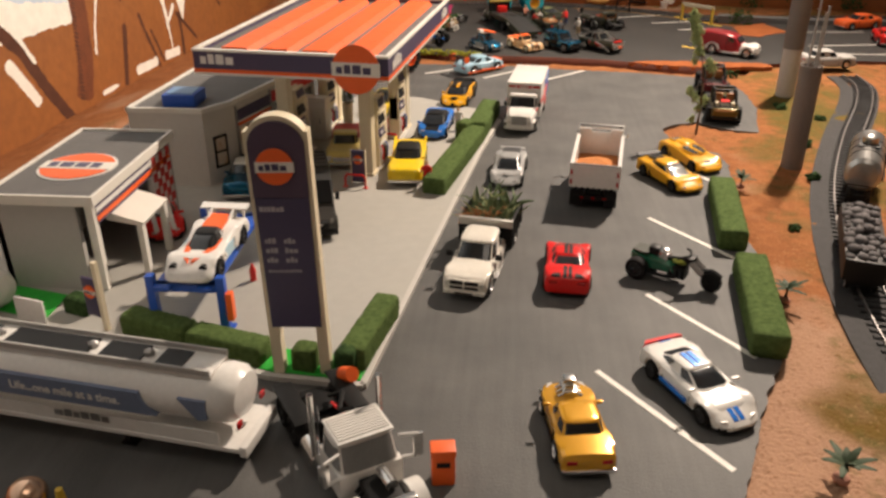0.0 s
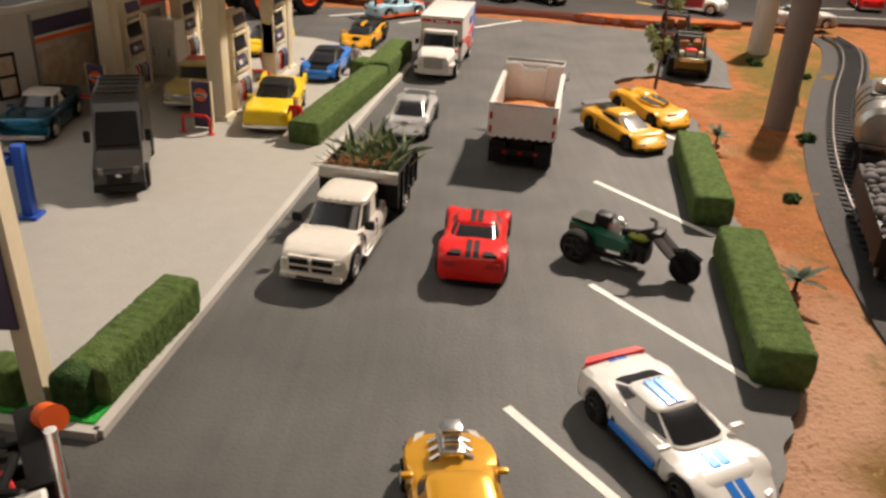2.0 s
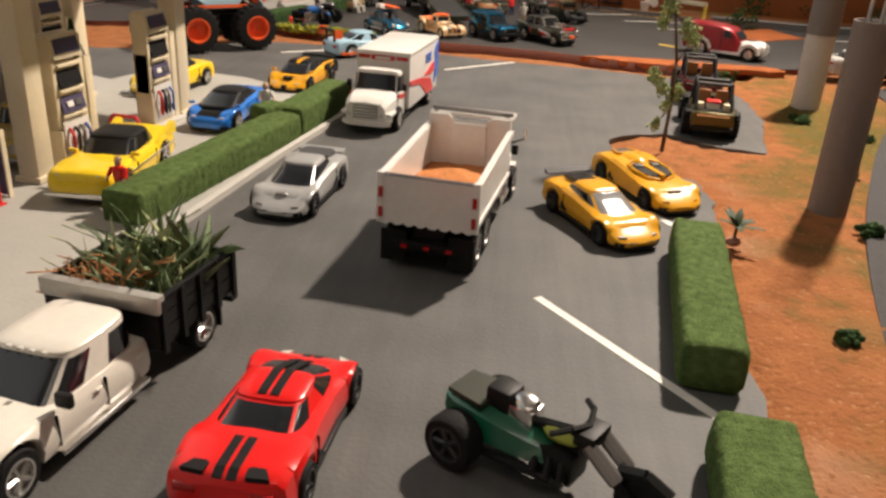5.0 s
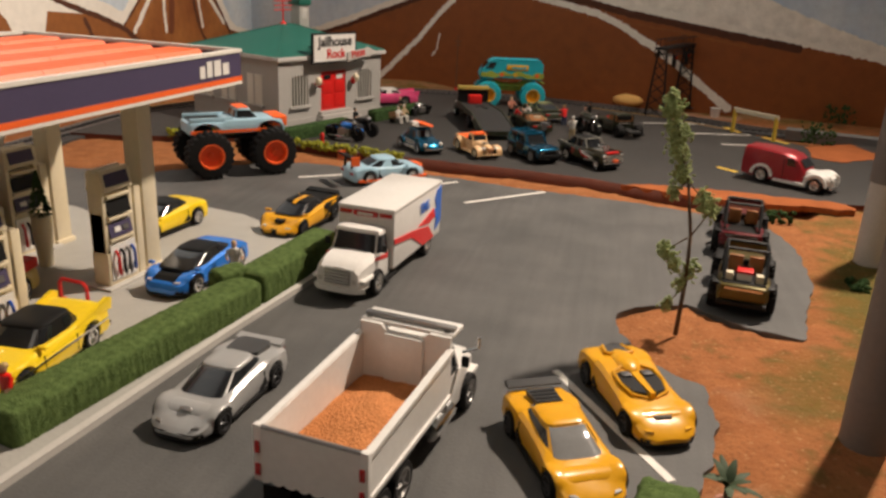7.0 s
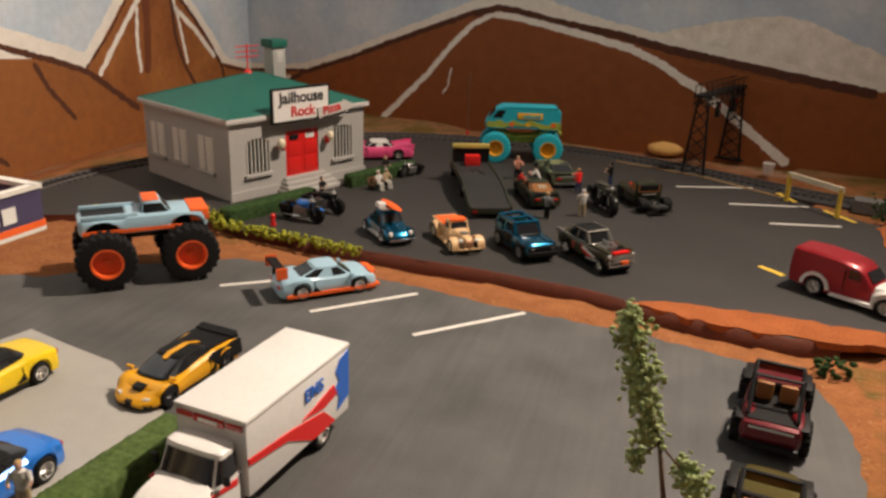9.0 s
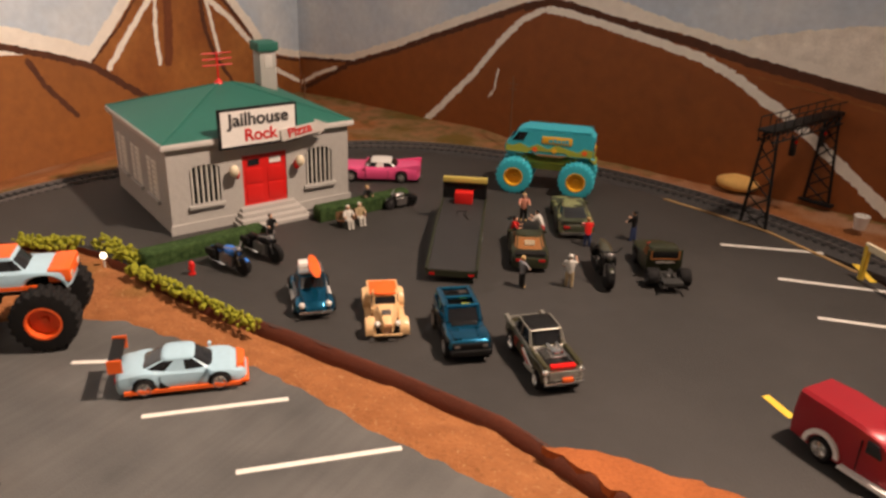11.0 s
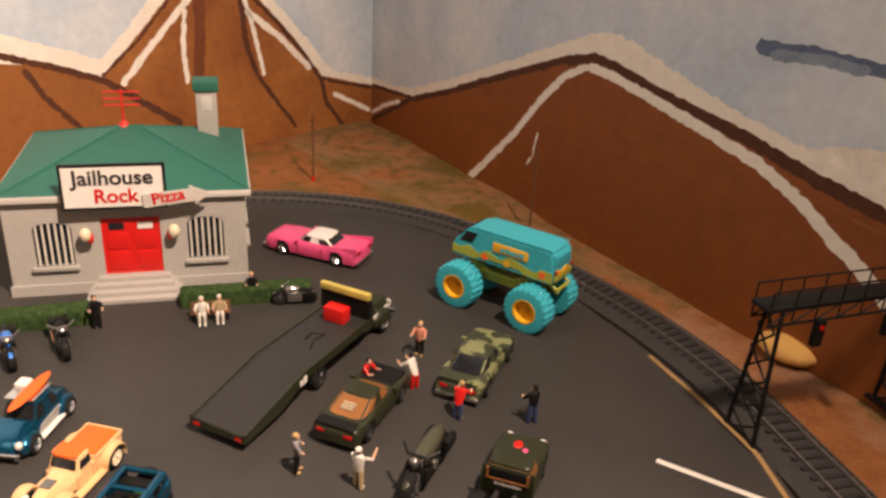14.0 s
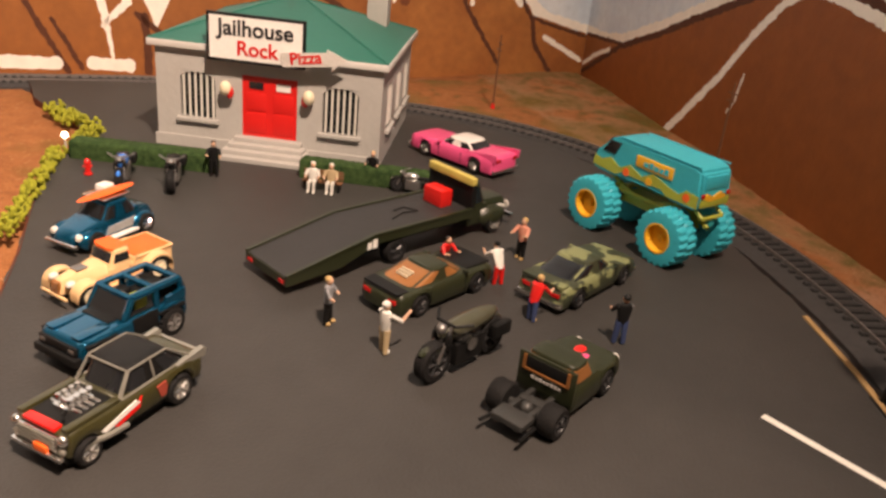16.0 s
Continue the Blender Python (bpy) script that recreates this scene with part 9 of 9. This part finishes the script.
# ---- grey card tubes that carry the upper level ----
for (x, y), r, h, cut in (((0.446, 0.803), 9.5, 96, None), ((0.512, 1.048), 10.5, 128, 62)):
    col = thing("support_column", "grey card support column standing on the ground" if not cut else "tall support column, white below and grey above", "column", at(x, y, -0.003), "support columns")
    if cut:
        part("lower_shaft", lathe(bmesh.new(), [(r, 0), (r, cut)], turn="z", seg=24), mat("white_card", (0.52, 0.47, 0.41), 0.8, vary=0.08), col)
        part("upper_shaft", lathe(bmesh.new(), [(r + 0.8, cut - 4), (r + 0.8, h), (r - 0.6, h), (r - 0.6, h - 8)], turn="z", seg=24), CARDTUBE, col)
    else:
        part("shaft", lathe(bmesh.new(), [(r, 0), (r, h), (r - 1.2, h), (r - 1.2, h - 8)], turn="z", seg=24), CARDTUBE, col)
        for dx, hh in ((-3, 62), (3, 44), (5, 50)):
            part("thin_post", R((dx, 2, h - 8), (dx + 1, 2, h + hh), 0.9), GREYW, col)

# ---- plants ----


def palm(m, k, label="small dark palm plant in a ball of earth"):
    root = thing("palm_plant", label, "plant", m, "palm plants")
    part("root_ball", ball(bmesh.new(), (0, 0, 2.2 * k), 4.2 * k, (1, 1, 0.6), 10), mat("pink_clay", (0.42, 0.20, 0.14), 0.9, vary=0.2), root)
    part("stem", R((0, 0, 2 * k), (0.5, 0, 11 * k), 1.0 * k, 0.7 * k), BARK, root)
    r = random.Random(int(k * 100))
    for i in range(11):
        a = 2 * math.pi * i / 11 + r.uniform(-0.2, 0.2)
        up, ln = r.uniform(0.3, 1.4), r.uniform(11, 17) * k
        base = Vector((0.5, 0, 10 * k))
        d = Vector((math.cos(a), math.sin(a), up)).normalized()
        side = d.cross(Vector((0, 0, 1))).normalized()
        bm, rows = bmesh.new(), []
        for j in range(5):
            t = j / 4
            c = base + d * ln * t - Vector((0, 0, 4 * k * t * t))
            w = (0.5 + 1.5 * math.sin(math.pi * min(0.96, t * 0.9 + 0.1))) * k
            rows.append([bm.verts.new(c - side * w), bm.verts.new(c + Vector((0, 0, 0.5 * k))), bm.verts.new(c + side * w), bm.verts.new(c - Vector((0, 0, 0.3 * k)))])
        for p, q in zip(rows, rows[1:]):
            for e in range(4):
                bm.faces.new((p[e], p[(e + 1) % 4], q[(e + 1) % 4], q[e]))
        part("leaf", bm, LEAF_D, root)
    return root


palm(at(0.363, 0.545, 0), 0.95), palm(at(0.384, 0.742, 0), 0.85), palm(at(0.339, 0.378, 0), 1.0)


def foam_bush(m, w, d, h, n, material, label, seed):
    """A low ragged clump of foliage foam."""
    root = thing("bush", label, "bush", m, "foam bushes")
    r, bm = random.Random(seed), bmesh.new()
    for i in range(n):
        x, y = r.uniform(-w / 2, w / 2), r.uniform(-d / 2, d / 2)
        z = r.uniform(0.2, 1.0) * h * (1 - (abs(y) / d) ** 2)
        k = r.uniform(1.1, 2.6)
        m4 = Matrix.Translation((x, y, z)) @ Euler((r.uniform(0, 3), r.uniform(0, 3), 0)).to_matrix().to_4x4() @ Matrix.Diagonal((k, k * r.uniform(0.6, 1.1), k * r.uniform(0.5, 0.9), 1))
        bmesh.ops.create_icosphere(bm, subdivisions=1, radius=1.0, matrix=m4)
    part("foliage", bm, material, root, "", 3)
    return root


BY = "ragged yellow-green foam bush along the dirt bank"
foam_bush(at(0.078, 1.206, 0.002, -8), 135, 9, 9, 300, LEAF_Y, BY, 1)
foam_bush(at(-0.015, 1.232, 0.002, -10), 60, 14, 11, 200, LEAF_Y, BY, 2)
foam_bush(at(-0.075, 1.215, 0.002, 25), 50, 16, 10, 160, LEAF_Y, BY, 3)
for i, (x, y, s) in enumerate(((0.466, 1.125, 12), (0.455, 0.77, 7), (0.475, 0.86, 8), (0.49, 0.99, 8), (0.405, 0.66, 5), (0.56, 1.09, 9), (0.52, 0.95, 6))):
    foam_bush(at(x, y, -0.001), s * 1.6, s * 1.6, s * 0.8, 36, HEDGE_D, "small dark green foam tuft on the scrub ground", 30 + i)
for i, (x, y) in enumerate(((0.62, 1.62), (0.70, 1.64), (0.79, 1.60), (0.56, 1.46))):
    foam_bush(at(x, y, 0.0), 36, 30, 28, 90, HEDGE_D, "dark green foam shrub by the backdrop", 50 + i)

# the slender young tree on its dirt island
tree = thing("sapling_tree", "tall slender sapling with sparse pale green foam leaves", "tree", at(0.3755, 0.886, 0.0))
stem = [Vector(p) for p in ((0, 0, 0), (1, 1, 27), (0, 0, 54), (-5, 0, 82), (-11, -1, 100), (-16, 0, 117))]
bm = bmesh.new()
for i, (a, b) in enumerate(zip(stem, stem[1:])):
    rod(bm, a, b, 1.3 - i * 0.2, 1.1 - i * 0.2, 7)
part("trunk", bm, BARK, tree, "", 3)
r = random.Random(21)
CLUMPS = (((-7, -2, 17), 4, 60), ((-11, 1, 45), 5, 90), ((-6, 0, 39), 5, 80), ((3, 1, 36), 5, 80), ((-2, -1, 29), 4, 50), ((4, 1, 72), 6, 140), ((8, 1, 68), 5, 90), ((-11, -1, 76), 4, 60), ((-8, 0, 86), 6, 140), ((-11, 0, 96), 7, 180), ((-14, 0, 106), 7, 190), ((-17, 0, 116), 6, 150), ((-18, 0, 122), 4, 60))
for c, rad, n in CLUMPS:
    bm = bmesh.new()
    near = min(stem, key=lambda p: (p - Vector(c)).length)
    rod(bm, near, Vector(c), 0.45, 0.25, 5)
    part("limb", bm, BARK, tree, "", 3)
    bm = bmesh.new()
    for i in range(n):
        d = Vector((r.gauss(0, 1), r.gauss(0, 1), r.gauss(0, 1.3))) * rad * 0.35
        k = r.uniform(0.7, 1.6)
        m4 = Matrix.Translation(Vector(c) + d) @ Euler((r.uniform(0, 3), r.uniform(0, 3), 0)).to_matrix().to_4x4() @ Matrix.Diagonal((k, k * 0.7, k * 0.45, 1))
        bmesh.ops.create_icosphere(bm, subdivisions=1, radius=1.0, matrix=m4)
    part("leaf_clump", bm, LEAF, tree, "", 3)

# ---- yellow barrier and far furniture on the upper road ----
bar = thing("barrier", "yellow wooden barrier at the edge of the upper lot", "barrier", at(0.493, 1.47, UP, -47))
for x in (-29, 29):
    part("post", B(x - 1.6, x + 1.6, -1.6, 1.6, 0, 27), LINE_Y, bar)
part("top_rail", B(-31, 31, -1.4, 1.4, 24, 29), CREAM, bar)
edge_strip("road_wall", [(0.535, 1.50), (0.66, 1.47), (0.95, 1.46)], 0.02, 0.0, 0.012, GREYR, "low dark retaining wall by the upper road", "wall")
cup = thing("planter", "small white planter box by the backdrop", "planter", at(0.466, 1.62, 0.0))
part("tub", lathe(bmesh.new(), [(5, 0), (7, 12), (6.2, 12), (5.6, 9)], turn="z", seg=16), WHITE, cup)
for i, (x, y, a, colr, label) in enumerate(((0.60, 1.175, 10, GREYW, "pale grey parked model car on the far road"), (0.74, 1.33, 80, RED, "red parked model car on the far road"), (0.90, 1.36, 85, TEAL, "teal parked model car on the far road"), (0.74, 1.44, 200, ORANGE, "orange parked model car on the far road"), (1.0, 1.30, 100, WHITE, "white parked model car on the far road"))):
    car("classic_car", label, at(x, y, ZU, a), 72, 30, colr, TOPC, PLAN_S, c_chev, 43, 6, bumper=CHROME)

# ---- tanker trailer, tractor and small things at the near edge ----
tk = thing("tanker_trailer", "white tanker trailer with blue lettering band", "trailer", at(-0.012, 0.393, Z0, -9), "trucks")


def tank_ring(x, s):
    return [(x, math.cos(a) * 16.5 * s, 32 + math.sin(a) * 13.5 * s) for a in np.linspace(0, 2 * math.pi, 29)[:-1]]


part("tank", loft(bmesh.new(), [tank_ring(-170, 0.5), tank_ring(-166, 0.95), tank_ring(-160, 1), tank_ring(64, 1), tank_ring(70, 0.96), tank_ring(74, 0.75), tank_ring(75, 0.4)]), WHITE, tk)
part("walkway", B(-165, 62, -9, 9, 44, 46.5, 0.4), WHITE, tk)
for s in (1, -1):
    part("walkway_rail", B(-165, 62, s * 9 - 0.7, s * 9 + 0.7, 46, 49, 0.3), GREYW, tk)
for x, l in ((-150, 36), (-100, 40), (-50, 46), (2, 22), (32, 14)):
    part("hatch", B(x, x + l, -6.5, 6.5, 46.3, 47.3), BLACK, tk)
    part("valve", lathe(bmesh.new(), [(2.4, 0), (2.4, 2.5), (1, 3.5)], (x - 6, 0, 46.5), "z", 12), STEEL, tk)
part("side_band", P([(-160, 25), (36, 25), (31, 30), (28, 37), (-160, 37)], -17.6, -13, "y"), mat("slate_blue_band", (0.16, 0.20, 0.30), 0.5, vary=0.15), tk)
words("lettering", "Life...one mile at a time.", 6.2, Matrix.Translation((-0.012, -0.0178, 0.031)) @ Matrix.Rotation(math.pi / 2, 4, "X"), WHITE, tk)
part("end_patch", P([(57, 26), (62, 27), (62, 37), (48, 37)], -17.0, -10, "y"), mat("slate_blue_band", (0.16, 0.20, 0.30)), tk)
bars(tk, (-20, -17.4, 16.5), 6, 4, 4, 1.2, STEEL, "x", 6)
part("side_skirt", B(-160, 66, -16.5, -15.3, 11, 20), WHITE, tk), part("side_skirt", B(-160, 66, 15.3, 16.5, 11, 20), WHITE, tk)
part("under_deck", B(-165, 78, -17, 17, 10, 12.5, 0.4), WHITE, tk)
part("end_bumper", B(76, 80, -17, 17, 8, 14, 0.6), WHITE, tk)
for s in (1, -1):
    part("landing_leg", tube(bmesh.new(), [(14, s * 10, 0.5), (14, s * 10, 11)], 1.6), BLACK, tk)
    part("leg_brace", tube(bmesh.new(), [(14, s * 10, 3), (4, s * 10, 11)], 0.9), BLACK, tk)
    part("landing_foot", B(10, 18, s * 10 - 3, s * 10 + 3, 0, 1.2, 0.3), BLACK, tk)
    for x in (-130, -110):
        wheel(tk, x, s * 13, 8, 8, CHROME)
    part("tail_light", B(75, 76.2, s * 12 - 2, s * 12 + 2, 22, 25), LAMP_R, tk)

semi = thing("semi_tractor", "white semi tractor cab with bare black engine and frame", "truck", at(0.1012, 0.3857, Z0, -57.5), "trucks")
part("frame", B(-34, 76, -6, 6, 8, 12, 0.4), BLACK, semi)
c_semi = (20, 22, 40, 46.5, 21, 35, 15.6, 13.6)
bm = cabin(c_semi)
box(bm, 20, 46, -15, 15, 7.5, 21.2, 0.6)
part("cabin", bm, WHITE, semi)
glaze(semi, c_semi, GLASS_L, ())
for k in range(9):
    part("roof_rib", R((23.5 + k * 1.9, -12, 35.5), (23.5 + k * 1.9, 12, 35.5), 0.8), WHITE, semi)
part("roof_panel", B(21.5, 41.5, -13.2, 13.2, 34.6, 35.6, 0.6), WHITE, semi)
for k in range(4):
    part("frame_crossmember", B(-30 + k * 11, -28 + k * 11, -9, 9, 8.5, 12.5, 0.3), BLACK, semi)
for s in (1, -1):
    part("air_line", tube(bmesh.new(), [(15, s * 9, 26), (9, s * 11, 18), (-2, s * 7, 14.5), (-14, s * 4, 15)], 0.9), REDP if s > 0 else BLACK, semi)
eng = B(47, 66, -7, 7, 9, 19, 0.8)
for k in range(6):
    for s in (-1, 1):
        rod(eng, (49 + k * 3, s * 6, 17), (49 + k * 3, s * 9, 14), 1.0)
part("engine", eng, BLACK, semi, "bare black engine block")
part("air_filter", R((49, 3, 21.5), (60, 3, 21.5), 2.8, None, 14), CHROME, semi)
part("radiator", B(67, 71, -10, 10, 8, 22, 0.6), CHROME, semi)
part("front_bumper", B(75, 78, -16, 16, 4, 9, 0.7), CHROME, semi)
for s in (1, -1):
    wheel(semi, 60, s * 14, 8.2, 7, CHROME)
    part("fender", lathe(bmesh.new(), [(9.4, -3.6), (10.2, -3.6), (10.2, 3.6), (9.4, 3.6)], (60, s * 14, 8.4), "y", 24), WHITE, semi)
    for x in (-10, -27):
        wheel(semi, x, s * 14, 8.2, 9, BLACK)
    part("mudguard", B(-37, -1, s * 14 - 5, s * 14 + 5, 17.0, 18.0, 0.4), BLACK, semi)
    part("fuel_tank", R((4, s * 14, 10.5), (20, s * 14, 10.5), 5.0, None, 16), CHROME, semi)
    part("mirror_frame", tube(bmesh.new(), [(45, s * 15, 21), (47, s * 22, 21), (47, s * 22, 33), (44, s * 14, 33)], 0.8), WHITE, semi)
    part("mirror_glass", B(46.2, 47.8, s * 22 - 2.4, s * 22 + 2.4, 21, 33, 0.5), CHROME, semi)
    part("exhaust_stack", R((18, s * 16.5, 10), (18, s * 16.5, 48), 1.5, None, 12), CHROME, semi)
part("fifth_wheel", lathe(bmesh.new(), [(8, 0), (8, 2), (3, 2.6)], (-18, 0, 13), "z", 18), BLACK, semi)
part("orange_tank", R((-30, 17, 18), (-22, 19, 22), 4.0, None, 14), ORANGE, semi, "orange air tank at the rear")
part("coiled_hose", tube(bmesh.new(), [(16, 5, 22), (8, 8, 25), (0, 3, 20), (-8, 8, 24), (-16, 4, 18)], 1.3), BLACK, semi)
part("headache_rack", B(15, 16.6, -13, 13, 12, 30, 0.4), BLACK, semi)

ob = thing("orange_cabinet", "small orange equipment box standing on the lot", "box", at(0.1555, 0.3655, Z0, 8))
part("case", B(-5.4, 5.4, -4, 4, 0, 17.5, 0.8), ORANGE, ob), part("lid", B(-5.8, 5.8, -4.4, 4.4, 16.5, 20, 0.8), ORANGE, ob)
part("slot", B(-3, 3, -4.6, -3.6, 11, 13.5), BLACK, ob)
ex = thing("fire_extinguisher", "small red fire extinguisher bottle on the forecourt", "extinguisher", at(0.014, 0.545, ZP))
part("bottle", lathe(bmesh.new(), [(2.2, 0), (2.2, 8), (1.2, 10), (0.8, 12)], turn="z", seg=12), REDP, ex)
fl = thing("flag_sign", "small navy flag sign on a cream post", "sign", at(-0.056, 0.477, ZP, -20))
part("post", B(-1.5, 1.5, -1.5, 1.5, 0, 46), CREAM, fl)
pl = part("panel", B(-13, -1.5, -0.7, 0.7, 8, 34, 0.3), NAVY, fl)
roundel(fl, (-7, -1.2, 25), 4.2)
tank2 = thing("propane_tank", "white horizontal gas tank on turf beside the car wash", "tank", at(-0.150, 0.500, ZP, -15))
part("vessel", lathe(bmesh.new(), [(2, -26), (9, -24), (12, -19), (12, 19), (9, 24), (2, 26)], (0, 0, 15), "x", 22), WHITE, tank2)
for x in (-14, 14):
    part("saddle", B(x - 2, x + 2, -9, 9, 0, 8, 0.4), GREYW, tank2)
part("fence_panel", B(36, 58, -6, -4.5, 0, 16, 0.3), WHITE, tank2)
dome = thing("chrome_dome", "shiny copper round dome near the table edge", "ornament", at(-0.0275, 0.336, Z0))
part("dome", ball(bmesh.new(), (0, 0, 6), 9, (1, 1, 0.8), 18), mat("copper_shine", (0.75, 0.50, 0.35), 0.2, 0.9), dome)
part("yellow_cap", R((14, 2, 0), (14, 2, 8), 2.5, 1.6, 12), LINE_Y, dome)
chest = thing("ice_chest", "white upright ice chest standing by the pumps", "chest", at(-0.006, 0.845, ZP, -9))
part("cabinet", B(-12, 12, -8, 8, 0.5, 36, 0.8), WHITE, chest), part("lid", P([(-8.4, 36), (8.4, 36), (8.4, 38), (4, 42), (-8.4, 42)], -12.3, 12.3, "x"), WHITE, chest)
for k in (-6, 6):
    part("door", B(k - 5.2, k + 5.2, -8.6, -7.9, 6, 33, 0.3), WHITE_T, chest), part("handle", B(k - 0.5, k + 0.5, -9.4, -8.5, 16, 22, 0.2), STEEL, chest)
fir = thing("conifer", "small dark green cone-shaped conifer by the pumps", "tree", at(0.021, 0.866, ZP))
part("planter", lathe(bmesh.new(), [(4, 0), (5.5, 22), (5.5, 30), (4.6, 30), (4.4, 27)], turn="z", seg=14), CREAM, fir)
bm = bmesh.new()
rr_ = random.Random(4)
for i in range(320):
    t = rr_.random() ** 0.7
    a = rr_.uniform(0, 6.28)
    q = (1 - t) * 7 + 0.5
    rod(bm, (math.cos(a) * q * 0.5, math.sin(a) * q * 0.5, 30 + t * 26), (math.cos(a) * q, math.sin(a) * q, 29 + t * 26), 0.7, 0.2, 4)
tagged(part("crown", bm, HEDGE_D, fir, "", 3), "", "", "", "stuff")

# small emissive ball on a stem, added to imitate a bright glare in the bushes
glare_m = thing("glare_ball", "tiny glowing warm white ball imitating a glare among the yellow bushes", "lamp", at(-0.018, 1.218, 0.0))
part("stem", R((0, 0, -3), (0, 0, 8), 0.8), GREYW, glare_m)
part("glow_ball", ball(bmesh.new(), (0, 0, 8), 2.4, (1, 1, 1), 14), mat("glare_glow", (1.0, 0.9, 0.7), 0.4, glow=(1.0, 0.86, 0.6, 6.0)), glare_m, "glowing ball for the glare")
